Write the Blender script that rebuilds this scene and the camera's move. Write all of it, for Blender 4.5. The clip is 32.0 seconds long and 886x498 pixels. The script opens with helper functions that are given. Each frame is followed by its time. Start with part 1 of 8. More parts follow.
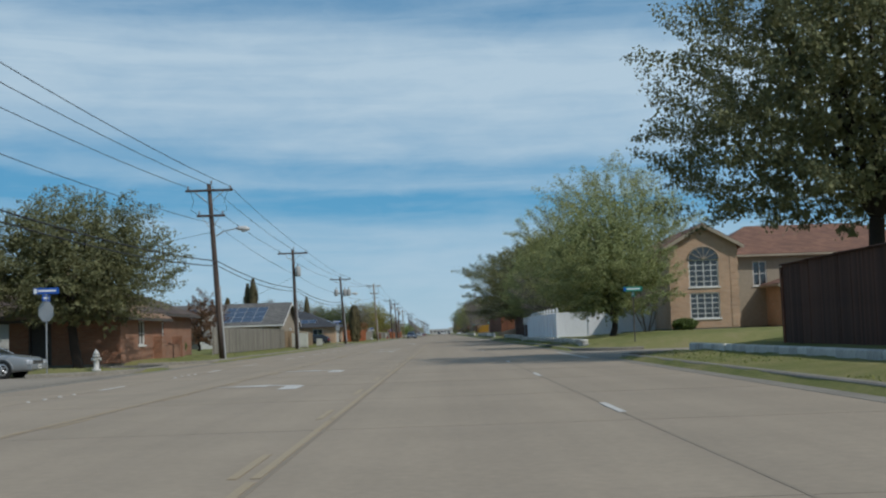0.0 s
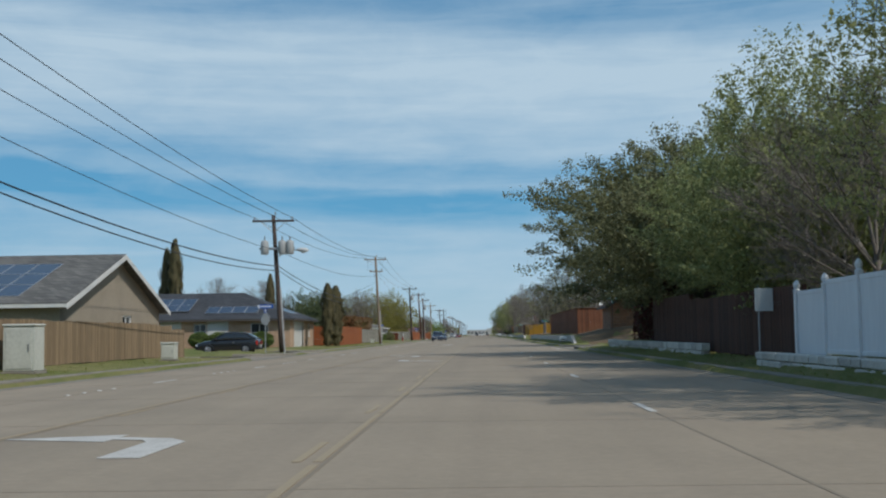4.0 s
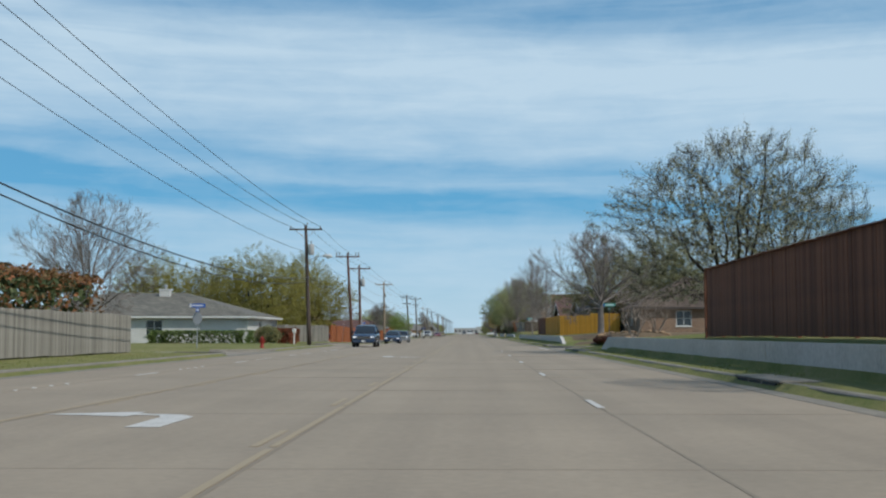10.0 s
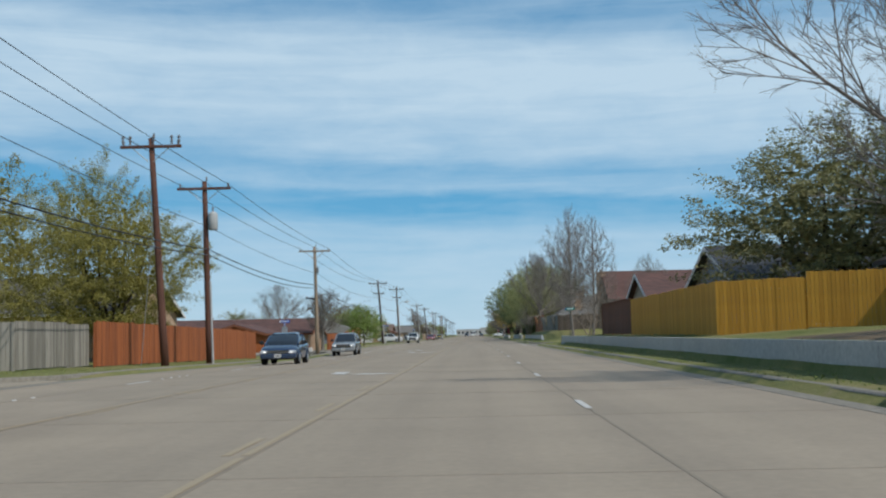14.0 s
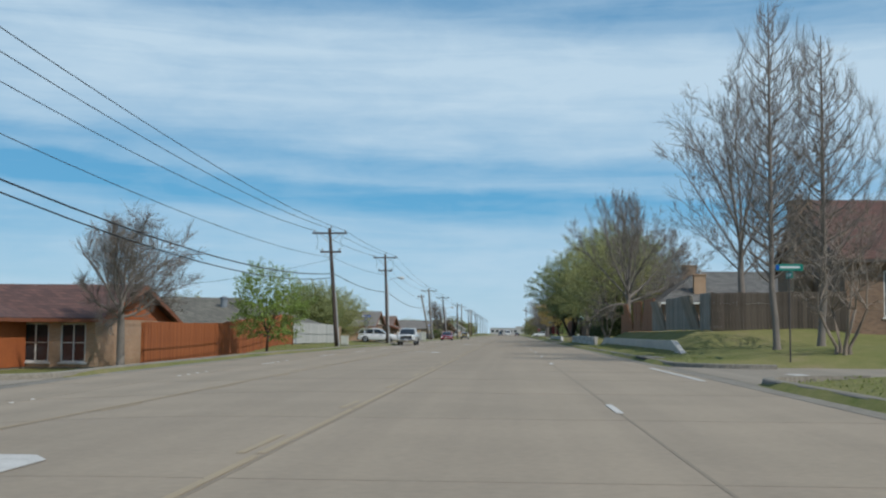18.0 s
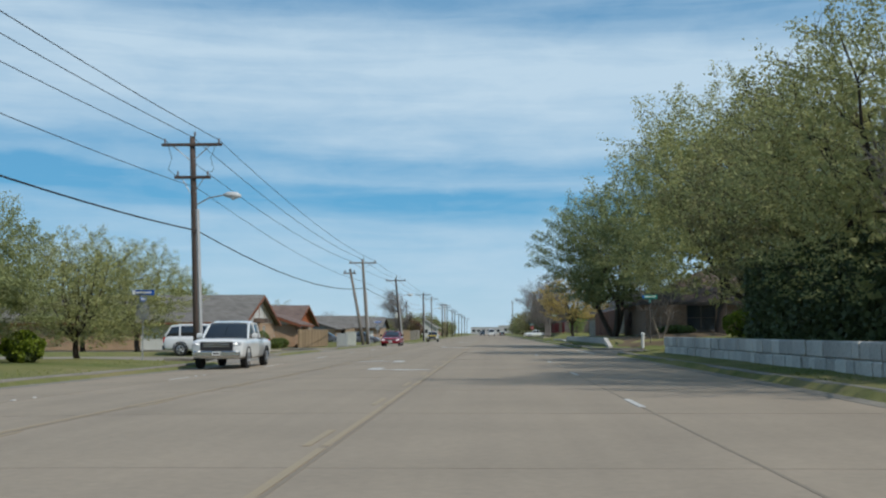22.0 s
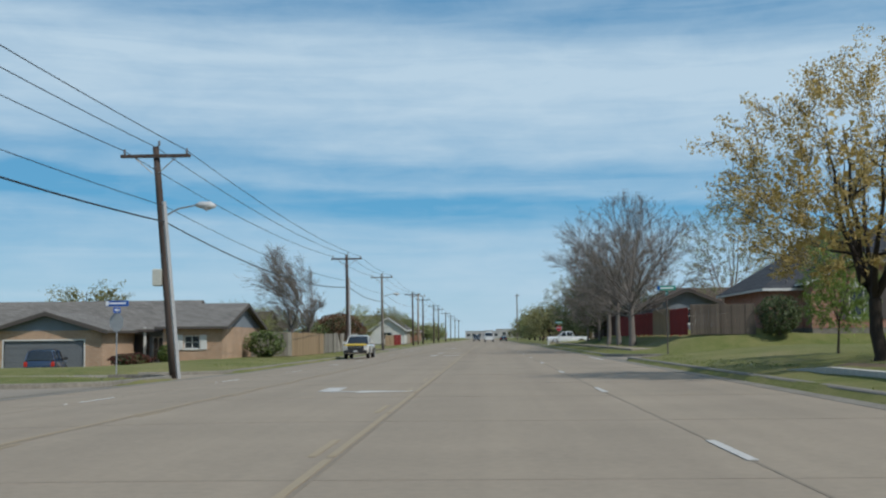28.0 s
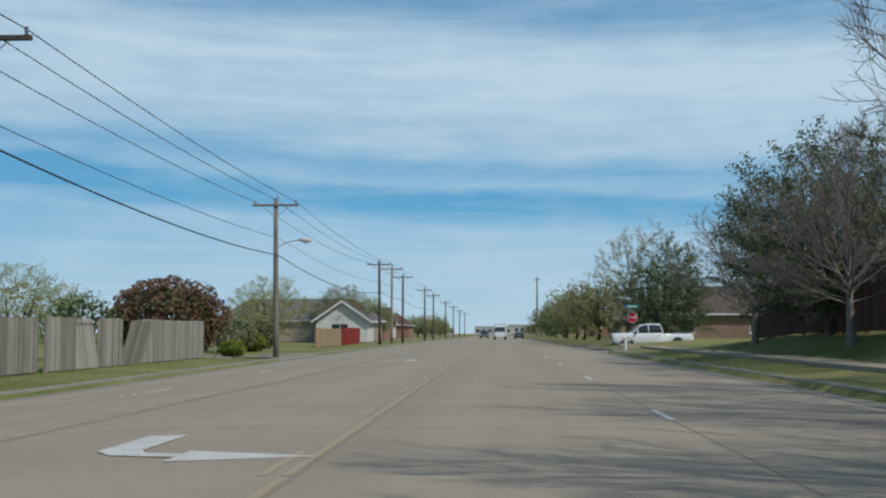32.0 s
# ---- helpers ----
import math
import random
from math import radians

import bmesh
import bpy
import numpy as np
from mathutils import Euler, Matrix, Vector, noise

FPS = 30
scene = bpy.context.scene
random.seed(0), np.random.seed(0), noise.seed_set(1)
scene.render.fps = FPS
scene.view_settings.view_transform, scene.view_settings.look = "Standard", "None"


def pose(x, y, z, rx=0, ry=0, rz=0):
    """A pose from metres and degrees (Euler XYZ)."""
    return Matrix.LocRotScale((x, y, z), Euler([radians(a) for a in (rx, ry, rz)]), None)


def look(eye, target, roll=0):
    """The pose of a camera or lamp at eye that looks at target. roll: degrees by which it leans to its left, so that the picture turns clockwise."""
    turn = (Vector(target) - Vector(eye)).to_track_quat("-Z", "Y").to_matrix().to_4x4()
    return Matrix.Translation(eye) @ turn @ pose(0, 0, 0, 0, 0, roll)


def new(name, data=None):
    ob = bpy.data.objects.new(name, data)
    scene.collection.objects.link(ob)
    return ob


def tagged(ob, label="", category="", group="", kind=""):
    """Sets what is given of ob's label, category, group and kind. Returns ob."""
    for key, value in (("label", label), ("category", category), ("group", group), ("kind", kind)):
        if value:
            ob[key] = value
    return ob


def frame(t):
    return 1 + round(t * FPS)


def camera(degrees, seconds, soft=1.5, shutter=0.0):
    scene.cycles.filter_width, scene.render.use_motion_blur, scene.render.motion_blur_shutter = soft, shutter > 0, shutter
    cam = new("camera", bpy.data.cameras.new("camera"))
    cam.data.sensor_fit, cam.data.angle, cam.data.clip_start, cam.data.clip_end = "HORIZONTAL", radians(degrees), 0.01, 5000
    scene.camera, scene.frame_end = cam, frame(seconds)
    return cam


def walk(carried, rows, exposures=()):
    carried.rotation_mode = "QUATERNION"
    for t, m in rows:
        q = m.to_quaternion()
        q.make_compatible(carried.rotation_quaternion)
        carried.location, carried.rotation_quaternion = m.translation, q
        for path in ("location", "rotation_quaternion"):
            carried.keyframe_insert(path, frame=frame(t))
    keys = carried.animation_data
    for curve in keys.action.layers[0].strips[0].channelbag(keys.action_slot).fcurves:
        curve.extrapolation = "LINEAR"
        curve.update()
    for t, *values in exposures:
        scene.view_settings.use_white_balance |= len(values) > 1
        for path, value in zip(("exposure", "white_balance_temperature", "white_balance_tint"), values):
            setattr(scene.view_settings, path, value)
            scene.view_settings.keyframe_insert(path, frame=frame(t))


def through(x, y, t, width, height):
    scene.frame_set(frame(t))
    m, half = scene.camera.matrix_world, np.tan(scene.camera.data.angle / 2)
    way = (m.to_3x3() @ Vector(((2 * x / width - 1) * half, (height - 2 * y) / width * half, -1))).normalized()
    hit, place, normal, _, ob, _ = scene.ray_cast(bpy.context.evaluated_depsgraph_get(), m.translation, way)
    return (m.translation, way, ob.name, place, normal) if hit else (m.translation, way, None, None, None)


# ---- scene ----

# camera and drive: seconds, x, y, z, yaw, pitch, roll
cam = camera(41.95, 32.0, soft=2.2)
PATH = [
    (0, -0.17, 0.00, 1.05, -0.13, 4.16, 1.92),
    (0.5, -0.19, 9.02, 1.05, -0.00, 4.15, 2.00),
    (1, -0.22, 18.03, 1.05, 0.42, 4.11, 3.44),
    (1.5, -0.26, 27.03, 1.05, 0.98, 4.12, 2.34),
    (2, -0.29, 36.03, 1.05, 1.11, 4.17, 2.82),
    (2.5, -0.30, 45.04, 1.05, 1.34, 4.18, 2.15),
    (3, -0.28, 54.10, 1.05, 1.29, 4.17, 0.26),
    (3.5, -0.25, 63.18, 1.05, 1.95, 4.18, 0.95),
    (4.5, -0.23, 81.35, 1.05, 1.60, 4.30, 0.65),
    (5.5, -0.23, 99.49, 1.05, 1.26, 4.14, 0.78),
    (6, -0.21, 108.52, 1.05, 1.27, 4.08, 0.87),
    (6.5, -0.17, 117.55, 1.05, 1.77, 4.03, 0.90),
    (7, -0.11, 126.58, 1.04, 1.53, 4.03, 2.14),
    (7.5, -0.01, 135.57, 1.04, 0.79, 4.03, -0.03),
    (8, 0.09, 144.67, 1.05, 0.41, 4.06, 0.16),
    (8.5, 0.14, 153.77, 1.05, 0.65, 4.09, -0.69),
    (9, 0.19, 162.78, 1.05, 1.39, 4.05, 0.96),
    (9.5, 0.23, 171.90, 1.05, 0.86, 4.09, 0.52),
    (10, 0.19, 181.10, 1.05, 1.33, 4.15, -0.00),
    (10.5, 0.12, 190.34, 1.05, 1.64, 4.16, 1.54),
    (11, 0.09, 199.59, 1.05, 0.93, 4.18, 2.58),
    (11.5, 0.11, 208.83, 1.05, 0.73, 4.18, 2.32),
    (12, 0.14, 218.04, 1.05, 1.15, 4.20, 2.39),
    (12.5, 0.20, 227.22, 1.05, 1.26, 4.20, 2.05),
    (13, 0.30, 236.39, 1.06, 1.58, 4.21, 1.28),
    (13.5, 0.41, 245.47, 1.05, 1.37, 4.23, 1.00),
    (14, 0.46, 254.54, 1.05, 1.44, 4.25, 1.21),
    (14.5, 0.51, 263.57, 1.05, 1.55, 4.25, 1.03),
    (15.5, 0.63, 281.70, 1.05, 1.96, 4.30, -0.12),
    (16.5, 0.73, 300.05, 1.06, 2.36, 4.39, -1.67),
    (17, 0.69, 309.39, 1.06, 2.77, 4.39, -2.50),
    (17.5, 0.62, 318.80, 1.06, 3.24, 4.20, -2.11),
    (18, 0.53, 328.15, 1.06, 3.29, 4.15, -0.44),
    (18.5, 0.41, 337.42, 1.05, 4.10, 4.14, -1.42),
    (19, 0.32, 346.61, 1.05, 3.81, 4.13, -1.74),
    (19.5, 0.25, 355.76, 1.05, 3.09, 4.16, -1.12),
    (20, 0.18, 364.92, 1.05, 3.15, 4.16, -0.81),
    (20.5, 0.12, 374.09, 1.05, 2.90, 4.14, -0.69),
    (21, 0.06, 383.20, 1.05, 2.76, 4.13, -0.12),
    (21.5, -0.03, 392.05, 1.05, 2.79, 4.16, -0.35),
    (22, -0.09, 400.70, 1.04, 2.34, 4.16, 0.14),
    (22.5, -0.13, 409.29, 1.04, 2.13, 4.20, -0.48),
    (23, -0.19, 417.87, 1.04, 3.19, 4.18, -2.01),
    (23.5, -0.23, 426.52, 1.04, 2.99, 4.20, 0.34),
    (24, -0.31, 435.25, 1.04, 2.70, 4.22, 0.24),
    (24.5, -0.39, 444.00, 1.04, 1.96, 4.28, -1.06),
    (25, -0.45, 452.73, 1.05, 1.42, 4.29, -0.83),
    (25.5, -0.47, 461.44, 1.05, 1.01, 4.30, 0.28),
    (26.5, -0.39, 478.72, 1.05, 1.54, 4.30, -0.10),
    (27.5, -0.27, 495.98, 1.05, 2.07, 4.34, -0.84),
    (28, -0.21, 504.66, 1.06, 2.14, 4.39, 0.54),
    (28.5, -0.14, 513.34, 1.06, 1.65, 4.39, 0.52),
    (29, -0.10, 521.92, 1.06, 2.19, 4.39, -0.39),
    (29.5, -0.08, 530.51, 1.06, 2.21, 4.40, -0.90),
    (30, -0.13, 539.27, 1.06, 2.63, 4.37, -1.42),
    (30.5, -0.18, 548.01, 1.06, 2.36, 4.38, -1.87),
    (31, -0.17, 556.61, 1.05, 2.62, 4.32, -1.38),
    (31.5, -0.12, 565.18, 1.05, 2.47, 4.24, -1.31),
    (32, -0.07, 573.73, 1.04, 2.74, 4.18, -0.05),
]
walk(cam, [(t, pose(x, y, z, 90 + pitch, 0, yaw) @ pose(0, 0, 0, 0, 0, -roll)) for t, x, y, z, yaw, pitch, roll in PATH],
     exposures=((0, -0.28), (2.5, -0.24), (5.5, -0.25), (7.5, -0.10), (12, -0.07), (20, -0.07), (24, -0.08), (27.5, -0.14), (32, -0.14)))

# ---------------------------------------------------------------- world and sun
SUN_AZ, SUN_EL = radians(128), radians(47)      # azimuth clockwise from +y
world = bpy.data.worlds.new("sky")
scene.world = world
world.use_nodes = True
wt = world.node_tree
wt.nodes.clear()


def node(tree, kind, **values):
    n = tree.nodes.new(kind)
    for key, value in values.items():
        if key in n.inputs:
            n.inputs[key].default_value = value
    return n


def math_node(tree, op, a, b=None):
    n = tree.nodes.new("ShaderNodeMath")
    n.operation = op
    for i, v in enumerate((a, b)):
        if v is None:
            continue
        if isinstance(v, (int, float)):
            n.inputs[i].default_value = v
        else:
            tree.links.new(v, n.inputs[i])
    return n.outputs[0]


def ramp(tree, fac, stops):
    n = tree.nodes.new("ShaderNodeValToRGB")
    while len(n.color_ramp.elements) < len(stops):
        n.color_ramp.elements.new(0.5)
    for e, (pos, col) in zip(n.color_ramp.elements, stops):
        e.position = pos
        e.color = (*col, 1) if len(col) == 3 else col
    tree.links.new(fac, n.inputs[0])
    return n.outputs[0]


def grey(v):
    return (v, v, v)


def build_sky():
    link = wt.links.new
    out = wt.nodes.new("ShaderNodeOutputWorld")
    bg = wt.nodes.new("ShaderNodeBackground")
    bg.inputs["Strength"].default_value = 0.1
    sky = wt.nodes.new("ShaderNodeTexSky")
    sky.sky_type, sky.sun_disc = "NISHITA", False
    sky.sun_elevation, sky.sun_rotation = SUN_EL, SUN_AZ
    sky.air_density, sky.dust_density, sky.ozone_density = 1.0, 0.6, 1.5
    tc = wt.nodes.new("ShaderNodeTexCoord")
    sep = wt.nodes.new("ShaderNodeSeparateXYZ")
    link(tc.outputs["Generated"], sep.inputs[0])
    z = sep.outputs[2]
    # slow waviness of the cloud bands
    m1 = wt.nodes.new("ShaderNodeMapping")
    m1.inputs["Scale"].default_value = (3.0, 2.2, 12.0)
    link(tc.outputs["Generated"], m1.inputs[0])
    n1 = node(wt, "ShaderNodeTexNoise", Scale=1.6, Detail=7.0, Roughness=0.55, Distortion=0.35)
    link(m1.outputs[0], n1.inputs["Vector"])
    # long thin streaks that dip a little towards +x, and soft tufts
    m2 = wt.nodes.new("ShaderNodeMapping")
    m2.inputs["Scale"].default_value = (3.4, 3.0, 46.0)
    m2.inputs["Rotation"].default_value = (0.0, radians(-4), 0.0)
    link(tc.outputs["Generated"], m2.inputs[0])
    n2 = node(wt, "ShaderNodeTexNoise", Scale=1.5, Detail=8.0, Roughness=0.55, Distortion=0.9)
    link(m2.outputs[0], n2.inputs["Vector"])
    m3 = wt.nodes.new("ShaderNodeMapping")
    m3.inputs["Scale"].default_value = (9.0, 8.0, 24.0)
    link(tc.outputs["Generated"], m3.inputs[0])
    n3 = node(wt, "ShaderNodeTexNoise", Scale=1.7, Detail=9.0, Roughness=0.62, Distortion=0.4)
    link(m3.outputs[0], n3.inputs["Vector"])
    # bands of cloud over elevation (sine), thick above, blue gaps lower down
    tilt = math_node(wt, "ADD", z, math_node(wt, "MULTIPLY", sep.outputs[0], 0.055))
    wob = math_node(wt, "ADD", tilt, math_node(wt, "MULTIPLY", math_node(wt, "SUBTRACT", n1.outputs[0], 0.5), 0.034))
    band = ramp(wt, wob, [(0.0, grey(.66)), (.045, grey(.56)), (.075, grey(.50)), (.090, grey(.52)), (.104, grey(.16)), (.118, grey(.10)), (.127, grey(.50)), (.140, grey(.30)), (.146, grey(.42)),
                          (.158, grey(.68)), (.185, grey(.78)), (.225, grey(.92)), (.246, grey(.78)), (.260, grey(.44)), (.275, grey(.26)), (.300, grey(.24)), (.36, grey(.6)), (.6, grey(.35))])
    cover = math_node(wt, "ADD", band, math_node(wt, "MULTIPLY", math_node(wt, "SUBTRACT", n2.outputs[0], 0.5), 0.52))
    cover = math_node(wt, "ADD", cover, math_node(wt, "MULTIPLY", math_node(wt, "SUBTRACT", n3.outputs[0], 0.5), 0.42))
    cover = math_node(wt, "ADD", cover, math_node(wt, "MULTIPLY", math_node(wt, "SUBTRACT", n1.outputs[0], 0.5), 0.35))
    cover = math_node(wt, "ADD", cover, math_node(wt, "MULTIPLY", sep.outputs[0], 0.22))
    cov = ramp(wt, cover, [(0.08, grey(0.0)), (0.92, grey(0.92))])
    mix = wt.nodes.new("ShaderNodeMix")
    mix.data_type = "RGBA"
    link(cov, mix.inputs[0])
    deep = wt.nodes.new("ShaderNodeMix")        # clear air between the bands, paler towards the horizon
    deep.data_type = "RGBA"
    deep.inputs[0].default_value = 0.8
    link(sky.outputs[0], deep.inputs[6])
    link(ramp(wt, z, [(0.0, (.34, .62, .80)), (.06, (.20, .50, .76)), (.11, (.075, .385, .69)), (.3, (.10, .31, .56)), (1.0, (.05, .17, .40))]), deep.inputs[7])
    boost = wt.nodes.new("ShaderNodeMix")
    boost.data_type, boost.blend_type = "RGBA", "MULTIPLY"
    boost.inputs[0].default_value = 1.0
    boost.inputs[7].default_value = (10, 10, 10, 1)
    deep.inputs[0].default_value = 1.0
    link(deep.outputs[2], boost.inputs[6])
    air = wt.nodes.new("ShaderNodeMix")
    air.data_type = "RGBA"
    air.inputs[0].default_value = 0.18
    link(boost.outputs[2], air.inputs[6])
    link(sky.outputs[0], air.inputs[7])
    link(air.outputs[2], mix.inputs[6])
    mix.inputs[7].default_value = (5.6, 7.25, 8.6, 1)
    link(mix.outputs[2], bg.inputs[0])
    link(bg.outputs[0], out.inputs[0])


build_sky()
sun = new("sun", bpy.data.lights.new("sun", "SUN"))
sun.data.energy, sun.data.angle, sun.data.color = 3.4, radians(0.7), (1.0, 0.975, 0.925)
sun.matrix_world = look((math.sin(SUN_AZ) * math.cos(SUN_EL) * 50, math.cos(SUN_AZ) * math.cos(SUN_EL) * 50, math.sin(SUN_EL) * 50), (0, 0, 0))

# ---------------------------------------------------------------- materials
def surface(name, base, dark, scale, rough=0.85, bump=0.25, fine=None, metal=0.0, spec=0.3, per_piece=0.0, island=0.0, stretch=(1, 1, 1), stain=0.35):
    """Noise-varied paint, wood, stone or soil: two scales of colour and fine relief, in metres."""
    m = bpy.data.materials.new(name)
    m.use_nodes = True
    t = m.node_tree
    p = t.nodes["Principled BSDF"]
    p.inputs["Roughness"].default_value, p.inputs["Metallic"].default_value = rough, metal
    p.inputs["Specular IOR Level"].default_value = spec
    tc = t.nodes.new("ShaderNodeTexCoord")
    mp = t.nodes.new("ShaderNodeMapping")
    mp.inputs["Scale"].default_value = stretch
    t.links.new(tc.outputs["Object"], mp.inputs[0])
    big = node(t, "ShaderNodeTexNoise", Scale=scale, Detail=5.0, Roughness=0.6)
    small = node(t, "ShaderNodeTexNoise", Scale=fine or scale * 14, Detail=6.0, Roughness=0.65)
    t.links.new(mp.outputs[0], big.inputs["Vector"])
    t.links.new(mp.outputs[0], small.inputs["Vector"])
    f = math_node(t, "ADD", math_node(t, "MULTIPLY", big.outputs[0], stain * 2), math_node(t, "MULTIPLY", small.outputs[0], 2 * (1 - stain)))
    f = math_node(t, "SUBTRACT", f, 0.5)
    if per_piece:
        info = t.nodes.new("ShaderNodeObjectInfo")
        f = math_node(t, "ADD", f, math_node(t, "MULTIPLY", math_node(t, "SUBTRACT", info.outputs["Random"], 0.5), per_piece))
    if island:
        geo = t.nodes.new("ShaderNodeNewGeometry")
        f = math_node(t, "ADD", f, math_node(t, "MULTIPLY", math_node(t, "SUBTRACT", geo.outputs["Random Per Island"], 0.5), island))
    col = ramp(t, f, [(0.15, dark), (0.85, base)])
    t.links.new(col, p.inputs["Base Color"])
    if bump:
        b = node(t, "ShaderNodeBump", Strength=bump, Distance=0.02)
        t.links.new(small.outputs[0], b.inputs["Height"])
        t.links.new(b.outputs[0], p.inputs["Normal"])
    return m


def leaf_mat(name, base, dark, through=0.25, island=1.0):
    m = bpy.data.materials.new(name)
    m.use_nodes = True
    t = m.node_tree
    p = t.nodes["Principled BSDF"]
    p.inputs["Roughness"].default_value = 0.6
    p.inputs["Specular IOR Level"].default_value = 0.25
    geo = t.nodes.new("ShaderNodeNewGeometry")
    tc = t.nodes.new("ShaderNodeTexCoord")
    n = node(t, "ShaderNodeTexNoise", Scale=0.9, Detail=3.0)
    t.links.new(tc.outputs["Object"], n.inputs["Vector"])
    f = math_node(t, "ADD", math_node(t, "MULTIPLY", geo.outputs["Random Per Island"], island * 0.55), math_node(t, "MULTIPLY", n.outputs[0], 0.5))
    col = ramp(t, f, [(0.15, dark), (0.8, base)])
    t.links.new(col, p.inputs["Base Color"])
    tr = t.nodes.new("ShaderNodeBsdfTranslucent")
    t.links.new(col, tr.inputs[0])
    mix = t.nodes.new("ShaderNodeMixShader")
    mix.inputs[0].default_value = through
    out = t.nodes["Material Output"]
    t.links.new(p.outputs[0], mix.inputs[1])
    t.links.new(tr.outputs[0], mix.inputs[2])
    t.links.new(mix.outputs[0], out.inputs[0])
    return m


def brick_mat(name, a, b, mortar, w=0.22, h=0.08):
    """Courses too far off to be built: brick colours, mortar and relief."""
    m = bpy.data.materials.new(name)
    m.use_nodes = True
    t = m.node_tree
    p = t.nodes["Principled BSDF"]
    p.inputs["Roughness"].default_value = 0.9
    tc = t.nodes.new("ShaderNodeTexCoord")
    sep = t.nodes.new("ShaderNodeSeparateXYZ")
    t.links.new(tc.outputs["Object"], sep.inputs[0])
    comb = t.nodes.new("ShaderNodeCombineXYZ")
    t.links.new(math_node(t, "ADD", sep.outputs[0], sep.outputs[1]), comb.inputs[0])
    t.links.new(sep.outputs[2], comb.inputs[1])
    br = node(t, "ShaderNodeTexBrick", Scale=1.0)
    br.inputs["Brick Width"].default_value, br.inputs["Row Height"].default_value = w, h
    br.inputs["Mortar Size"].default_value = 0.008
    br.inputs["Color1"].default_value, br.inputs["Color2"].default_value, br.inputs["Mortar"].default_value = (*a, 1), (*b, 1), (*mortar, 1)
    t.links.new(comb.outputs[0], br.inputs["Vector"])
    n = node(t, "ShaderNodeTexNoise", Scale=0.8, Detail=5.0)
    t.links.new(tc.outputs["Object"], n.inputs["Vector"])
    mix = t.nodes.new("ShaderNodeMix")
    mix.data_type, mix.blend_type = "RGBA", "MULTIPLY"
    mix.inputs[0].default_value = 0.5
    t.links.new(br.outputs["Color"], mix.inputs[6])
    t.links.new(ramp(t, n.outputs[0], [(0.3, grey(0.55)), (0.7, grey(1.0))]), mix.inputs[7])
    t.links.new(mix.outputs[2], p.inputs["Base Color"])
    bp = node(t, "ShaderNodeBump", Strength=0.5, Distance=0.01)
    t.links.new(br.outputs["Fac"], bp.inputs["Height"])
    bp.invert = True
    t.links.new(bp.outputs[0], p.inputs["Normal"])
    return m


def paint(name, col, rough=0.25, coat=0.6, metal=0.0):
    m = surface(name, col, tuple(c * 0.82 for c in col), 1.5, rough, 0.02, metal=metal, spec=0.5)
    m.node_tree.nodes["Principled BSDF"].inputs["Coat Weight"].default_value = coat
    m.node_tree.nodes["Principled BSDF"].inputs["Coat Roughness"].default_value = 0.08
    return m


def lit(name, col, strength):
    m = bpy.data.materials.new(name)
    m.use_nodes = True
    p = m.node_tree.nodes["Principled BSDF"]
    p.inputs["Base Color"].default_value = (*col, 1)
    p.inputs["Emission Color"].default_value = (*col, 1)
    p.inputs["Emission Strength"].default_value = strength
    return m


def road_mat(name, base, dark, blot):
    """Worn concrete: slab-size stains, wheel-track darkening along the lanes, grit."""
    m = surface(name, base, dark, 0.35, 0.9, 0.3, fine=9.0, stain=0.5)
    t = m.node_tree
    p = t.nodes["Principled BSDF"]
    tc = t.nodes.new("ShaderNodeTexCoord")
    mp = t.nodes.new("ShaderNodeMapping")
    mp.inputs["Scale"].default_value = (1.1, 0.012, 1)
    t.links.new(tc.outputs["Object"], mp.inputs[0])
    n = node(t, "ShaderNodeTexNoise", Scale=1.0, Detail=4.0, Roughness=0.55)
    t.links.new(mp.outputs[0], n.inputs["Vector"])
    mix = t.nodes.new("ShaderNodeMix")
    mix.data_type, mix.blend_type = "RGBA", "MULTIPLY"
    mix.inputs[0].default_value = 0.8
    old = p.inputs["Base Color"].links[0].from_socket
    t.links.new(old, mix.inputs[6])
    t.links.new(ramp(t, n.outputs[0], [(0.35, blot), (0.62, grey(1.0))]), mix.inputs[7])
    t.links.new(mix.outputs[2], p.inputs["Base Color"])
    return m


M = {}
M["road"] = road_mat("worn_concrete", (.335, .272, .200), (.245, .202, .150), (.86, .86, .87))
M["street"] = road_mat("side_street_concrete", (.30, .255, .20), (.22, .19, .15), (.8, .8, .8))
M["curb"] = surface("curb_concrete", (.27, .245, .20), (.13, .115, .095), 0.7, 0.95, 0.4)
M["walk"] = surface("sidewalk_concrete", (.34, .29, .22), (.22, .18, .13), 0.6, 0.95, 0.3)
M["wallconc"] = surface("retaining_concrete", (.55, .52, .47), (.34, .31, .28), 0.5, 0.95, 0.3)
M["stonewhite"] = surface("white_limestone", (.64, .61, .55), (.36, .33, .30), 1.1, 0.95, 0.6, per_piece=0.5)
M["white_line"] = surface("road_paint_white", (.62, .60, .56), (.32, .30, .27), 3.0, 0.7, 0.1)
M["yellow_line"] = surface("road_paint_yellow", (.345, .262, .155), (.275, .222, .155), 3.0, 0.7, 0.1)
M["joint"] = surface("joint_sealant", (.245, .202, .150), (.190, .158, .120), 3.0, 0.9, 0.1)
# near-black for the shade inside the drain inlets
M["iron"] = surface("inlet_shade", (.04, .038, .035), (.015, .015, .015), 3.0, 0.8, 0.2)
M["soil"] = surface("dry_bermuda_soil", (.17, .12, .07), (.09, .065, .04), 0.25, 1.0, 0.5, fine=6.0, stain=0.55)


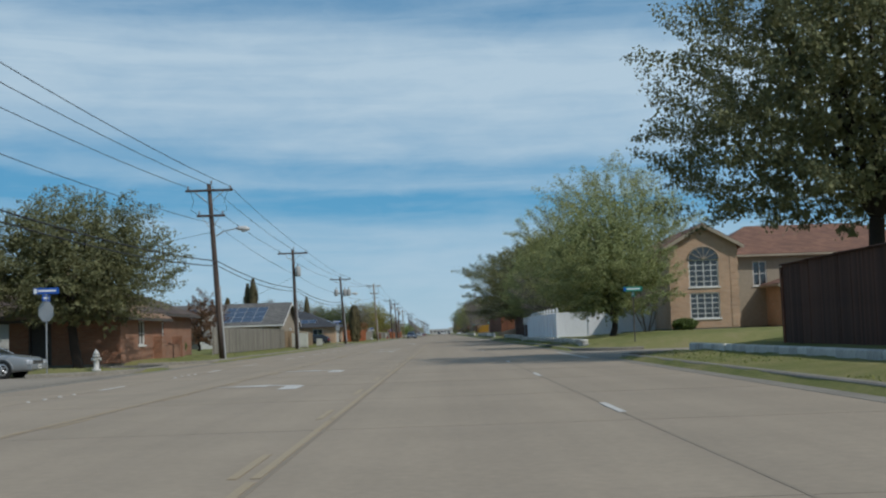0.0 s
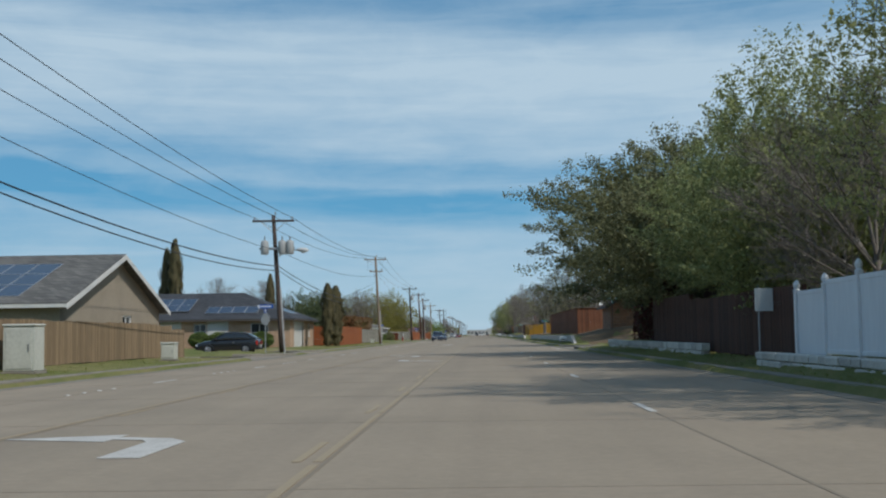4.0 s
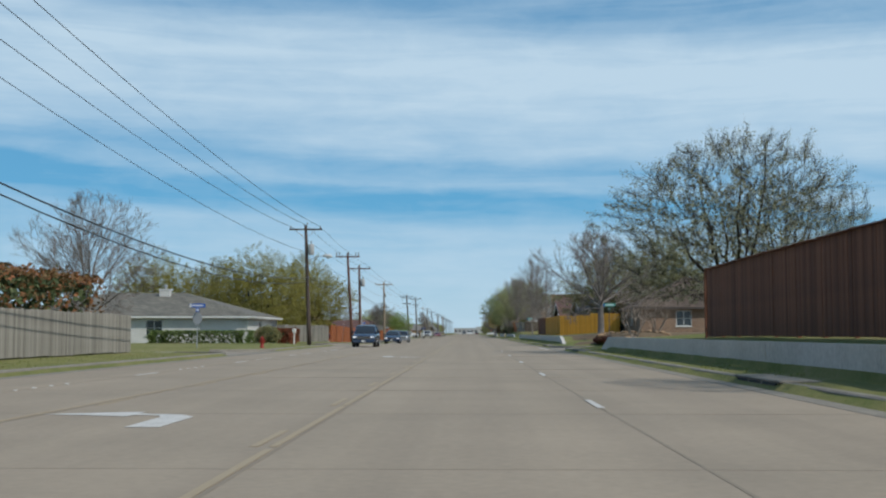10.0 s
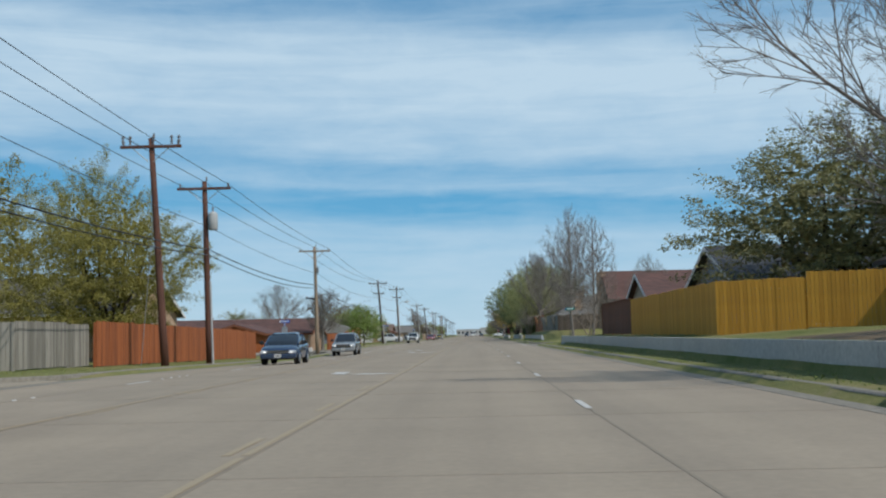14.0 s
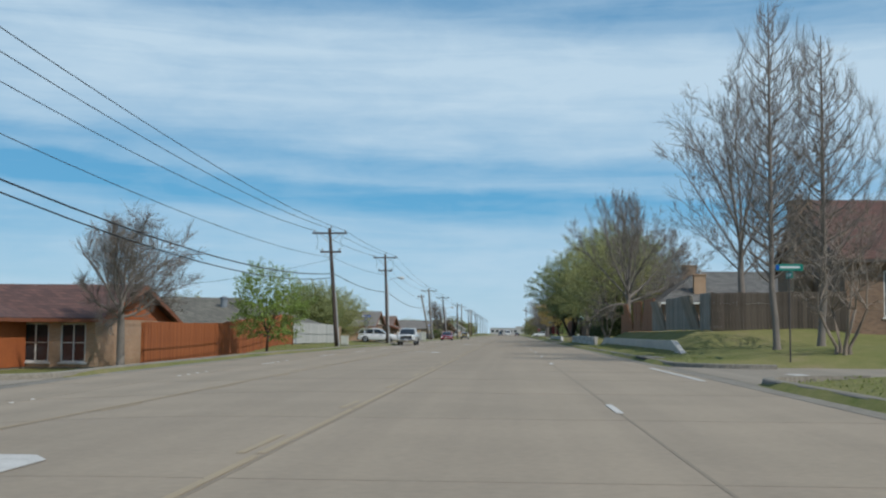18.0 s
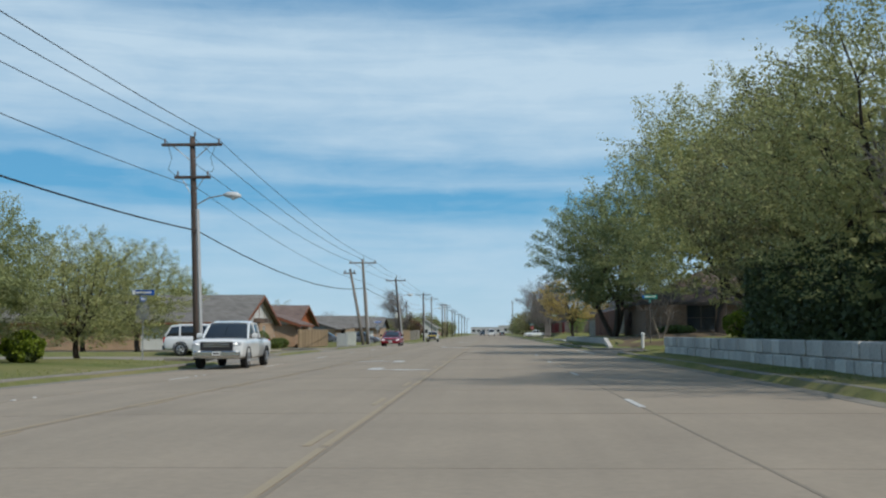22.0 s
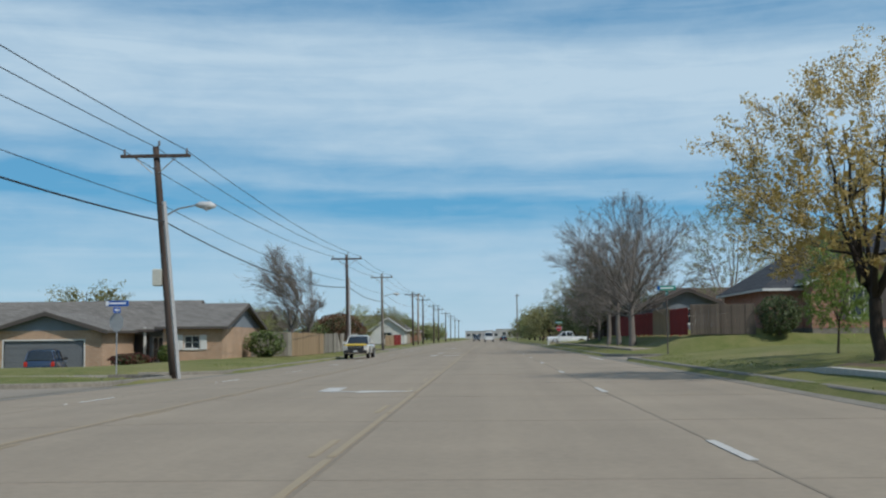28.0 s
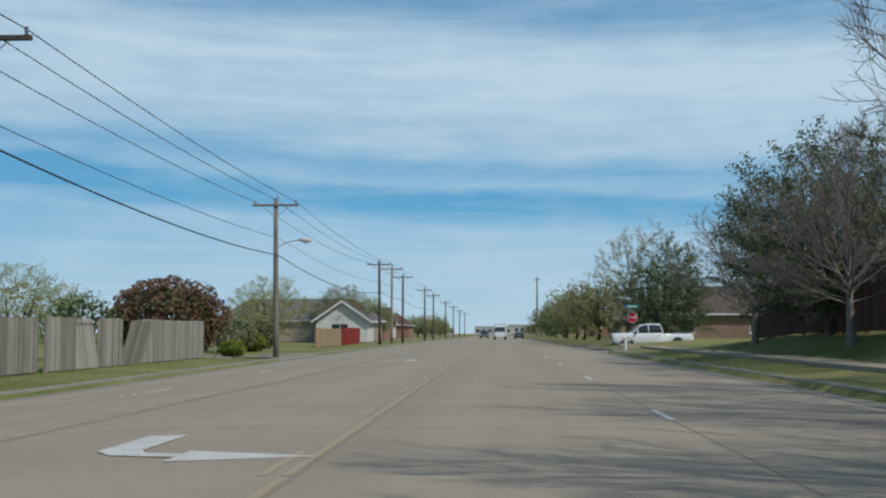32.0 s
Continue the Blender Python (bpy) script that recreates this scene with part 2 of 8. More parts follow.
def ground_mat():
    m = bpy.data.materials.new("lawn_and_soil")
    m.use_nodes = True
    t = m.node_tree
    p = t.nodes["Principled BSDF"]
    p.inputs["Roughness"].default_value = 1.0
    p.inputs["Specular IOR Level"].default_value = 0.1
    tc = t.nodes.new("ShaderNodeTexCoord")
    a = node(t, "ShaderNodeTexNoise", Scale=0.16, Detail=4.0, Roughness=0.6)
    b = node(t, "ShaderNodeTexNoise", Scale=1.3, Detail=6.0, Roughness=0.7)
    c = node(t, "ShaderNodeTexNoise", Scale=14.0, Detail=5.0, Roughness=0.7)
    for n in (a, b, c):
        t.links.new(tc.outputs["Object"], n.inputs["Vector"])
    f = math_node(t, "ADD", math_node(t, "MULTIPLY", a.outputs[0], 1.1), math_node(t, "MULTIPLY", b.outputs[0], 0.6))
    f = math_node(t, "ADD", f, math_node(t, "MULTIPLY", c.outputs[0], 0.45))
    f = math_node(t, "SUBTRACT", f, 0.55)
    col = ramp(t, f, [(0.26, (.095, .125, .032)), (0.46, (.158, .165, .060)), (0.64, (.205, .192, .078)), (0.85, (.265, .210, .125))])
    t.links.new(col, p.inputs["Base Color"])
    bp = node(t, "ShaderNodeBump", Strength=0.8, Distance=0.06)
    t.links.new(c.outputs[0], bp.inputs["Height"])
    t.links.new(bp.outputs[0], p.inputs["Normal"])
    return m


M["lawn"] = ground_mat()
M["grass"] = leaf_mat("grass_blades", (.235, .255, .075), (.150, .178, .046), 0.2)
WOODS = {
    "grey": ((.32, .295, .25), (.165, .15, .125)),
    "orange": ((.34, .105, .035), (.20, .062, .024)),
    "redbrown": ((.215, .088, .048), (.095, .040, .025)),
    "olddark": ((.150, .120, .095), (.065, .052, .042)),
    "cedar": ((.330, .165, .090), (.190, .092, .052)),
    "darkbrown": ((.095, .045, .030), (.045, .022, .016)),
    "yellow": ((.62, .31, .045), (.42, .20, .03)),
    "tan": ((.33, .235, .14), (.20, .14, .085)),
    "barnred": ((.24, .022, .016), (.14, .014, .011)),
    "whitewash": ((.52, .52, .50), (.32, .32, .31)),
    "vinyl": ((.74, .75, .76), (.62, .63, .65)),
}
for key, (hi, lo) in WOODS.items():
    M["wood_" + key] = surface("fence_" + key, hi, lo, 0.5, 0.55 if key == "vinyl" else 0.9, 0.05 if key == "vinyl" else 0.35, fine=7.0,
                               island=0.12 if key == "vinyl" else 0.7, per_piece=0.0 if key == "vinyl" else 0.5, stretch=(1, 1, 0.18), stain=0.45)
M["pole_red"] = surface("red_brown_pole", (.150, .070, .048), (.065, .032, .024), 0.6, 0.9, 0.4, stretch=(1, 1, .1))
M["pole"] = surface("creosoted_pole", (.105, .078, .064), (.045, .034, .030), 0.6, 0.9, 0.4, stretch=(1, 1, .1))
M["pole_tan"] = surface("new_pine_pole", (.31, .235, .165), (.19, .14, .10), 0.6, 0.9, 0.4, stretch=(1, 1, .1))
M["pole_grey"] = surface("weathered_grey_pole", (.24, .21, .175), (.12, .105, .09), 0.6, 0.9, 0.4, stretch=(1, 1, .1))
M["steel"] = surface("galvanised_steel", (.42, .43, .44), (.28, .29, .30), 1.5, 0.5, 0.05, metal=0.6)
M["conduit"] = surface("riser_conduit_grey", (.45, .45, .45), (.30, .30, .30), 1.0, 0.6, 0.05)
M["insul"] = surface("porcelain_grey", (.20, .20, .21), (.12, .12, .13), 2.0, 0.3, 0.0)
M["tank"] = surface("transformer_paint", (.42, .43, .42), (.28, .29, .29), 1.0, 0.5, 0.05)
M["wire"] = surface("cable_black", (.025, .026, .03), (.015, .015, .018), 2.0, 0.6, 0.0)
M["lamp"] = surface("lamp_housing", (.55, .56, .55), (.4, .41, .41), 2.0, 0.4, 0.0)
M["glass"] = surface("window_glass", (.030, .040, .048), (.016, .020, .024), 0.6, 0.08, 0.0, spec=0.8)
M["carglass"] = surface("car_glass", (.022, .028, .034), (.012, .015, .018), 0.8, 0.06, 0.0, spec=0.9)
M["trimwhite"] = surface("trim_white", (.68, .67, .64), (.52, .51, .48), 1.0, 0.6, 0.05)
M["trimdark"] = surface("trim_dark", (.10, .085, .075), (.06, .05, .045), 1.0, 0.6, 0.05)
M["trimbrown"] = surface("trim_rust", (.24, .085, .040), (.15, .055, .030), 1.0, 0.7, 0.05)
M["door"] = surface("door_dark", (.055, .05, .05), (.03, .028, .028), 1.0, 0.5, 0.05)
M["garage"] = surface("garage_door_paint", (.64, .63, .60), (.50, .49, .46), 0.8, 0.6, 0.05)
M["garage_grey"] = surface("garage_door_grey", (.17, .18, .19), (.12, .125, .13), 0.8, 0.6, 0.05)
M["siding_blue"] = surface("siding_bluegrey", (.22, .25, .28), (.15, .17, .19), 0.8, 0.8, 0.1)
M["siding_white"] = surface("siding_white", (.62, .61, .57), (.44, .43, .40), 0.8, 0.8, 0.1)
M["siding_tan"] = surface("siding_tan", (.37, .31, .235), (.25, .21, .16), 0.8, 0.85, 0.1)
M["siding_red"] = surface("siding_rust", (.40, .115, .035), (.26, .075, .026), 0.8, 0.85, 0.1)
M["brick_tan"] = brick_mat("brick_tan", (.52, .335, .215), (.43, .265, .165), (.48, .39, .30))
M["brick_red"] = brick_mat("brick_red", (.33, .145, .080), (.24, .105, .060), (.33, .24, .18))
M["brick_brown"] = brick_mat("brick_brown", (.290, .185, .120), (.20, .125, .085), (.26, .20, .155))
M["brick_pink"] = brick_mat("brick_pink", (.45, .20, .135), (.37, .165, .11), (.45, .34, .28))
M["brick_buff"] = brick_mat("brick_buff", (.49, .305, .180), (.39, .235, .140), (.45, .37, .28))
M["stone_rust"] = brick_mat("fieldstone_rust", (.32, .16, .085), (.20, .115, .075), (.33, .24, .17), 0.55, 0.3)
for key, hi, lo in (("brown", (.125, .085, .060), (.070, .048, .036)), ("rust", (.235, .115, .070), (.145, .070, .046)), ("tan", (.34, .205, .125), (.24, .145, .09)), ("grey", (.165, .155, .140), (.095, .090, .082)),
                    ("slate", (.060, .062, .068), (.032, .034, .040)), ("redbrown", (.150, .070, .052), (.085, .042, .034)), ("olive", (.185, .170, .135), (.115, .105, .085))):
    M["roof_" + key] = brick_mat("shingle_" + key, hi, lo, tuple(c * 0.7 for c in lo), 0.3, 0.14)
M["roof_faded"] = brick_mat("shingle_faded_brown", (.210, .140, .108), (.145, .096, .076), (.100, .068, .055), 0.3, 0.14)
M["roof_weathered"] = brick_mat("shingle_weathered", (.215, .195, .170), (.145, .130, .112), (.100, .090, .078), 0.3, 0.14)
M["solar"] = surface("solar_cells", (.018, .026, .058), (.010, .014, .030), 0.7, 0.18, 0.0, spec=0.7)
M["alu"] = surface("panel_frame_aluminium", (.40, .41, .43), (.30, .31, .33), 1.0, 0.4, 0.0, metal=0.5)
M["bark"] = surface("bark_grey", (.115, .092, .072), (.050, .040, .032), 2.2, 0.95, 0.6, stretch=(1, 1, .3))
M["bark_pale"] = surface("bark_pale", (.30, .245, .195), (.17, .135, .105), 2.2, 0.95, 0.5, stretch=(1, 1, .3))
M["bark_dark"] = surface("bark_dark", (.055, .043, .034), (.024, .019, .016), 2.2, 0.95, 0.6, stretch=(1, 1, .3))
M["leaf_oak"] = leaf_mat("leaf_live_oak", (.225, .225, .105), (.090, .096, .046), 0.22)
M["leaf_olive"] = leaf_mat("leaf_olive_oak", (.315, .295, .130), (.150, .145, .068), 0.34)
M["leaf_greygreen"] = leaf_mat("leaf_grey_green_oak", (.285, .325, .140), (.120, .145, .062), 0.30)
M["leaf_grey_oak"] = leaf_mat("leaf_grey_olive_oak", (.310, .300, .185), (.150, .146, .088), 0.30)
M["leaf_fresh"] = leaf_mat("leaf_fresh_green", (.345, .370, .155), (.160, .180, .076), 0.36)
M["leaf_lime"] = leaf_mat("leaf_spring_lime", (.440, .440, .180), (.240, .245, .100), 0.42)
M["leaf_pale"] = leaf_mat("leaf_pale_bud", (.330, .330, .170), (.175, .180, .085), 0.30)
M["leaf_gold"] = leaf_mat("leaf_golden", (.580, .430, .150), (.380, .275, .090), 0.38)
# evergreens' own leaf; also the painted shade in the core of other shrubs
M["leaf_dark"] = leaf_mat("leaf_evergreen_and_core_shade", (.120, .150, .062), (.040, .055, .024), 0.15)
M["leaf_cedar"] = leaf_mat("leaf_cypress", (0.162, 0.132, 0.068), (0.061, 0.061, 0.027), 0.12)
M["leaf_red"] = leaf_mat("leaf_photinia_red", (.270, .075, .040), (.085, .050, .022), 0.22)
M["leaf_maroon"] = leaf_mat("leaf_maroon", (.120, .036, .026), (.035, .018, .012), 0.18)
M["leaf_bronze"] = leaf_mat("leaf_bronze_evergreen", (.215, .110, .065), (.070, .052, .028), 0.2)
M["leaf_photinia"] = leaf_mat("leaf_photinia_mixed", (.300, .125, .055), (.085, .085, .032), 0.22)
M["leaf_young"] = leaf_mat("leaf_young_green", (.270, .360, .085), (.130, .185, .045), 0.34)
M["leaf_oak_yellow"] = leaf_mat("leaf_yellow_olive", (.330, .285, .070), (.165, .160, .042), 0.25)
M["leaf_hedge"] = leaf_mat("leaf_boxwood", (0.155, 0.209, 0.054), (0.054, 0.081, 0.022), 0.2)
M["leaf_bright"] = leaf_mat("leaf_bright_shrub", (.240, .300, .030), (.110, .150, .016), 0.3)
M["twig"] = surface("twigs_grey", (.245, .215, .190), (.135, .116, .100), 2.0, 0.95, 0.2)
M["twig_bud"] = leaf_mat("leaf_buds_brown", (.260, .190, .125), (.130, .095, .062), 0.2)
M["tyre"] = surface("tyre_rubber", (.022, .022, .023), (.012, .012, .012), 4.0, 0.85, 0.2)
M["rim"] = surface("wheel_rim", (.50, .51, .52), (.34, .35, .36), 3.0, 0.3, 0.0, metal=0.8)
M["blackplastic"] = surface("black_plastic", (.030, .030, .032), (.018, .018, .02), 3.0, 0.6, 0.05)
M["chrome"] = surface("chrome_trim", (.62, .63, .64), (.45, .46, .47), 3.0, 0.15, 0.0, metal=0.9)
M["headlight"] = lit("headlight_on", (1.0, .96, .90), 2.2)
M["headglass"] = surface("headlight_lens", (.55, .57, .60), (.40, .42, .45), 3.0, 0.1, 0.0, spec=0.8)
M["taillight"] = surface("tail_light_lens", (.50, .03, .02), (.30, .02, .015), 3.0, 0.2, 0.0, spec=0.6)
M["amber"] = surface("amber_lens", (.70, .28, .03), (.5, .2, .02), 3.0, 0.25, 0.0)
M["plate"] = surface("number_plate", (.66, .66, .64), (.5, .5, .48), 3.0, 0.5, 0.0)
for key, col in (("navy", (.022, .042, .085)), ("silver", (.21, .225, .235)), ("white", (.70, .71, .70)), ("red", (.22, .010, .022)), ("black", (.012, .013, .015)), ("grey", (.09, .095, .105)),
                 ("tanwhite", (.62, .60, .54)), ("signyellow", (.62, .44, .06)), ("palegreen", (.40, .44, .36)), ("maroon", (.10, .012, .016))):
    M["car_" + key] = paint("car_paint_" + key, col)
M["sign_blue"] = surface("sign_blue", (.010, .095, .42), (.008, .07, .32), 3.0, 0.45, 0.0)
M["sign_green"] = surface("sign_green", (.010, .25, .19), (.008, .19, .145), 3.0, 0.45, 0.0)
M["sign_red"] = surface("sign_red", (.50, .012, .016), (.38, .01, .013), 3.0, 0.45, 0.0)
M["sign_white"] = surface("sign_lettering_white", (.72, .74, .74), (.60, .62, .62), 3.0, 0.45, 0.0)
M["hydrant_red"] = surface("hydrant_red", (.30, .030, .020), (.19, .02, .015), 2.0, 0.6, 0.1)
M["hydrant_silver"] = surface("hydrant_silver", (.50, .49, .46), (.34, .33, .31), 2.0, 0.5, 0.1)
M["cabinet"] = surface("cabinet_beige", (.56, .56, .50), (.42, .42, .37), 0.9, 0.6, 0.05)
M["cabinet_green"] = surface("cabinet_green", (.05, .12, .07), (.03, .08, .045), 0.9, 0.6, 0.05)
M["rock"] = surface("edging_rock", (.33, .22, .13), (.18, .12, .075), 1.5, 0.95, 0.5, per_piece=0.6)
M["farwall"] = surface("far_building_render", (.45, .44, .42), (.35, .34, .33), 0.1, 0.9, 0.0)


# ---------------------------------------------------------------- mesh tools
class Geo:
    """Vertices and faces gathered for one mesh."""

    def __init__(self):
        self.v, self.f = [], []

    def add(self, verts, faces):
        k = len(self.v)
        self.v.extend([tuple(p) for p in verts])
        self.f.extend([tuple(k + i for i in f) for f in faces])
        return self

    def box(self, x0, x1, y0, y1, z0, z1, m=None):
        pts = [(x, y, z) for z in (z0, z1) for y in (y0, y1) for x in (x0, x1)]
        if m is not None:
            pts = [m @ Vector(p) for p in pts]
        return self.add(pts, [(0, 2, 3, 1), (4, 5, 7, 6), (0, 1, 5, 4), (2, 6, 7, 3), (0, 4, 6, 2), (1, 3, 7, 5)])

    def chamfer(self, x0, x1, y0, y1, z0, z1, c, m=None):
        """A box whose upper and lower edges are cut back by c."""
        rings = [(z0, c), (z0 + c, 0), (z1 - c, 0), (z1, c)]
        pts = []
        for z, e in rings:
            pts += [(x0 + e, y0 + e, z), (x1 - e, y0 + e, z), (x1 - e, y1 - e, z), (x0 + e, y1 - e, z)]
        if m is not None:
            pts = [m @ Vector(p) for p in pts]
        fs = [(3, 2, 1, 0), (12, 13, 14, 15)]
        for r in range(3):
            for i in range(4):
                a, b = r * 4 + i, r * 4 + (i + 1) % 4
                fs.append((a, b, b + 4, a + 4))
        return self.add(pts, fs)

    def prism(self, outline, a, b, axis="y"):
        """An outline (two coordinates each) drawn out between a and b along an axis."""
        n = len(outline)
        put = {"y": lambda p, d: (p[0], d, p[1]), "x": lambda p, d: (d, p[0], p[1]), "z": lambda p, d: (p[0], p[1], d)}[axis]
        pts = [put(p, a) for p in outline] + [put(p, b) for p in outline]
        fs = [tuple(range(n)), tuple(range(2 * n - 1, n - 1, -1))]
        fs += [(i, i + n, (i + 1) % n + n, (i + 1) % n) for i in range(n)]
        return self.add(pts, fs)

    def tube(self, pts, radii, sides=6, caps=True):
        pts = [Vector(p) for p in pts]
        rows = []
        for i, p in enumerate(pts):
            d = (pts[min(i + 1, len(pts) - 1)] - pts[max(i - 1, 0)])
            if d.length < 1e-6:
                d = Vector((0, 0, 1))
            d.normalize()
            side = d.cross(Vector((0, 0, 1)) if abs(d.z) < 0.9 else Vector((1, 0, 0))).normalized()
            up = side.cross(d)
            r = radii[i] if isinstance(radii, (list, tuple)) else radii
            rows.append([p + (side * math.cos(a) + up * math.sin(a)) * r for a in (2 * math.pi * k / sides for k in range(sides))])
        fs = []
        for i in range(len(rows) - 1):
            for k in range(sides):
                a, b = i * sides + k, i * sides + (k + 1) % sides
                fs.append((a, b, b + sides, a + sides))
        if caps:
            fs.append(tuple(range(sides - 1, -1, -1)))
            fs.append(tuple((len(rows) - 1) * sides + k for k in range(sides)))
        return self.add([q for r in rows for q in r], fs)

    def lathe(self, profile, centre=(0, 0, 0), sides=12):
        """A turned form: (radius, height) pairs round a vertical axis."""
        cx, cy, cz = centre
        pts = [(cx + r * math.cos(a), cy + r * math.sin(a), cz + z) for r, z in profile for a in (2 * math.pi * k / sides for k in range(sides))]
        fs = []
        for i in range(len(profile) - 1):
            for k in range(sides):
                a, b = i * sides + k, i * sides + (k + 1) % sides
                fs.append((a, b, b + sides, a + sides))
        fs.append(tuple(range(sides - 1, -1, -1)))
        fs.append(tuple((len(profile) - 1) * sides + k for k in range(sides)))
        return self.add(pts, fs)

    def mesh(self, name, mat, smooth=False):
        me = bpy.data.meshes.new(name)
        me.from_pydata(self.v, [], self.f)
        me.materials.append(mat)
        if smooth:
            me.polygons.foreach_set("use_smooth", [True] * len(me.polygons))
        me.update()
        return me


def part(name, geo, mat, parent=None, label="", smooth=False, at=None):
    ob = new(name, geo.mesh(name, mat, smooth) if isinstance(geo, Geo) else geo)
    if parent is not None:
        ob.parent = parent
    if at is not None:
        ob.matrix_basis = at
    return tagged(ob, label) if label else ob


def thing(name, label, category, group="", kind="", at=None):
    ob = tagged(new(name), label, category, group, kind)
    if at is not None:
        ob.matrix_basis = at
    return ob


def solid(name, geo, mat, label, category, group="", kind="", smooth=False, at=None):
    ob = new(name, geo.mesh(name, mat, smooth))
    if at is not None:
        ob.matrix_basis = at
    return tagged(ob, label, category, group, kind)


# ---------------------------------------------------------------- the land
CURB_L, CURB_R = -10.9, 5.8
STREETS_L = [(34, 5.5), (132, 5), (240, 5), (352, 4.5), (453, 5), (532, 5), (637, 5), (742, 5), (850, 5)]
STREETS_R = [(47, 6.5), (154, 6), (257, 5.5), (360, 6), (463, 6.5), (560.4, 4.0), (660, 5), (770, 5), (880, 5)]
DRIVES_L = [(50, 3.5), (147, 3), (281, 5), (478, 2.5), (548, 3.2)]
DRIVES_R = [(641, 3.2)]
# y from, y to, x, top, make
WALLS_R = [(14, 39.5, 8.2, .44, "stone"), (57, 102, 6.7, .50, "stone"), (112, 141, 7.3, .62, "stone"), (163, 241.5, 7.0, .85, "concrete"),
           (266, 342, 7.0, .80, "concrete"), (376, 418, 7.6, .80, "concrete"), (418, 449, 7.1, .85, "stone"), (470.8, 511, 7.0, .72, "concrete"), (511.1, 533, 7.0, .36, "concrete")]


def ease(t):
    t = min(1, max(0, t))
    return t * t * (3 - 2 * t)


# how far the far edge of the road lies below its middle, along the drive
FALL = [(0, 0), (290, 0), (330, .38), (345, .32), (360, .14), (380, .06), (420, .10), (440, .20), (460, .10), (520, .12), (556, .38), (600, .42), (640, .30), (700, .20)]


def road_z(x, y):
    return -float(np.interp(y, [a for a, b in FALL], [b for a, b in FALL])) * ease((-2.5 - x) / 8.4)


def lay(g):
    """Lets a flat piece follow the road's fall."""
    g.v = [(x, y, z + road_z(x, y)) for x, y, z in g.v]
    return g


def street_gap(y, side):
    """1 on the lawns, 0 on a side street or driveway."""
    g = 1.0
    for c, w in (STREETS_L + DRIVES_L if side < 0 else STREETS_R + DRIVES_R):
        g = min(g, ease((abs(y - c) - w) / 2.5))
    return g


def wall_at(y):
    for y0, y1, x, top, make in WALLS_R:
        if y0 <= y <= y1:
            return x, top * min(1, 0.25 + (y - y0) / 2.5, 0.25 + (y1 - y) / 2.5)
    return None


def ground_z(x, y):
    if x <= CURB_L:
        g = street_gap(y, -1)
        dip = 0.75 * ease((y - 325) / 25) * ease((405 - y) / 20) + 0.25 * ease((y - 455) / 20) * ease((520 - y) / 12)
        fall = 0.95 * ease((y - 556) / 10) * ease((596 - y) / 6) * ease((-18 - x) / 9)
        return road_z(x, y) - 0.03 - fall - dip * ease((-11.2 - x) / 2.4) + g * (0.15 + 0.12 * ease((CURB_L - x - 0.3) / 4.5) + 0.04 * noise.noise((x * .3, y * .3, 0)))
    if x < CURB_R:
        return road_z(x, y) - 0.06
    g = street_gap(y, 1)
    verge = 0.14 + 0.10 * ease((x - CURB_R - 0.3) / 1.4)
    lawn = 0.30 + 0.35 * ease((x - 7) / 6)
    high = 0.0
    for y0, y1, wx, top, make in WALLS_R:
        side = ease((y - y0 + 0.5) / 5) * ease((y1 + 0.5 - y) / 5)
        high = max(high, side * (top - 0.04 + 0.30 * ease((x - wx) / 7)) * (1.0 if x > wx + 0.1 else 0.0))
    z = verge if x < 6.75 else max(lawn if x > 8.4 else verge + (lawn - verge) * ease((x - 6.75) / 1.6), high)
    z += 0.45 * ease((x - 7.9) / 1.3) * ease((y - 376) / 6) * ease((420 - y) / 6)
    z += ((.55 * ease((x - 8.6) / 2.1) + .35 * ease((x - 10) / 6)) * ease((632 - y) / 20) if y > 560 else 0) + .5 * ease((x - 8.4) / 4) * ease((y - 163) / 4) * ease((226 - y) / 6)
    z = min(z, 1.08 + .5 * ease((17 - x) / 4))
    if high == 0.0 and wall_at(y) and x < wall_at(y)[0] + 0.12:
        z = verge
    return -0.03 + g * (z + 0.03 + 0.03 * noise.noise((x * .4, y * .4, 3)))


def build_ground():
    xs = [-3000, -900, -300, -120, -70, -45, -34, -28, -24, -20, -18, -16, -14.5, -13.5, -12.6, -11.8, -11.2, -10.95, -10.7]
    xs += [5.6, 5.85, 6.1, 6.4, 6.6, 6.82, 6.95, 7.12, 7.25, 7.42, 7.55, 7.72, 8.0, 8.15, 8.32, 8.52, 9, 10, 11, 12, 13, 14, 16, 18, 20, 24, 30, 40, 55, 90, 200, 700, 3000]
    ys = [-600, -200, -90] + [-60 + 1.5 * i for i in range(640)] + [940, 1000, 1200, 1700, 2600, 4200]
    g = Geo()
    for y in ys:
        for x in xs:
            g.v.append((x, y, ground_z(x, y) if abs(x) < 100 else 0.2))
    n = len(xs)
    for j in range(len(ys) - 1):
        for i in range(n - 1):
            a = j * n + i
            g.f.append((a, a + 1, a + n + 1, a + n))
    solid("ground", g, M["lawn"], "patchy green and straw lawn ground beside the road", "ground", kind="structure", smooth=True)


def gaps(side, y0, y1):
    """The stretches of curb between the side streets."""
    cuts = sorted((c - w, c + w) for c, w in (STREETS_L + DRIVES_L if side < 0 else STREETS_R + DRIVES_R))
    at, out = y0, []
    for a, b in cuts:
        if a > at:
            out.append((at, a))
        at = max(at, b)
    out.append((at, y1))
    return out


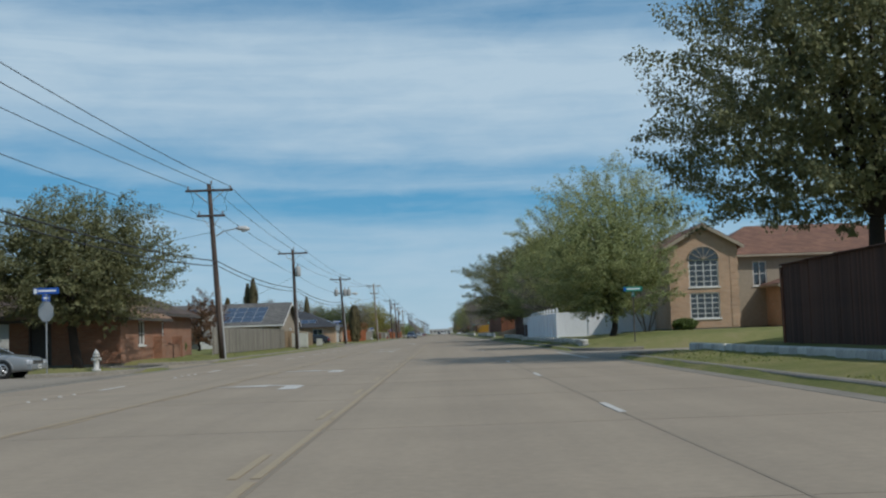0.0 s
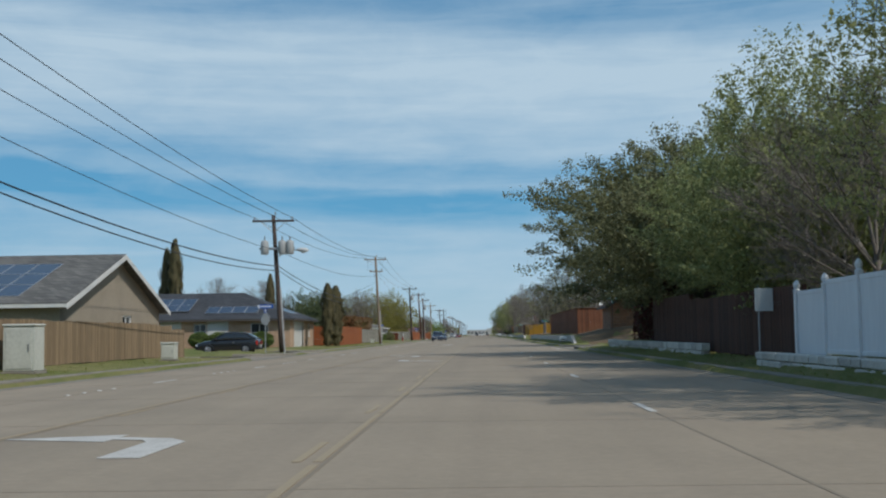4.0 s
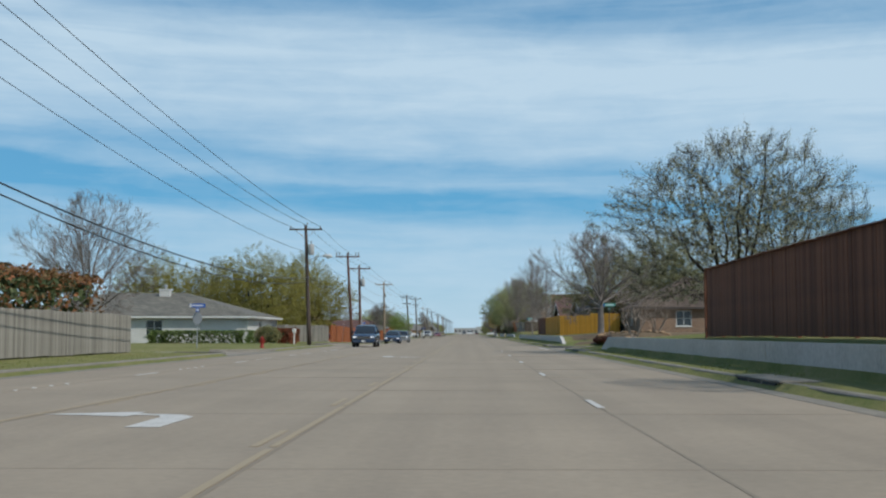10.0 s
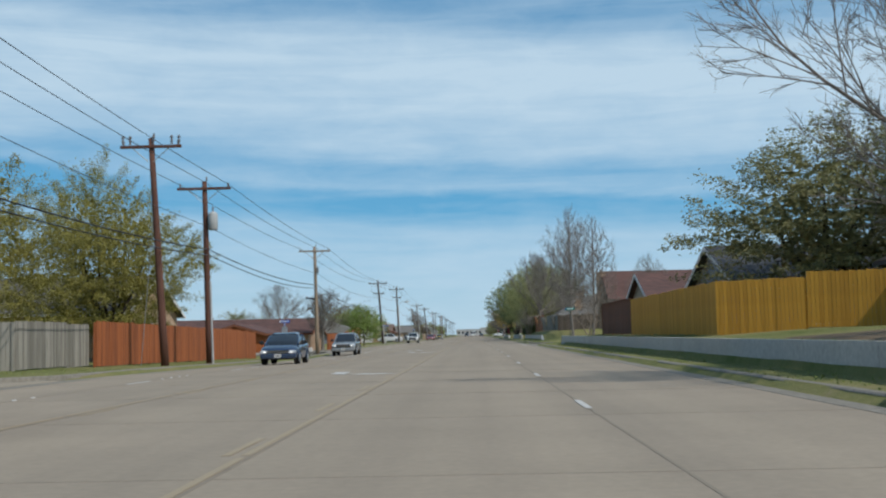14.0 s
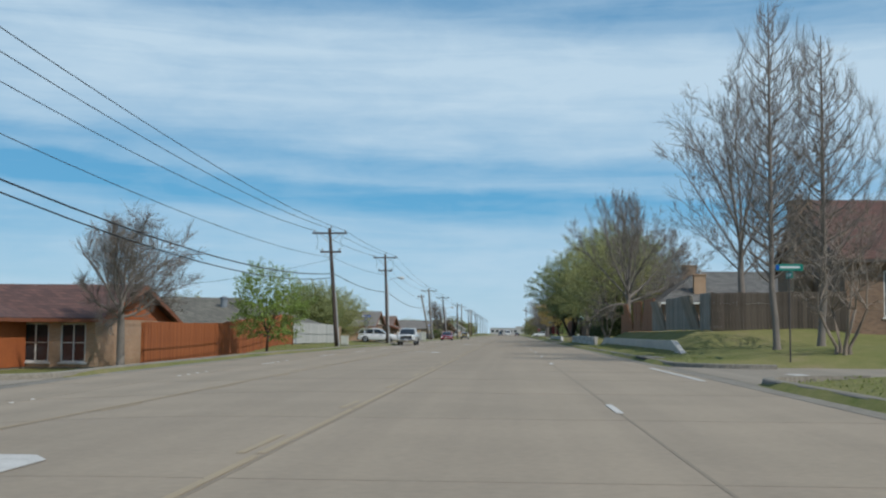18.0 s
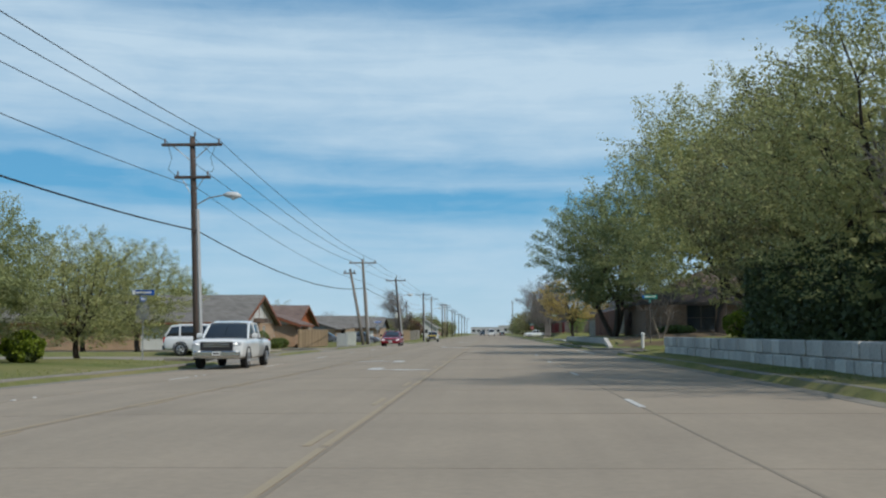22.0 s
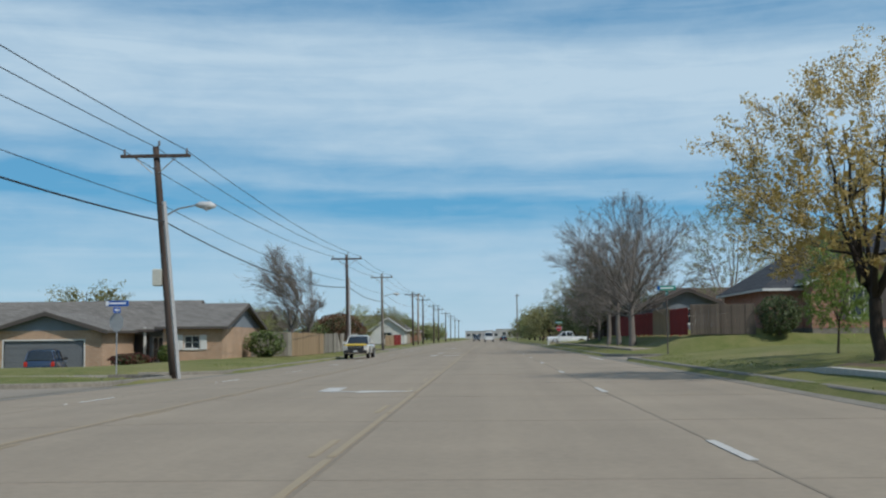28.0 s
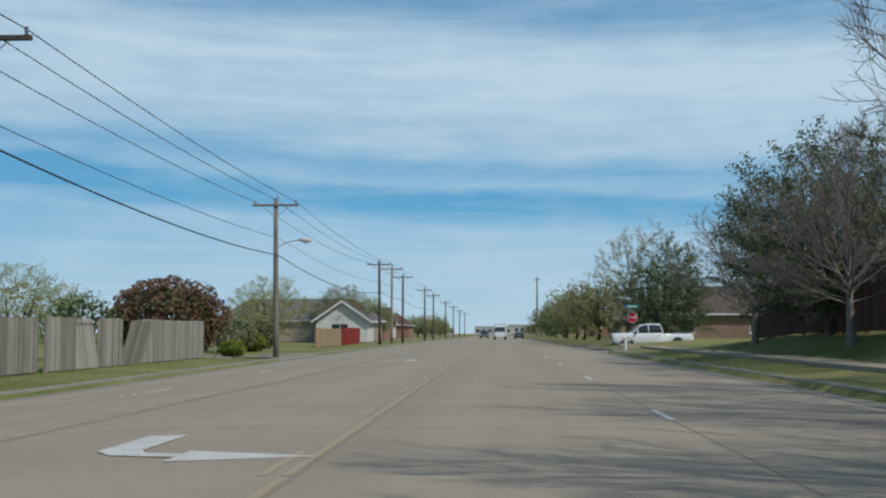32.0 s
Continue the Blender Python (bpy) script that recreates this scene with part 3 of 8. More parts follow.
def build_road():
    g = Geo()
    xs = [CURB_L, -10, -9, -8.05, -7, -6, -5.3, -4.4, -3.5, -2.5, CURB_R]
    ys = [-90, 280] + [285 + 5 * i for i in range(84)] + [900, 3600]
    n, m = len(xs), len(ys)
    for thick in (0, .2):
        g.v += [(x, y, -thick) for y in ys for x in xs]
    for j in range(m - 1):
        for i in range(n - 1):
            a = j * n + i
            g.f += [(a, a + 1, a + n + 1, a + n), (n * m + a + n, n * m + a + n + 1, n * m + a + 1, n * m + a)]
        for a, b in ((j * n, j * n + n), (j * n + 2 * n - 1, j * n + n - 1)):
            g.f.append((a, b, b + n * m, a + n * m))
    solid("road", lay(g), M["road"], "worn tan concrete five-lane road", "road", kind="structure")
    j = Geo()
    for x in (-8.05, -5.3, -1.55, 2.02):
        for y in range(-60, 900, 5):
            j.box(x - .018, x + .018, y, y + 5, 0.0, 0.003)
    y = -60.0
    while y < 900:
        for a, b in zip(xs, xs[1:]):
            j.box(max(a, CURB_L + .1), min(b, CURB_R - .1), y - .012, y + .012, 0.0, 0.002)
        y += 6.1
    solid("road_joint", lay(j), M["joint"], "dark sealant in the slab joints of the road", "road joint", kind="stuff")
    for side, streets in ((-1, STREETS_L), (1, STREETS_R)):
        for c, w in streets:
            g = Geo()
            a, b = (CURB_L, -90) if side < 0 else (CURB_R, 90)
            n = 6
            pts = []
            for k in range(n + 1):         # flared mouth
                t = k / n
                pts.append((a + side * 4.5 * t, w + 3.0 * (1 - math.sqrt(max(0, 1 - (1 - t) ** 2)))))
            pts.append((b, w))
            up = [(x, c + h, 0.012) for x, h in pts] + [(x, c - h, 0.012) for x, h in pts]
            m = len(pts)
            fs = [(i, i + 1, i + 1 + m, i + m) if side < 0 else (i + m, i + 1 + m, i + 1, i) for i in range(m - 1)]
            g.add(up, fs)
            solid("side_street", lay(g), M["street"], "pale concrete side street meeting the main road", "side street", kind="structure")
    for side, drives in ((-1, DRIVES_L), (1, DRIVES_R)):
        for c, w in drives:
            g = Geo()
            a, b = (CURB_L, -21) if side < 0 else (CURB_R, 16)
            g.chamfer(min(a, b), max(a, b), c - w, c + w, -.15, 0.022, .01)
            solid("driveway", lay(g), M["walk"], "concrete driveway crossing the verge", "driveway", kind="structure")


def build_curbs():
    prof_r = [(CURB_R, -.15), (CURB_R, .0), (CURB_R + .03, .13), (CURB_R + .07, .155), (CURB_R + .24, .155), (CURB_R + .27, -.15)]
    for side in (-1, 1):
        for y0, y1 in gaps(side, -60, 900):
            pr = prof_r if side > 0 else [(CURB_L - (x - CURB_R), z) for x, z in prof_r]
            length = 6.1
            y = y0 + 1.5
            g = Geo()
            while y < y1 - 1.5 - .01:
                e = min(y + length, y1 - 1.5)
                g.prism(pr, y + .01, e - .01)
                y = e
            for end, s in ((y0 + 1.5, -1), (y1 - 1.5, 1)):       # rounded returns into the side street
                rows = []
                for k in range(7):
                    a = radians(15 * k)
                    rows.append([(CURB_R + (3.0 + (x - CURB_R)) * 1 - 3.0 * math.cos(a) - (x - CURB_R) * (1 - math.cos(a)), end + s * (3.0 - (x - CURB_R)) * math.sin(a), z) for x, z in pr] if side > 0 else
                                [(CURB_L - 3.0 + 3.0 * math.cos(a) + (x - CURB_L) * math.cos(a), end + s * (3.0 + (x - CURB_L)) * math.sin(a), z) for x, z in pr])
                n = len(pr)
                fs = [(i * n + q, i * n + (q + 1) % n, (i + 1) * n + (q + 1) % n, (i + 1) * n + q) for i in range(6) for q in range(n)]
                g.add([p for r in rows for p in r], fs + [tuple(range(n)), tuple(6 * n + q for q in range(n - 1, -1, -1))])
            solid("curb", lay(g), M["curb"], "stained concrete curb with worn rounded edge", "curb", kind="structure")
    # gutter pans
    for x0, x1 in ((CURB_L, CURB_L + .5), (CURB_R - .5, CURB_R)):
        g = Geo()
        y = -60.0
        while y < 900:
            g.box(x0, x1, y + .015, y + 6.085, 0, .006)
            y += 6.1
        solid("gutter", lay(g), M["curb"], "grey concrete gutter strip along the curb", "gutter", kind="structure")


def build_marks():
    g = Geo()
    y = -10.0
    while y < 900:                                   # lane dashes
        if all(abs(y + 1.5 - c) > w for c, w in STREETS_R):
            for x in (2.02, -8.05):
                lane = solid("lane_dash", lay(Geo().box(x - .05, x + .05, y, y + 1.9, .004, .009)), M["white_line"], "worn white lane dash on concrete", "lane marking", "lane dashes")
        y += 12.2
    for x, dash in ((-5.22, 1), (-5.40, 0), (-1.62, 1), (-1.80, 0)):
        g = Geo()
        y = -40.0
        while y < 900:
            g.box(x - .04, x + .04, y, y + (1.8 if (dash and x < -3) or (not dash and x > -3) else 5.9), .003, .006)
            y += 6.1
        solid("turn_lane_line", lay(g), M["yellow_line"], "faded yellow turn lane line", "lane marking", kind="structure")
    # buttons along the far lanes
    b = Geo()
    for y in range(-8, 640, 12):
        for k in range(4):
            b.lathe([(.05, 0), (.045, .012), (.02, .02)], (-8.05, y + 6 + k * .9, .004), 6)
    solid("lane_button", lay(b), M["white_line"], "row of small white raised lane buttons", "lane button", kind="stuff")
    for y in (25, 35.5, 73, 83.5, 120, 129.5, 185.5, 195, 232, 288, 326, 337, 391, 434.5, 443.5, 484.5, 528.7, 574, 584.5, 619):
        g = Geo()
        # a left-turn arrow: bent shaft and barbed head
        g.prism([(-.10, -1.1), (.10, -1.1), (.10, .55), (-.02, .95), (-.32, 1.15), (-.38, .92), (-.16, .8), (-.10, .5)], .004, .010, "z")
        g.prism([(-.34, .62), (-.34, 1.5), (-.95, 1.02)], .004, .0095, "z")
        flip = 1 if int(y) % 2 else -1
        g.v = [(-3.45 + flip * 1.95 * a, y + flip * .95 * b, c) for a, b, c in g.v]
        solid("turn_arrow", lay(g), M["white_line"], "worn white turn arrow painted in the centre lane", "road arrow", "turn arrows")
    for c, w in STREETS_R[:6]:
        g = Geo().box(CURB_R - .9, CURB_R - .75, c - w + 1, c + w - 1, .004, .009)
        solid("edge_line", g, M["white_line"], "white edge line across the side street mouth", "lane marking", kind="structure")
        solid("stop_bar", Geo().box(CURB_R + 2.2, CURB_R + 2.65, c - w + .6, c + .2, .014, .019), M["white_line"], "white stop bar on the side street", "stop bar")


def build_sidewalks():
    """Slabs of sidewalk and the steps of worn concrete at the corners."""
    for x0, x1, side, y0, y1, z in ((7.5, 8.7, 1, 567, 655, None), (-13.4, -12.3, -1, 330, 346, None), (7.6, 8.8, 1, 480, 482, None)):
        walk_ob = thing("sidewalk", "tan concrete sidewalk slabs in the grass verge", "sidewalk", kind="structure")
        y = y0
        while y < y1:
            zc = ground_z((x0 + x1) / 2, y + .7) + .05
            part("slab", Geo().chamfer(x0, x1, y + .01, y + 1.49, zc - .15, zc, .012), M["walk"], walk_ob)
            y += 1.5


def build_walls():
    rng = random.Random(4)
    for y0, y1, x, top, make in WALLS_R:
        if make == "stone":
            w = thing("retaining_wall", "low white limestone block retaining wall beside the verge", "retaining wall", kind="structure")
            rows = 2 if top > .45 else 1
            part("core", Geo().box(x + .06, x + .24, y0 + .1, y1 - .1, -.1, top - .06), M["stonewhite"], w)
            blocks = [Geo().chamfer(-.14, .14, -l / 2 + .008, l / 2 - .008, 0, (top - .1) / rows - .012, .03).mesh("block", M["stonewhite"]) for l in (.5, .65, .8)]
            for r in range(rows):
                y = y0 + rng.random() * .4
                while y < y1 - .4:
                    k = rng.randrange(3)
                    l = (.5, .65, .8)[k]
                    b = part("block", blocks[k], None, w)
                    b.matrix_basis = Matrix.Translation((x + .12 + rng.uniform(-.02, .02), y + l / 2, .12 + r * (top - .1) / rows)) @ Matrix.Rotation(rng.uniform(-.04, .04), 4, "Z")
                    y += l
        else:
            w = thing("retaining_wall", "long pale concrete retaining wall with sloped ends", "retaining wall", kind="structure")
            y = y0
            while y < y1 - .1:
                e = min(y + 7.5, y1)
                z0, z1 = top, top
                if y == y0:
                    out = [(y + .01, -.1), (y + .01, .22), (min(y + 3.2, e), top), (e - .012, top), (e - .012, -.1)]
                elif e == y1:
                    out = [(y + .01, -.1), (y + .01, top), (max(e - 3.2, y + .02), top), (e - .012, .22), (e - .012, -.1)]
                else:
                    out = [(y + .01, -.1), (y + .01, top), (e - .012, top), (e - .012, -.1)]
                part("wall_panel", Geo().prism(out, x, x + .24, "x"), M["wallconc"], w)
                y = e


def build_inlets():
    for y, side in ((66, 1), (146, 1), (204, 1), (243, 1), (268, 1), (375, 1), (478, 1), (497, 1)):
        ob = thing("storm_inlet", "concrete storm drain inlet with dark opening in the curb", "storm drain", "storm drains")
        # no hole is cut: a near-black slab paints the shade of the opening
        part("opening", Geo().chamfer(CURB_R - .03, CURB_R + .03, y - 1.5, y + 1.5, .02, .125, .01), M["iron"], ob)
        part("hood", Geo().chamfer(CURB_R - .02, CURB_R + .75, y - 1.8, y + 1.8, .13, .185, .02), M["curb"], ob)
        for k in (-.5, .5):
            part("support", Geo().box(CURB_R - .035, CURB_R + .03, y + k - .04, y + k + .04, .02, .13), M["curb"], ob)


def build_grass():
    """Tufts along the verges and the lower edge of the lawns."""
    rng = np.random.default_rng(3)
    n = 42000
    y = rng.uniform(5, 655, n)
    side = rng.random(n)
    x = np.where(side < .42, rng.uniform(6.1, 7.6, n), np.where(side < .62, rng.uniform(7.3, 13, n), rng.uniform(-14.2, -11.25, n)))
    g = Geo()
    for i in range(n):
        s = -1 if x[i] < 0 else 1
        if street_gap(y[i], s) < .9 or (s > 0 and wall_at(y[i]) and abs(x[i] - wall_at(y[i])[0] - .12) < .2):
            continue
        if noise.noise((x[i] * .25, y[i] * .12, 9)) < -.22:
            continue
        z = ground_z(x[i], y[i]) - .01
        h = rng.uniform(.02, .06) * (1 if x[i] < 7.6 else .6)
        a = rng.uniform(0, 6.28)
        dx, dy = .022 * math.cos(a), .022 * math.sin(a)
        lean = rng.uniform(-.05, .05)
        g.add([(x[i] - dx, y[i] - dy, z), (x[i] + dx, y[i] + dy, z), (x[i] + dx * .5 + lean, y[i] + dy * .5, z + h), (x[i] - dx * .6 + lean, y[i] - dy, z + h * .8)], [(0, 1, 2, 3)])
    solid("grass", g, M["grass"], "uneven green and straw grass tufts on the verges", "grass", kind="stuff")


def build_patches():
    """Bare, dry yards."""
    for x0, x1, y0, y1 in ((7.6, 24, 263.5, 284.8), (7.6, 22, 160.8, 184.6), (7.6, 15, 466, 480.5), (7.6, 9.2, 478, 533)):
        g = Geo()
        nx, ny = int((x1 - x0) / .8) + 1, int((y1 - y0) / .8) + 1
        for j in range(ny + 1):
            for i in range(nx + 1):
                x, y = x0 + (x1 - x0) * i / nx, y0 + (y1 - y0) * j / ny
                edge = i in (0, nx) or j in (0, ny)
                g.v.append((x + .3 * noise.noise((x, y, 1)), y + .3 * noise.noise((x, y, 7)), ground_z(x, y) + (-.05 if edge else .03)))
        for j in range(ny):
            for i in range(nx):
                a = j * (nx + 1) + i
                g.f.append((a, a + 1, a + nx + 2, a + nx + 1))
        solid("yard", g, M["soil"], "dry straw-brown yard with worn soil", "yard", kind="structure", smooth=True)


# ---------------------------------------------------------------- poles and wires
# y, x at base, lean of the top, height, wood, extras
POLES = [
    (16.0, -12.2, -.2, 8.5, "pole", ""), (61.0, -11.8, -.55, 9.35, "pole", "second conduit lamp"), (97.0, -12.4, -.2, 8.5, "pole", "tank conduit"), (140.5, -12.0, -.5, 8.3, "pole", "bank lamp conduit"),
    (204.1, -11.7, -.5, 10.1, "pole_tan", "second conduit"), (268.5, -11.95, -.35, 9.25, "pole", "tank lamp"), (301.0, -12.0, -.55, 9.3, "pole_red", "switch"), (308.0, -11.8, -.2, 8.45, "pole_red", "tank conduit"),
    (346.6, -12.0, -.15, 8.3, "pole_tan", "fuse"), (410.5, -11.75, -.65, 8.5, "pole", "second conduit"), (447.5, -12.0, -.35, 9.15, "pole", "second lamp conduit tall"), (507.5, -11.4, -.55, 7.9, "pole_grey", "conduit"),
    (545.1, -11.2, -.75, 7.95, "pole", "lamp box conduit tall"), (598.5, -11.5, -.1, 7.9, "pole", "conduit tall"), (635.5, -12.0, -.1, 8.3, "pole_grey", "lamp"), (691, -12.1, -.1, 8.4, "pole", ""), (703, -12.0, 0, 8.6, "pole_tan", ""),
    (718, -12.0, 0, 8.4, "pole", ""), (761, -12.0, 0, 8.4, "pole", ""), (786, -12.0, 0, 8.3, "pole", ""), (835, -12, 0, 8.3, "pole", ""), (880, -12, 0, 8.3, "pole", ""), (930, -12, 0, 8.3, "pole", ""), (985, -12, 0, 8.3, "pole", "")]


def bent(base, lean, h, z):
    return (base[0] + lean * z / h, base[1], base[2] + z)


def build_pole(y, x, lean, h, wood, extras):
    base = (x, y, ground_z(x, y) - .1)
    ob = thing("utility_pole", {"pole": "dark creosoted wooden utility pole with crossarm in the verge", "pole_tan": "pale pine utility pole with crossarm in the verge", "pole_red": "red-brown wooden utility pole with crossarm in the verge",
                                "pole_grey": "weathered grey utility pole with crossarm in the verge"}[wood], "utility pole", "utility poles")
    H = h - base[2]
    P = lambda z, dx=0, dy=0: tuple(a + b for a, b in zip(bent(base, lean, H, z), (dx, dy, 0)))
    part("shaft", Geo().tube([P(H * k / 5) for k in range(6)], [.165 - .011 * k for k in range(6)], 10), M[wood], ob, smooth=True)
    arms = [H - .35] + ([H - 1.7] if "second" in extras else [])
    for k, z in enumerate(arms):
        half = 1.25 if k == 0 else .75
        cx, cy, cz = P(z)
        part("crossarm", Geo().chamfer(cx - half, cx + half, cy - .17, cy - .06, cz - .06, cz + .06, .012), M[wood], ob)
        for s in (-1, 1):
            part("brace", Geo().tube([(cx + s * half * .62, cy - .12, cz - .03), (cx + s * .10, cy - .12, cz - .62)], .018, 4), M["steel"], ob)
        for s in ((-1.12, .12, 1.12) if k == 0 else (-.62, .62)):
            z0 = cz + .06 if abs(s) > .3 else cz + .35
            part("insulator", Geo().lathe([(.02, 0), (.05, .03), (.03, .06), (.055, .09), (.035, .13), (.05, .16), (.02, .2)], (cx + s, cy - .1, z0), 8), M["insul"], ob)
    if "second" in extras:
        cx, cy, cz = P(H - .4)
        for s in (-.7, .7):
            part("jumper", Geo().tube([(cx + s * 1.4, cy - .1, cz), (cx + s * 1.15, cy - .2, cz - .5), (cx + s * 1.35, cy - .2, cz - 1.0), (cx + s * .85, cy - .1, cz - 1.25)], .012, 4), M["wire"], ob)
    if "tank" in extras:
        cx, cy, cz = P(H - 2.3)
        part("transformer", Geo().lathe([(.20, 0), (.23, .05), (.23, .72), (.18, .82), (.05, .86)], (cx + .36, cy - .1, cz), 12), M["tank"], ob, "grey transformer can", True)
        part("bushing", Geo().lathe([(.05, 0), (.03, .1), (.05, .14), (.02, .26)], (cx + .36, cy - .1, cz + .85), 6), M["insul"], ob)
    if "bank" in extras:
        cx, cy, cz = P(H - 2.35)
        for s in (-.62, .42, .88):
            part("transformer", Geo().lathe([(.20, 0), (.24, .05), (.24, .70), (.19, .80), (.05, .84)], (cx + s, cy - .22, cz), 12), M["tank"], ob, "grey transformer can", True)
            part("bushing", Geo().lathe([(.05, 0), (.03, .1), (.05, .14), (.02, .26)], (cx + s, cy - .22, cz + .83), 6), M["insul"], ob)
        part("mounting_arm", Geo().chamfer(cx - .95, cx + 1.15, cy - .16, cy - .05, cz + .28, cz + .42, .01), M["steel"], ob)
    if "switch" in extras:
        cx, cy, cz = P(H - .3)
        for s in (-1.15, -.85, .1, .85, 1.15):
            part("switch_head", Geo().lathe([(.06, 0), (.03, .08), (.07, .13), (.03, .22), (.08, .28), (.04, .36)], (cx + s, cy - .1, cz + .05), 6), M["insul"], ob)
        part("guy_wire", Geo().tube([P(H * .72), (x - 1.1, y + .4, base[2] + .1)], .014, 4), M["steel"], ob)
    if "fuse" in extras:
        cx, cy, cz = P(H - 2.1)
        part("fuse_cutout", Geo().chamfer(cx + .15, cx + .28, cy - .2, cy - .06, cz, cz + .5, .02), M["insul"], ob)
        part("splice_case", Geo().tube([(cx - .75, cy, cz - 2.0), (cx - .1, cy, cz - 2.05)], .07, 8), M["wire"], ob)
    if "box" in extras:
        cx, cy, cz = P(3.4)
        part("equipment_box", Geo().chamfer(cx - .45, cx - .15, cy - .25, cy + .1, cz, cz + .6, .03), M["cabinet"], ob, "beige equipment box")
    if "conduit" in extras:
        part("conduit", Geo().tube([P(.1, .17, -.06), P(6.4 if "tall" in extras else 3.9 if wood != "pole_grey" else 5, .15, -.06)], .085 if "tall" in extras else .055, 6), M["conduit"], ob, "pale riser conduit")
    if "lamp" in extras:
        zl = H * .70
        cx, cy, cz = P(zl)
        arm = part("lamp_arm", Geo().tube([(cx + .1, cy, cz), (cx + .6, cy, cz + .28), (cx + 1.25, cy, cz + .4)], .03, 6), M["steel"], ob)
        head = part("lamp_head", Geo().tube([(cx + 1.2, cy, cz + .40), (cx + 1.4, cy, cz + .41), (cx + 1.75, cy, cz + .38), (cx + 1.95, cy, cz + .35)], [.04, .12, .15, .05], 8), M["lamp"], ob, "pale cobra-head street lamp", True)
        part("lens", Geo().lathe([(.05, -.1), (.11, -.04), (.12, 0)], (cx + 1.62, cy, cz + .30), 8), M["headglass"], head)


def sag_line(a, b, sag, n=14):
    return [tuple(a[i] + (b[i] - a[i]) * t - (sag * 4 * t * (1 - t) if i == 2 else 0) for i in range(3)) for t in (k / n for k in range(n + 1))]


def build_wires():
    # name, sideways, height (above 1: over the road, below: from the pole's top), thickness, sag, last pole
    runs = [("conductor", 1.12, -.02, .016, .48, 999), ("conductor", 0, .12, .016, .48, 999), ("conductor", -1.12, -.02, .016, .48, 999), ("neutral_wire", .15, -2.0, .013, .5, 999),
            ("phone_cable", .12, 5.25, .027, .75, 999), ("phone_cable", .16, 4.98, .023, .85, 412)]
    skip = {6, 16}
    poles = [p for i, p in enumerate(POLES) if i not in skip]
    for name, dx, dz, r, sag, end in runs:
        ob = thing("overhead_wire" if r < .02 else "phone_cable", "thin black overhead power wire sagging between poles" if r < .02 else "thick black phone cable sagging between poles", "overhead wire", "overhead wires")
        last = (poles[0][1] + dx, poles[0][0] - 50, dz if dz > .9 else poles[0][3] + dz - .2)
        for y, x, lean, h, wood, extras in poles:
            if y > end:
                break
            z = dz if dz > .9 else h + dz - .13
            here = (x + lean * z / h + dx, y - .1, z)
            d = y - last[1]
            part("span", Geo().tube(sag_line(last, here, sag * (d / 55) ** 2), r, 4, False), M["wire"], ob)
            last = here
    # service drops towards the houses
    for y, x, z, ty, tx, tz in ((204.1, -12.1, 7.2, 222, -27, 4.2), (61, -12.2, 6.8, 40, -26, 4.0), (410.5, -12.3, 6.3, 396, -27, 3.6), (97, -12.6, 6.2, 104, -24, 3.6)):
        ob = thing("service_drop", "thin service wire from pole to house", "overhead wire", "service wires")
        part("span", Geo().tube(sag_line((x, y, z), (tx, ty, tz), .7), .010, 4, False), M["wire"], ob)
    # the leaning old pole
    ob = thing("leaning_pole", "old steel-grey utility pole leaning steeply beside another", "utility pole")
    part("shaft", Geo().tube([(-11.7, 506.2, 0), (-12.4, 507, 3.5), (-13.15, 507.9, 7.0)], [.16, .14, .11], 10), M["pole_grey"], ob, smooth=True)
    part("crossarm", Geo().chamfer(-13.75, -12.6, 507.7, 507.85, 6.55, 6.68, .01), M["pole_grey"], ob)
    for s in (-13.6, -12.75):
        part("insulator", Geo().lathe([(.03, 0), (.08, .05), (.04, .1), (.09, .15), (.04, .22)], (s, 507.75, 6.66), 6), M["insul"], ob)
    ob = thing("far_pole", "distant slim pole by the road", "utility pole")
    part("shaft", Geo().tube([(7.5, 800, 0), (7.5, 800, 12)], [.22, .12], 8), M["pole_grey"], ob)
    part("crossarm", Geo().box(6.9, 8.1, 799.9, 800.1, 11.5, 11.65), M["pole_grey"], ob)


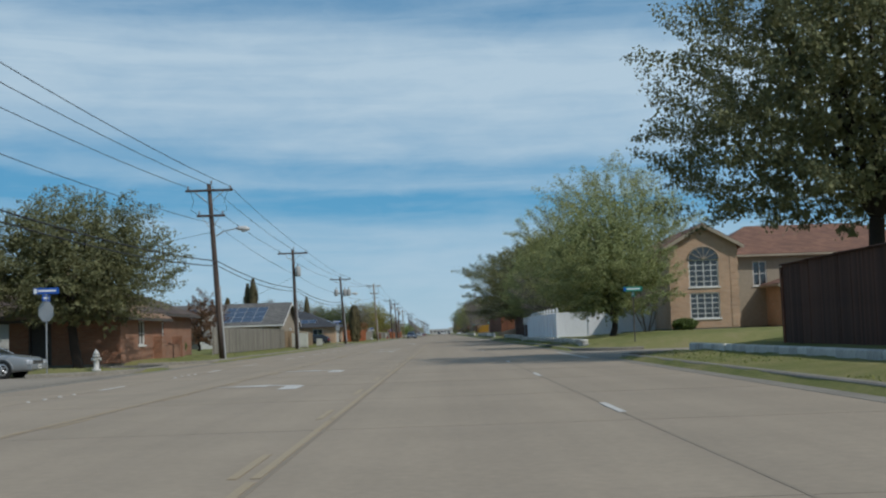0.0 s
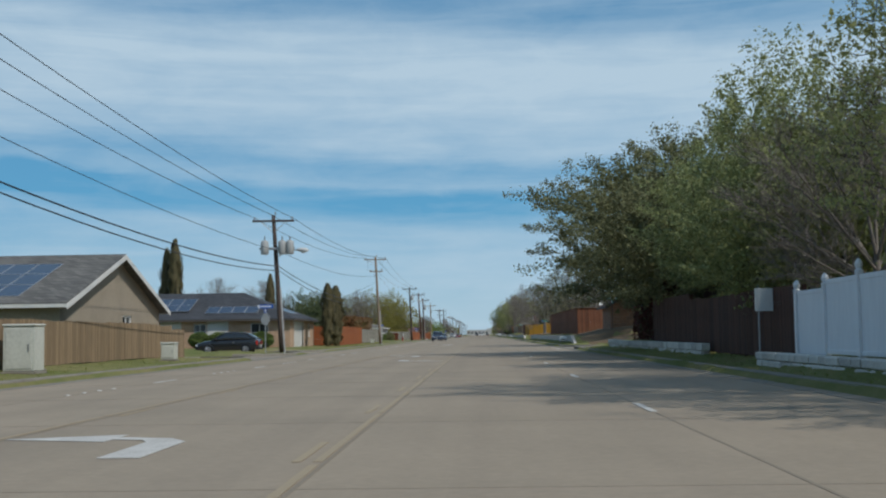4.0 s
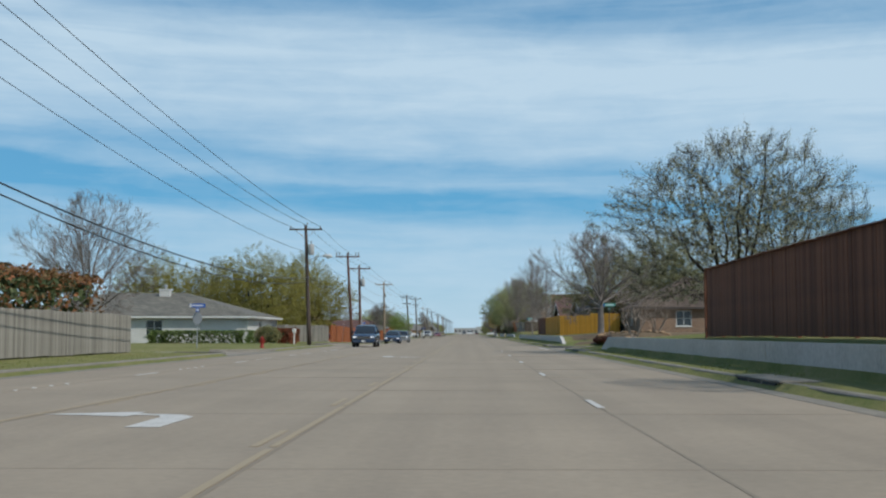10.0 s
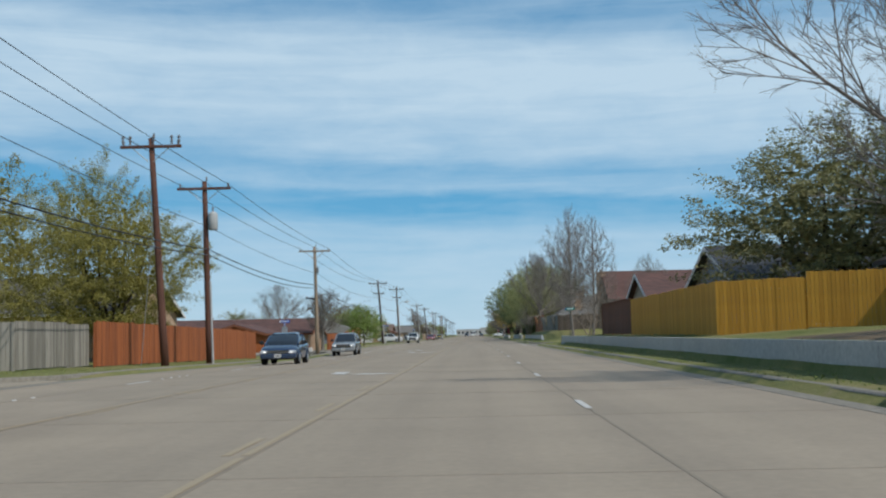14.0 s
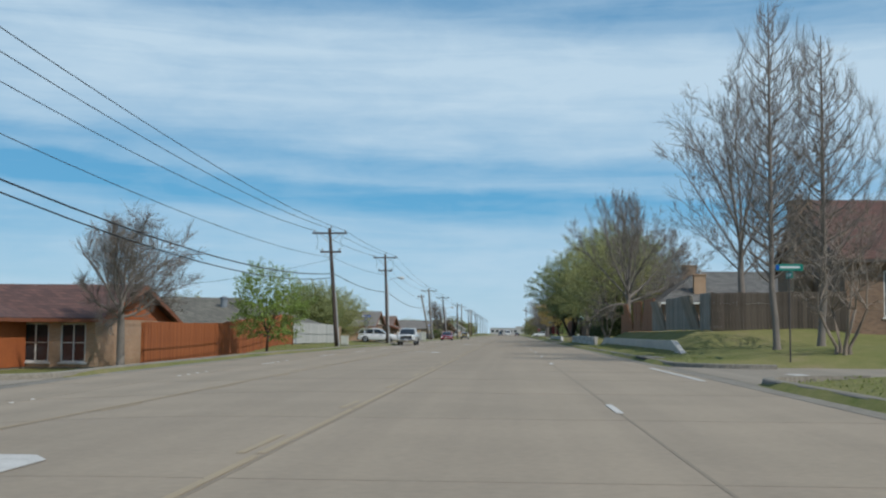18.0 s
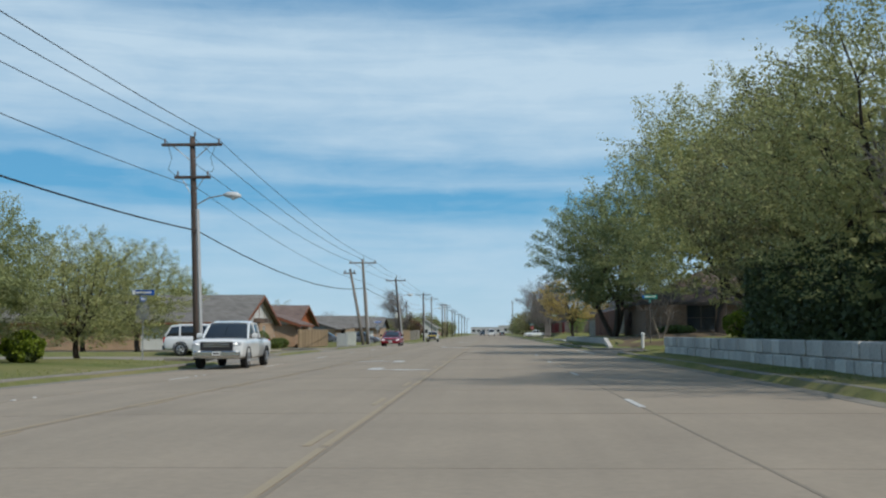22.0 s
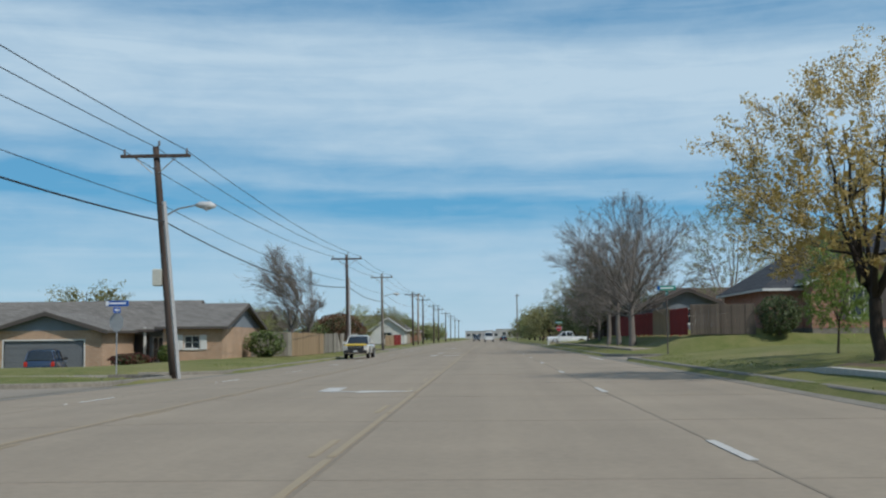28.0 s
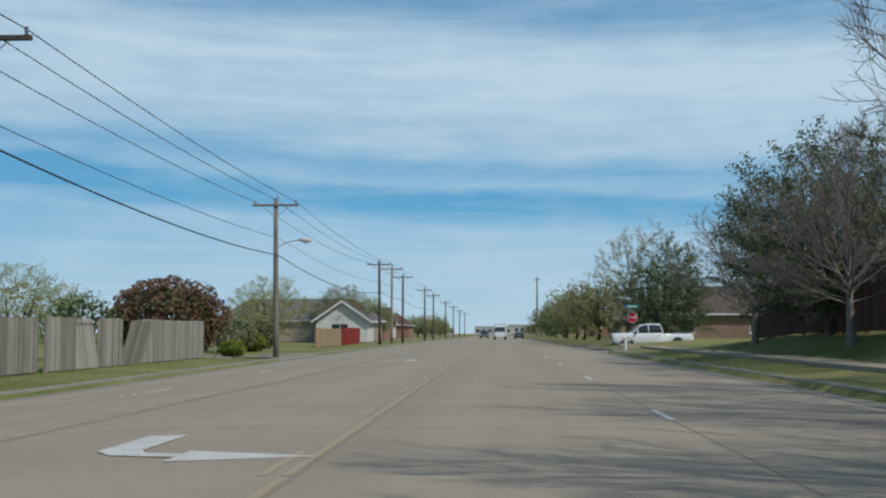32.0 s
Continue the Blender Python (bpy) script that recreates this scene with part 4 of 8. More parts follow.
# ---------------------------------------------------------------- fences
def build_fence(path, height, wood, label, group, base=None, cap=False, drop=None, rng_seed=1, lean=0.0, board=.14, posts=True):
    singly = path[0][0] > 0 or 370 < path[0][1] < 440 or 170 < path[0][1] < 235
    rng = random.Random(rng_seed)
    ob = thing("fence", label, "fence", group)
    every = Geo()
    kinds = [Geo().chamfer(.004, board * w - .004, 0, .022, .04, height + e, .006).mesh("board", M["wood_" + wood]) for w, e in ((.97, 0), (1.0, .0 if cap else .012), (1.03, .0 if cap else -.014))]
    for (xa, ya), (xb, yb) in zip(path, path[1:]):
        L = math.hypot(xb - xa, yb - ya)
        ux, uy = (xb - xa) / L, (yb - ya) / L
        back = -uy * (1 if xa > 0 else -1) + ux * .5 > 0      # rails and posts stand on the garden side
        count = max(1, round(L / 2.4))
        step = L / count
        for k in range(count):
            if drop and rng.random() < drop:
                tilt = rng.uniform(.10, .32) * rng.choice((-1, 1))
            else:
                tilt = rng.uniform(-.012, .012) + lean
            ox, oy = xa + ux * step * k, ya + uy * step * k
            z0 = base if base is not None else min(ground_z(ox, oy), ground_z(ox + ux * step, oy + uy * step))
            m = Matrix.Translation((ox, oy, z0)) @ Matrix(((ux, -uy, 0, 0), (uy, ux, 0, 0), (0, 0, 1, 0), (0, 0, 0, 1))) @ Matrix.Rotation(tilt, 4, "X" if drop else "Y")
            d = 0.0
            while singly and d < step - .06:
                q = rng.randrange(3)
                b = part("board", kinds[q], None, ob)
                b.matrix_basis = m @ Matrix.Translation((d, rng.uniform(-.006, .006), 0))
                d += board * (.97, 1.0, 1.03)[q]
            g = every
            while not singly and d < step - .02:
                w = min(board * rng.uniform(.94, 1.04), step - d)
                top = height + rng.uniform(-.018, .018) * (0 if cap else 1)
                yo = rng.uniform(-.006, .006)
                g.box(d + .004, d + w - .004, yo, yo + .022, .04, top, m)
                d += w
            r = Geo()
            for z in (.35, height * .55, height - .25):
                r.box(.02, step - .02, *((.022, .062) if back else (-.046, -.006)), z, z + .085, m)
            part("rail", r, M["wood_" + wood], ob)
            if posts:
                part("post", Geo().box(-.045, .045, *((.03, .12) if back else (-.11, -.02)), -.1, height - .04, m), M["wood_" + wood], ob)
            if cap:
                part("cap_rail", Geo().chamfer(-.01, step + .01, -.05, .11, height, height + .04, .008, m).box(.0, step, -.025, -.003, height - .16, height - .02, m), M["wood_" + wood], ob)
    if not singly:
        tagged(part("boarding", every, M["wood_" + wood], ob), kind="stuff")
    return ob


def build_vinyl(path, height):
    ob = thing("vinyl_fence", "white vinyl privacy fence with ball-capped posts", "fence")
    for (xa, ya), (xb, yb) in zip(path, path[1:]):
        L = math.hypot(xb - xa, yb - ya)
        ux, uy = (xb - xa) / L, (yb - ya) / L
        back = -uy * (1 if xa > 0 else -1) + ux * .5 > 0      # rails and posts stand on the garden side
        count = round(L / 2.2)
        step = L / count
        for k in range(count + 1):
            ox, oy = xa + ux * step * k, ya + uy * step * k
            z0 = ground_z(ox, oy)
            z1 = ground_z(ox + ux * step, oy + uy * step)
            m = Matrix.Translation((ox, oy, min(z0, z1))) @ Matrix(((ux, -uy, 0, 0), (uy, ux, 0, 0), (0, 0, 1, 0), (0, 0, 0, 1)))
            p = part("post", Geo().chamfer(-.065, .065, -.065, .065, -.1, height + .06, .01, m), M["wood_vinyl"], ob)
            o = m.translation
            part("finial", Geo().lathe([(.09, 0), (.09, .03), (.05, .05), (.075, .1), (.085, .15), (.06, .21), (.015, .26)], (o.x, o.y, o.z + height + .06), 8), M["wood_vinyl"], p)
            if k < count:
                d = .07
                while d < step - .1:
                    part("board", Geo().box(d + .003, min(d + .15, step - .07) - .003, -.012, .012, .12, height - .08, m), M["wood_vinyl"], ob)
                    d += .15
                for z in (.06, height - .1):
                    part("rail", Geo().chamfer(.06, step - .06, -.025, .025, z, z + .1, .008, m), M["wood_vinyl"], ob)


# ---------------------------------------------------------------- houses
def wall_panel(g, L, h, openings, thick=.2, m=None, gable=0.0):
    """A wall along x from 0 to L with rectangular holes (x0, x1, z0, z1)."""
    xs = sorted({0, L} | {v for o in openings for v in o[:2]})
    zs = sorted({0, h} | {v for o in openings for v in o[2:4]})
    nx, nz = len(xs), len(zs)
    full = [[not any(o[0] < (xs[i] + xs[i + 1]) / 2 < o[1] and o[2] < (zs[j] + zs[j + 1]) / 2 < o[3] for o in openings) for j in range(nz - 1)] for i in range(nx - 1)]
    solid_at = lambda i, j: 0 <= i < nx - 1 and 0 <= j < nz - 1 and full[i][j]
    pts = [(x, y, z) for y in (0, thick) for x in xs for z in zs]
    k = lambda i, j, side: side * nx * nz + i * nz + j
    fs = []
    for i in range(nx - 1):
        for j in range(nz - 1):
            if not full[i][j]:
                continue
            fs.append((k(i, j, 0), k(i + 1, j, 0), k(i + 1, j + 1, 0), k(i, j + 1, 0)))
            fs.append((k(i, j + 1, 1), k(i + 1, j + 1, 1), k(i + 1, j, 1), k(i, j, 1)))
            for di, dj, a, b in ((-1, 0, (i, j), (i, j + 1)), (1, 0, (i + 1, j + 1), (i + 1, j)), (0, -1, (i + 1, j), (i, j)), (0, 1, (i, j + 1), (i + 1, j + 1))):
                if not solid_at(i + di, j + dj):
                    fs.append((k(*a, 0), k(*b, 0), k(*b, 1), k(*a, 1)))
    g.add([m @ Vector(p) for p in pts] if m is not None else pts, fs)
    if gable:
        pts = [(0, 0, h), (L, 0, h), (L / 2, 0, h + gable), (0, thick, h), (L, thick, h), (L / 2, thick, h + gable)]
        g.add([m @ Vector(p) for p in pts] if m is not None else pts, [(0, 1, 2), (5, 4, 3), (0, 2, 5, 3), (1, 4, 5, 2), (0, 3, 4, 1)])


def add_window(parent, m, o, frame="trimwhite", cols=2, rows=2, arch=False):
    x0, x1, z0, z1 = o[:4]
    w = part("window", Geo().box(x0, x1, .10, .12, z0, z1, m), M["glass"], parent, "dark glass window in a painted frame")
    g = Geo()
    t = .06
    g.box(x0, x0 + t, .03, .12, z0, z1, m).box(x1 - t, x1, .03, .12, z0, z1, m).box(x0, x1, .03, .12, z1 - t, z1, m).box(x0, x1, .03, .12, z0, z0 + t, m)
    part("frame", g, M[frame], w)
    b = Geo()
    for k in range(1, cols):
        x = x0 + (x1 - x0) * k / cols
        b.box(x - .025, x + .025, .06, .115, z0, z1, m)
    for k in range(1, rows):
        z = z0 + (z1 - z0) * k / rows
        b.box(x0, x1, .06, .115, z - .02, z + .02, m)
    if b.v:
        part("muntin", b, M[frame], w)
    part("sill", Geo().chamfer(x0 - .08, x1 + .08, -.06, .06, z0 - .08, z0, .012, m), M[frame], w)


def add_door(parent, m, o, mat="door"):
    x0, x1, z0, z1 = o[:4]
    d = part("door", Geo().box(x0, x1, .10, .15, z0, z1, m), M[mat], parent)
    part("frame", Geo().box(x0 - .08, x0, -.02, .14, z0, z1 + .08, m).box(x1, x1 + .08, -.02, .14, z0, z1 + .08, m).box(x0, x1, -.02, .14, z1, z1 + .08, m), M["trimwhite" if mat != "door" else "trimdark"], d)
    if x1 - x0 > 2:
        g = Geo()
        for k in range(1, 5):
            z = z0 + (z1 - z0) * k / 5
            g.box(x0 + .02, x1 - .02, .085, .1, z - .015, z + .015, m)
        part("panel_rib", g, M[mat], d)
    else:
        part("handle", Geo().lathe([(.03, 0), (.035, .02), (.02, .05)], tuple(m @ Vector((x1 - .12, .06, z0 + 1.0))), 6), M["chrome"], d)


def roof_hip(w, d, z, rise, over, ridge_axis, hip):
    """Roof over a w x d box standing at the origin; hip: how far the ridge ends are drawn in (0 is a gable)."""
    t = .14
    x0, x1, y0, y1 = -over, w + over, -over, d + over
    if ridge_axis == "x":
        r0, r1 = (x0 + hip, (y0 + y1) / 2), (x1 - hip, (y0 + y1) / 2)
        quads = [[(x0, y0), (x1, y0), r1, r0], [(x1, y1), (x0, y1), r0, r1], [(x1, y0), (x1, y1), r1], [(x0, y1), (x0, y0), r0]]
    else:
        r0, r1 = ((x0 + x1) / 2, y0 + hip), ((x0 + x1) / 2, y1 - hip)
        quads = [[(x1, y0), (x1, y1), r1, r0], [(x0, y1), (x0, y0), r0, r1], [(x0, y0), (x1, y0), r0], [(x1, y1), (x0, y1), r1]]
    planes = quads if hip > 0.05 else quads[:2]
    zr = z + rise
    drop = rise * over / (d / 2 + over if ridge_axis == "x" else w / 2 + over)
    out = []
    for q in planes:
        top = [(x, y, (zr if (x, y) in (r0, r1) else z - drop * 0)) for x, y in q]
        n = len(top)
        g = Geo()
        g.add([(x, y, zz + t) for x, y, zz in top] + [(x, y, zz) for x, y, zz in top], [tuple(range(n)), tuple(range(2 * n - 1, n - 1, -1))] + [(i, i + n, (i + 1) % n + n, (i + 1) % n) for i in range(n)])
        out.append(g)
    edge = Geo()
    f = .16
    if hip > 0.05:
        edge.box(x0 - .02, x1 + .02, y0 - .03, y0, z - f + .12, z + .1).box(x0 - .02, x1 + .02, y1, y1 + .03, z - f + .12, z + .1)
        edge.box(x0 - .03, x0, y0, y1, z - f + .12, z + .1).box(x1, x1 + .03, y0, y1, z - f + .12, z + .1)
    elif ridge_axis == "x":
        edge.box(x0, x1, y0 - .03, y0, z - f + .12, z + .1).box(x0, x1, y1, y1 + .03, z - f + .12, z + .1)
        for x in (x0 - .03, x1):
            ym = (y0 + y1) / 2
            edge.prism([(y0, z - .12), (y0, z + .1), (ym, zr + .1), (y1, z + .1), (y1, z - .12), (ym, zr - .12)], x, x + .03, "x")
    else:
        edge.box(x0 - .03, x0, y0, y1, z - f + .12, z + .1).box(x1, x1 + .03, y0, y1, z - f + .12, z + .1)
        for y in (y0 - .03, y1):
            xm = (x0 + x1) / 2
            edge.prism([(x0, z - .12), (x0, z + .1), (xm, zr + .1), (x1, z + .1), (x1, z - .12), (xm, zr - .12)], y, y + .03, "y")
    return out, edge


def build_block(ob, x, y, w, d, z0, h, wall, roof, rise, ridge="x", hip=0.0, front=(), road=(), over=.45, trim="trimwhite", frame="trimwhite", gable_mat=None):
    """One block of a house: front faces -y, road side is the wall nearest the road. Openings: (kind, from, to, sill, head)."""
    M4 = Matrix.Translation
    road_side = 1 if x < 0 else -1
    faces = {"front": (w, M4((x, y, z0)), front), "back": (w, M4((x + w, y + d, z0)) @ Matrix.Rotation(math.pi, 4, "Z"), ()),
             "right": (d, M4((x + w, y, z0)) @ Matrix.Rotation(math.pi / 2, 4, "Z"), road if road_side > 0 else ()),
             "left": (d, M4((x, y + d, z0)) @ Matrix.Rotation(-math.pi / 2, 4, "Z"), road if road_side < 0 else ())}
    for key, (L, m, ops) in faces.items():
        g = Geo()
        across = key in (("left", "right") if ridge == "x" else ("front", "back"))
        is_gable = hip < .05 and across
        if not across:                              # butts between the two end walls
            m, L, ops = m @ M4((.2, 0, 0)), L - .4, [(o[0], max(.05, o[1] - .2), min(L - .45, o[2] - .2), *o[3:]) for o in ops]
        wall_panel(g, L, h, [o[1:] for o in ops], .2, m, rise * (L / (L + 2 * over)) if is_gable and not gable_mat else 0)
        part("wall", g, M[wall], ob)
        if is_gable and gable_mat:
            gg = Geo()
            rr = rise * (L / (L + 2 * over))
            pts = [(0, -.01, h), (L, -.01, h), (L / 2, -.01, h + rr), (0, .2, h), (L, .2, h), (L / 2, .2, h + rr)]
            gg.add([m @ Vector(p) for p in pts], [(0, 1, 2), (5, 4, 3), (0, 2, 5, 3), (1, 4, 5, 2), (0, 3, 4, 1)])
            part("gable", gg, M[gable_mat], ob)
        for o in ops:
            if o[0] == "window":
                add_window(ob, m, o[1:], frame)
            elif o[0] == "grid":
                add_window(ob, m, o[1:], frame, 4, 5)
            elif o[0] == "garage":
                add_door(ob, m, o[1:], "garage")
            elif o[0] == "garage_grey":
                add_door(ob, m, o[1:], "garage_grey")
            else:
                add_door(ob, m, o[1:])
    part("foundation", Geo().box(x + .03, x + w - .03, y + .03, y + d - .03, z0 - 1.4, z0 + .02), M["curb"], ob)
    slopes, edge = roof_hip(w, d, 0, rise, over, ridge, hip)
    low = rise * over / ((d if ridge == "x" else w) / 2 + over) - .01
    for s in slopes:
        part("roof_slope", s, M[roof], ob, at=M4((x, y, z0 + h - low)))
    part("fascia", edge, M[trim], ob, at=M4((x, y, z0 + h - low)))


def add_chimney(ob, x, y, z, h, mat, w=.9, d=.6):
    c = part("chimney", Geo().chamfer(x - w / 2, x + w / 2, y - d / 2, y + d / 2, z, z + h, .03).chamfer(x - w / 2 - .06, x + w / 2 + .06, y - d / 2 - .06, y + d / 2 + .06, z + h - .12, z + h, .02), M[mat], ob)
    part("flue", Geo().lathe([(.13, 0), (.13, .22), (.2, .24), (.2, .32), (.05, .4)], (x, y, z + h), 8), M["tank"], c)


def add_solar(ob, x0, y, z, cols, rows, slope, axis_y=True, size=(1.05, 1.7), tilt_mat=None):
    """Panels laid on the slope that faces -y."""
    m = Matrix.Translation((x0, y, z)) @ Matrix.Rotation(slope, 4, "X")
    if tilt_mat is not None:
        m = tilt_mat
    for i in range(cols):
        for j in range(rows):
            a, b = i * (size[0] + .02), j * (size[1] + .02)
            p = part("solar_panel", Geo().box(a + .03, a + size[0] - .03, b + .03, b + size[1] - .03, .20, .225, m), M["solar"], ob)
            part("frame", Geo().box(a, a + size[0], b, b + .03, .18, .23, m).box(a, a + size[0], b + size[1] - .03, b + size[1], .18, .23, m).box(a, a + .03, b, b + size[1], .18, .23, m).box(a + size[0] - .03, a + size[0], b, b + size[1], .18, .23, m), M["alu"], p)


# ---------------------------------------------------------------- trees and shrubs
def envelope(t, peak, skirt):
    """Half-width of a crown at the height t (0 at its foot, 1 at its tip)."""
    if t < peak:
        s = (peak - t) / peak
        return skirt + (1 - skirt) * math.sqrt(max(0, 1 - s * s))
    s = (t - peak) / (1 - peak)
    return max(0, 1 - s ** 2.2) ** .6


def crown_spots(rng, n, height, radius, base, peak, skirt, rough, seed):
    """Evenly spread shoot ends inside an uneven crown; each with its depth from the middle (0) to the rim (1)."""
    spots, depth = np.empty((n, 3)), np.empty(n)
    k = 0
    while k < n:
        best = None
        for trial in range(5):
            t = rng.random() ** .85
            f = envelope(t, peak, skirt)
            if rng.random() > f ** 1.3:
                continue
            ang, rho = rng.uniform(0, 2 * math.pi), rng.random() ** .38
            c, s = math.cos(ang), math.sin(ang)
            lobe = 1 + rough * noise.noise((c * 1.5 + seed, s * 1.5, t * 2.6)) + .5 * rough * noise.noise((c * 4 + seed, s * 4, t * 7))
            high = 1 + .5 * rough * noise.noise((c * 1.2 * rho, s * 1.2 * rho + seed, 5))
            q = (c * radius * .95 * f * rho * lobe, s * radius * .95 * f * rho * lobe, base + t * (height - base) * .96 * high)
            near = ((spots[:k] - q) ** 2).sum(1).min() if k else 9
            if best is None or near > best[0]:
                best = (near, q, max(rho, t if t > .8 else 0))
        if best:
            spots[k], depth[k] = best[1], best[2]
            k += 1
    return spots, depth


def face_mesh(name, faces, mat):
    """A mesh of loose triangles or longer faces from an array (faces, corners, 3)."""
    n, m = faces.shape[:2]
    me = bpy.data.meshes.new(name)
    me.vertices.add(n * m)
    me.vertices.foreach_set("co", faces.reshape(-1).astype(np.float32))
    me.loops.add(n * m)
    me.loops.foreach_set("vertex_index", np.arange(n * m, dtype=np.int32))
    me.polygons.add(n)
    me.polygons.foreach_set("loop_start", np.arange(0, n * m, m, dtype=np.int32))
    me.materials.append(mat)
    me.update(calc_edges=True)
    return me


def unit(a):
    return a / np.maximum(np.linalg.norm(a, axis=-1, keepdims=True), 1e-6)


def leaf_faces(nr, place, out, size, up=.7):
    """One small three-cornered leaf at each place, tilted more or less level."""
    n = len(place)
    normal = unit(nr.normal(size=(n, 3)) + np.array((0, 0, up)) + out * .35)
    u = unit(np.cross(normal, nr.normal(size=(n, 3))))
    v = np.cross(normal, u)
    s = (size * nr.uniform(.6, 1.4, n))[:, None]
    return np.stack((place - u * s * .62 - v * s * .28, place + v * s * .56, place + u * s * .62 - v * s * .28), 1)


def tree_meshes(seed, height, radius, trunk_h, leaf, bark, spots=300, leaves=90, leaf_size=.085, shoot=.75, inner=7, twigs=0, base=None, peak=.45, skirt=.35, rough=.38, thick=.2, stems=1, limbs=6, twig_len=.8,
                twig_w=.009, lean=0.0, leader=False, fine=1.0):
    rng, nr = random.Random(seed), np.random.default_rng(seed)
    base = trunk_h * .8 if base is None else base
    g = Geo()
    nodes = []                                      # (place, radius)
    for s in range(stems):
        a0 = s * 2.4 + seed
        foot = Vector((0, 0, -.15)) if stems == 1 else Vector((math.cos(a0) * .25, math.sin(a0) * .25, -.15))
        tilt = Vector((math.cos(a0), math.sin(a0), 0)) * (.12 * trunk_h if stems == 1 else .45 * trunk_h)
        fork = Vector((foot.x, foot.y, trunk_h)) + tilt
        mid = (foot + fork) / 2 + Vector((rng.uniform(-.08, .08), rng.uniform(-.08, .08), 0))
        rt = thick * (1 if stems == 1 else .72)
        g.tube([foot, foot + Vector((0, 0, .3)), mid, fork], [rt * 1.45, rt * 1.05, rt * .92, rt * .85], 9, False)
        n = limbs if stems == 1 else max(2, limbs // stems + 1)
        if leader:                                  # one straight leader with level, upswept side branches
            g.tube([fork, Vector((fork.x, fork.y, (trunk_h + height) / 2)), Vector((fork.x, fork.y, height))], [rt * .85, rt * .5, .02], 7, False)
            nodes += [(Vector((fork.x, fork.y, trunk_h + (height - trunk_h) * k / 24)), .03) for k in range(25)]
            for i in range(84):
                t = (i + .5) / 84
                z = trunk_h + t * (height - trunk_h) * .97
                ang = i * 2.4 + rng.uniform(-.5, .5)
                out = radius * (1.0 - t) ** .6 * rng.uniform(.4, 1.1)
                pts = [Vector((fork.x + math.cos(ang) * out * u, fork.y + math.sin(ang) * out * u, z + out * (.25 * u + .45 * u * u))) for u in (0, .35, .7, 1)]
                g.tube(pts, [.05 - .03 * t, .035 - .02 * t, .02, .008], 4, False)
                nodes += [(p, .02) for p in pts[1:]]
            n = 0
        for i in range(n):
            ang = 2 * math.pi * (i + rng.uniform(-.3, .3)) / n + a0
            up = rng.uniform(.45, .85)
            out = radius * rng.uniform(.34, .62) * (1.15 - up * .6)
            end = Vector((math.cos(ang) * out, math.sin(ang) * out, trunk_h + up * (height - trunk_h)))
            ctrl = fork * .55 + end * .45 + Vector((math.cos(ang), math.sin(ang), 0)) * out * .22 - Vector((0, 0, .05 * height))
            pts, rad = [], []
            for k in range(7):
                t = k / 6
                p = fork * (1 - t) ** 2 + ctrl * 2 * t * (1 - t) + end * t * t
                p = p + Vector((rng.uniform(-1, 1), rng.uniform(-1, 1), rng.uniform(-1, 1))) * (.02 * radius if 0 < k else 0)
                pts.append(p)
                rad.append(rt * (.55 - .47 * t) * (.4 + .6 * fine))
                if k > 1:
                    nodes.append((p, rad[-1]))
            g.tube(pts, rad, 6, False)
    places, depth = crown_spots(rng, spots, height, radius, base, peak, skirt, rough, seed)
    heart = np.array((0, 0, trunk_h + .25 * (height - trunk_h)))
    order = np.argsort(((places - heart) ** 2).sum(1))
    places, depth = places[order], depth[order]
    at, thickness = np.empty((len(nodes) + 3 * spots, 3)), np.empty(len(nodes) + 3 * spots)
    k = len(nodes)
    at[:k], thickness[:k] = [tuple(p) for p, r in nodes], [r for p, r in nodes]
    along = np.empty((spots, 3))
    for i, q in enumerate(places):
        cost = np.sqrt(((at[:k] - q) ** 2).sum(1)) + 1.2 * np.maximum(0, at[:k, 2] - q[2] + .2)
        j = int(cost.argmin())
        p, r = at[j].copy(), thickness[j]
        d = q - p
        ln = np.linalg.norm(d)
        m1, m2 = p + d * .4 + nr.uniform((-1, -1, -.2), 1) * ln * .11, p + d * .75 + nr.uniform((-1, -1, -.2), 1) * ln * .09
        r0 = max(min(r * .62, .045 * fine * thick / .2), .009 * fine)
        if r0 > .02:
            g.tube([p, m1, m2, q], [r0, r0 * .8, r0 * .6, r0 * .35], 4, False)
        else:
            m1 = m2 = p + d * .5 + nr.uniform((-1, -1, -.2), 1) * ln * .12
            g.tube([p, m1, q], [r0, r0 * .7, r0 * .35], 3, False)
        at[k:k + 3], thickness[k:k + 3] = (m1, m2, q), (r0 * .8, r0 * .65, r0 * .5)
        k += 3
        along[i] = d
    way = unit(along)
    outward = unit(places - heart)
    if twigs:
        n = spots * twigs
        i = np.repeat(np.arange(spots), twigs)
        back = nr.uniform(0, .85, n)[:, None]
        o = places[i] - along[i] * back + nr.normal(0, .03, (n, 3))
        u = unit(way[i] * .8 + outward[i] * .55 + np.array((0, 0, .3)) + nr.normal(0, .42, (n, 3)))
        w = unit(np.cross(u, nr.normal(size=(n, 3)))) * twig_w
        ln = (twig_len * nr.uniform(.45, 1.2, n))[:, None]
        m = o + u * ln * .5 + nr.normal(0, .04, (n, 3))
        e = m + u * ln * .5 + np.array((0, 0, .06)) * nr.normal(size=(n, 1))
        side = unit(nr.normal(size=(n, 3)) + u * 1.2) * ln * .4
        for a, b, c, z, f in zip(o, m, e, w, m + side):
            g.add((a - z, a + z, b + z * .7, b - z * .7, c, f), ((0, 1, 2, 3), (3, 2, 4), (3, 2, 5)))
    v = np.array([tuple(p) for p in g.v])
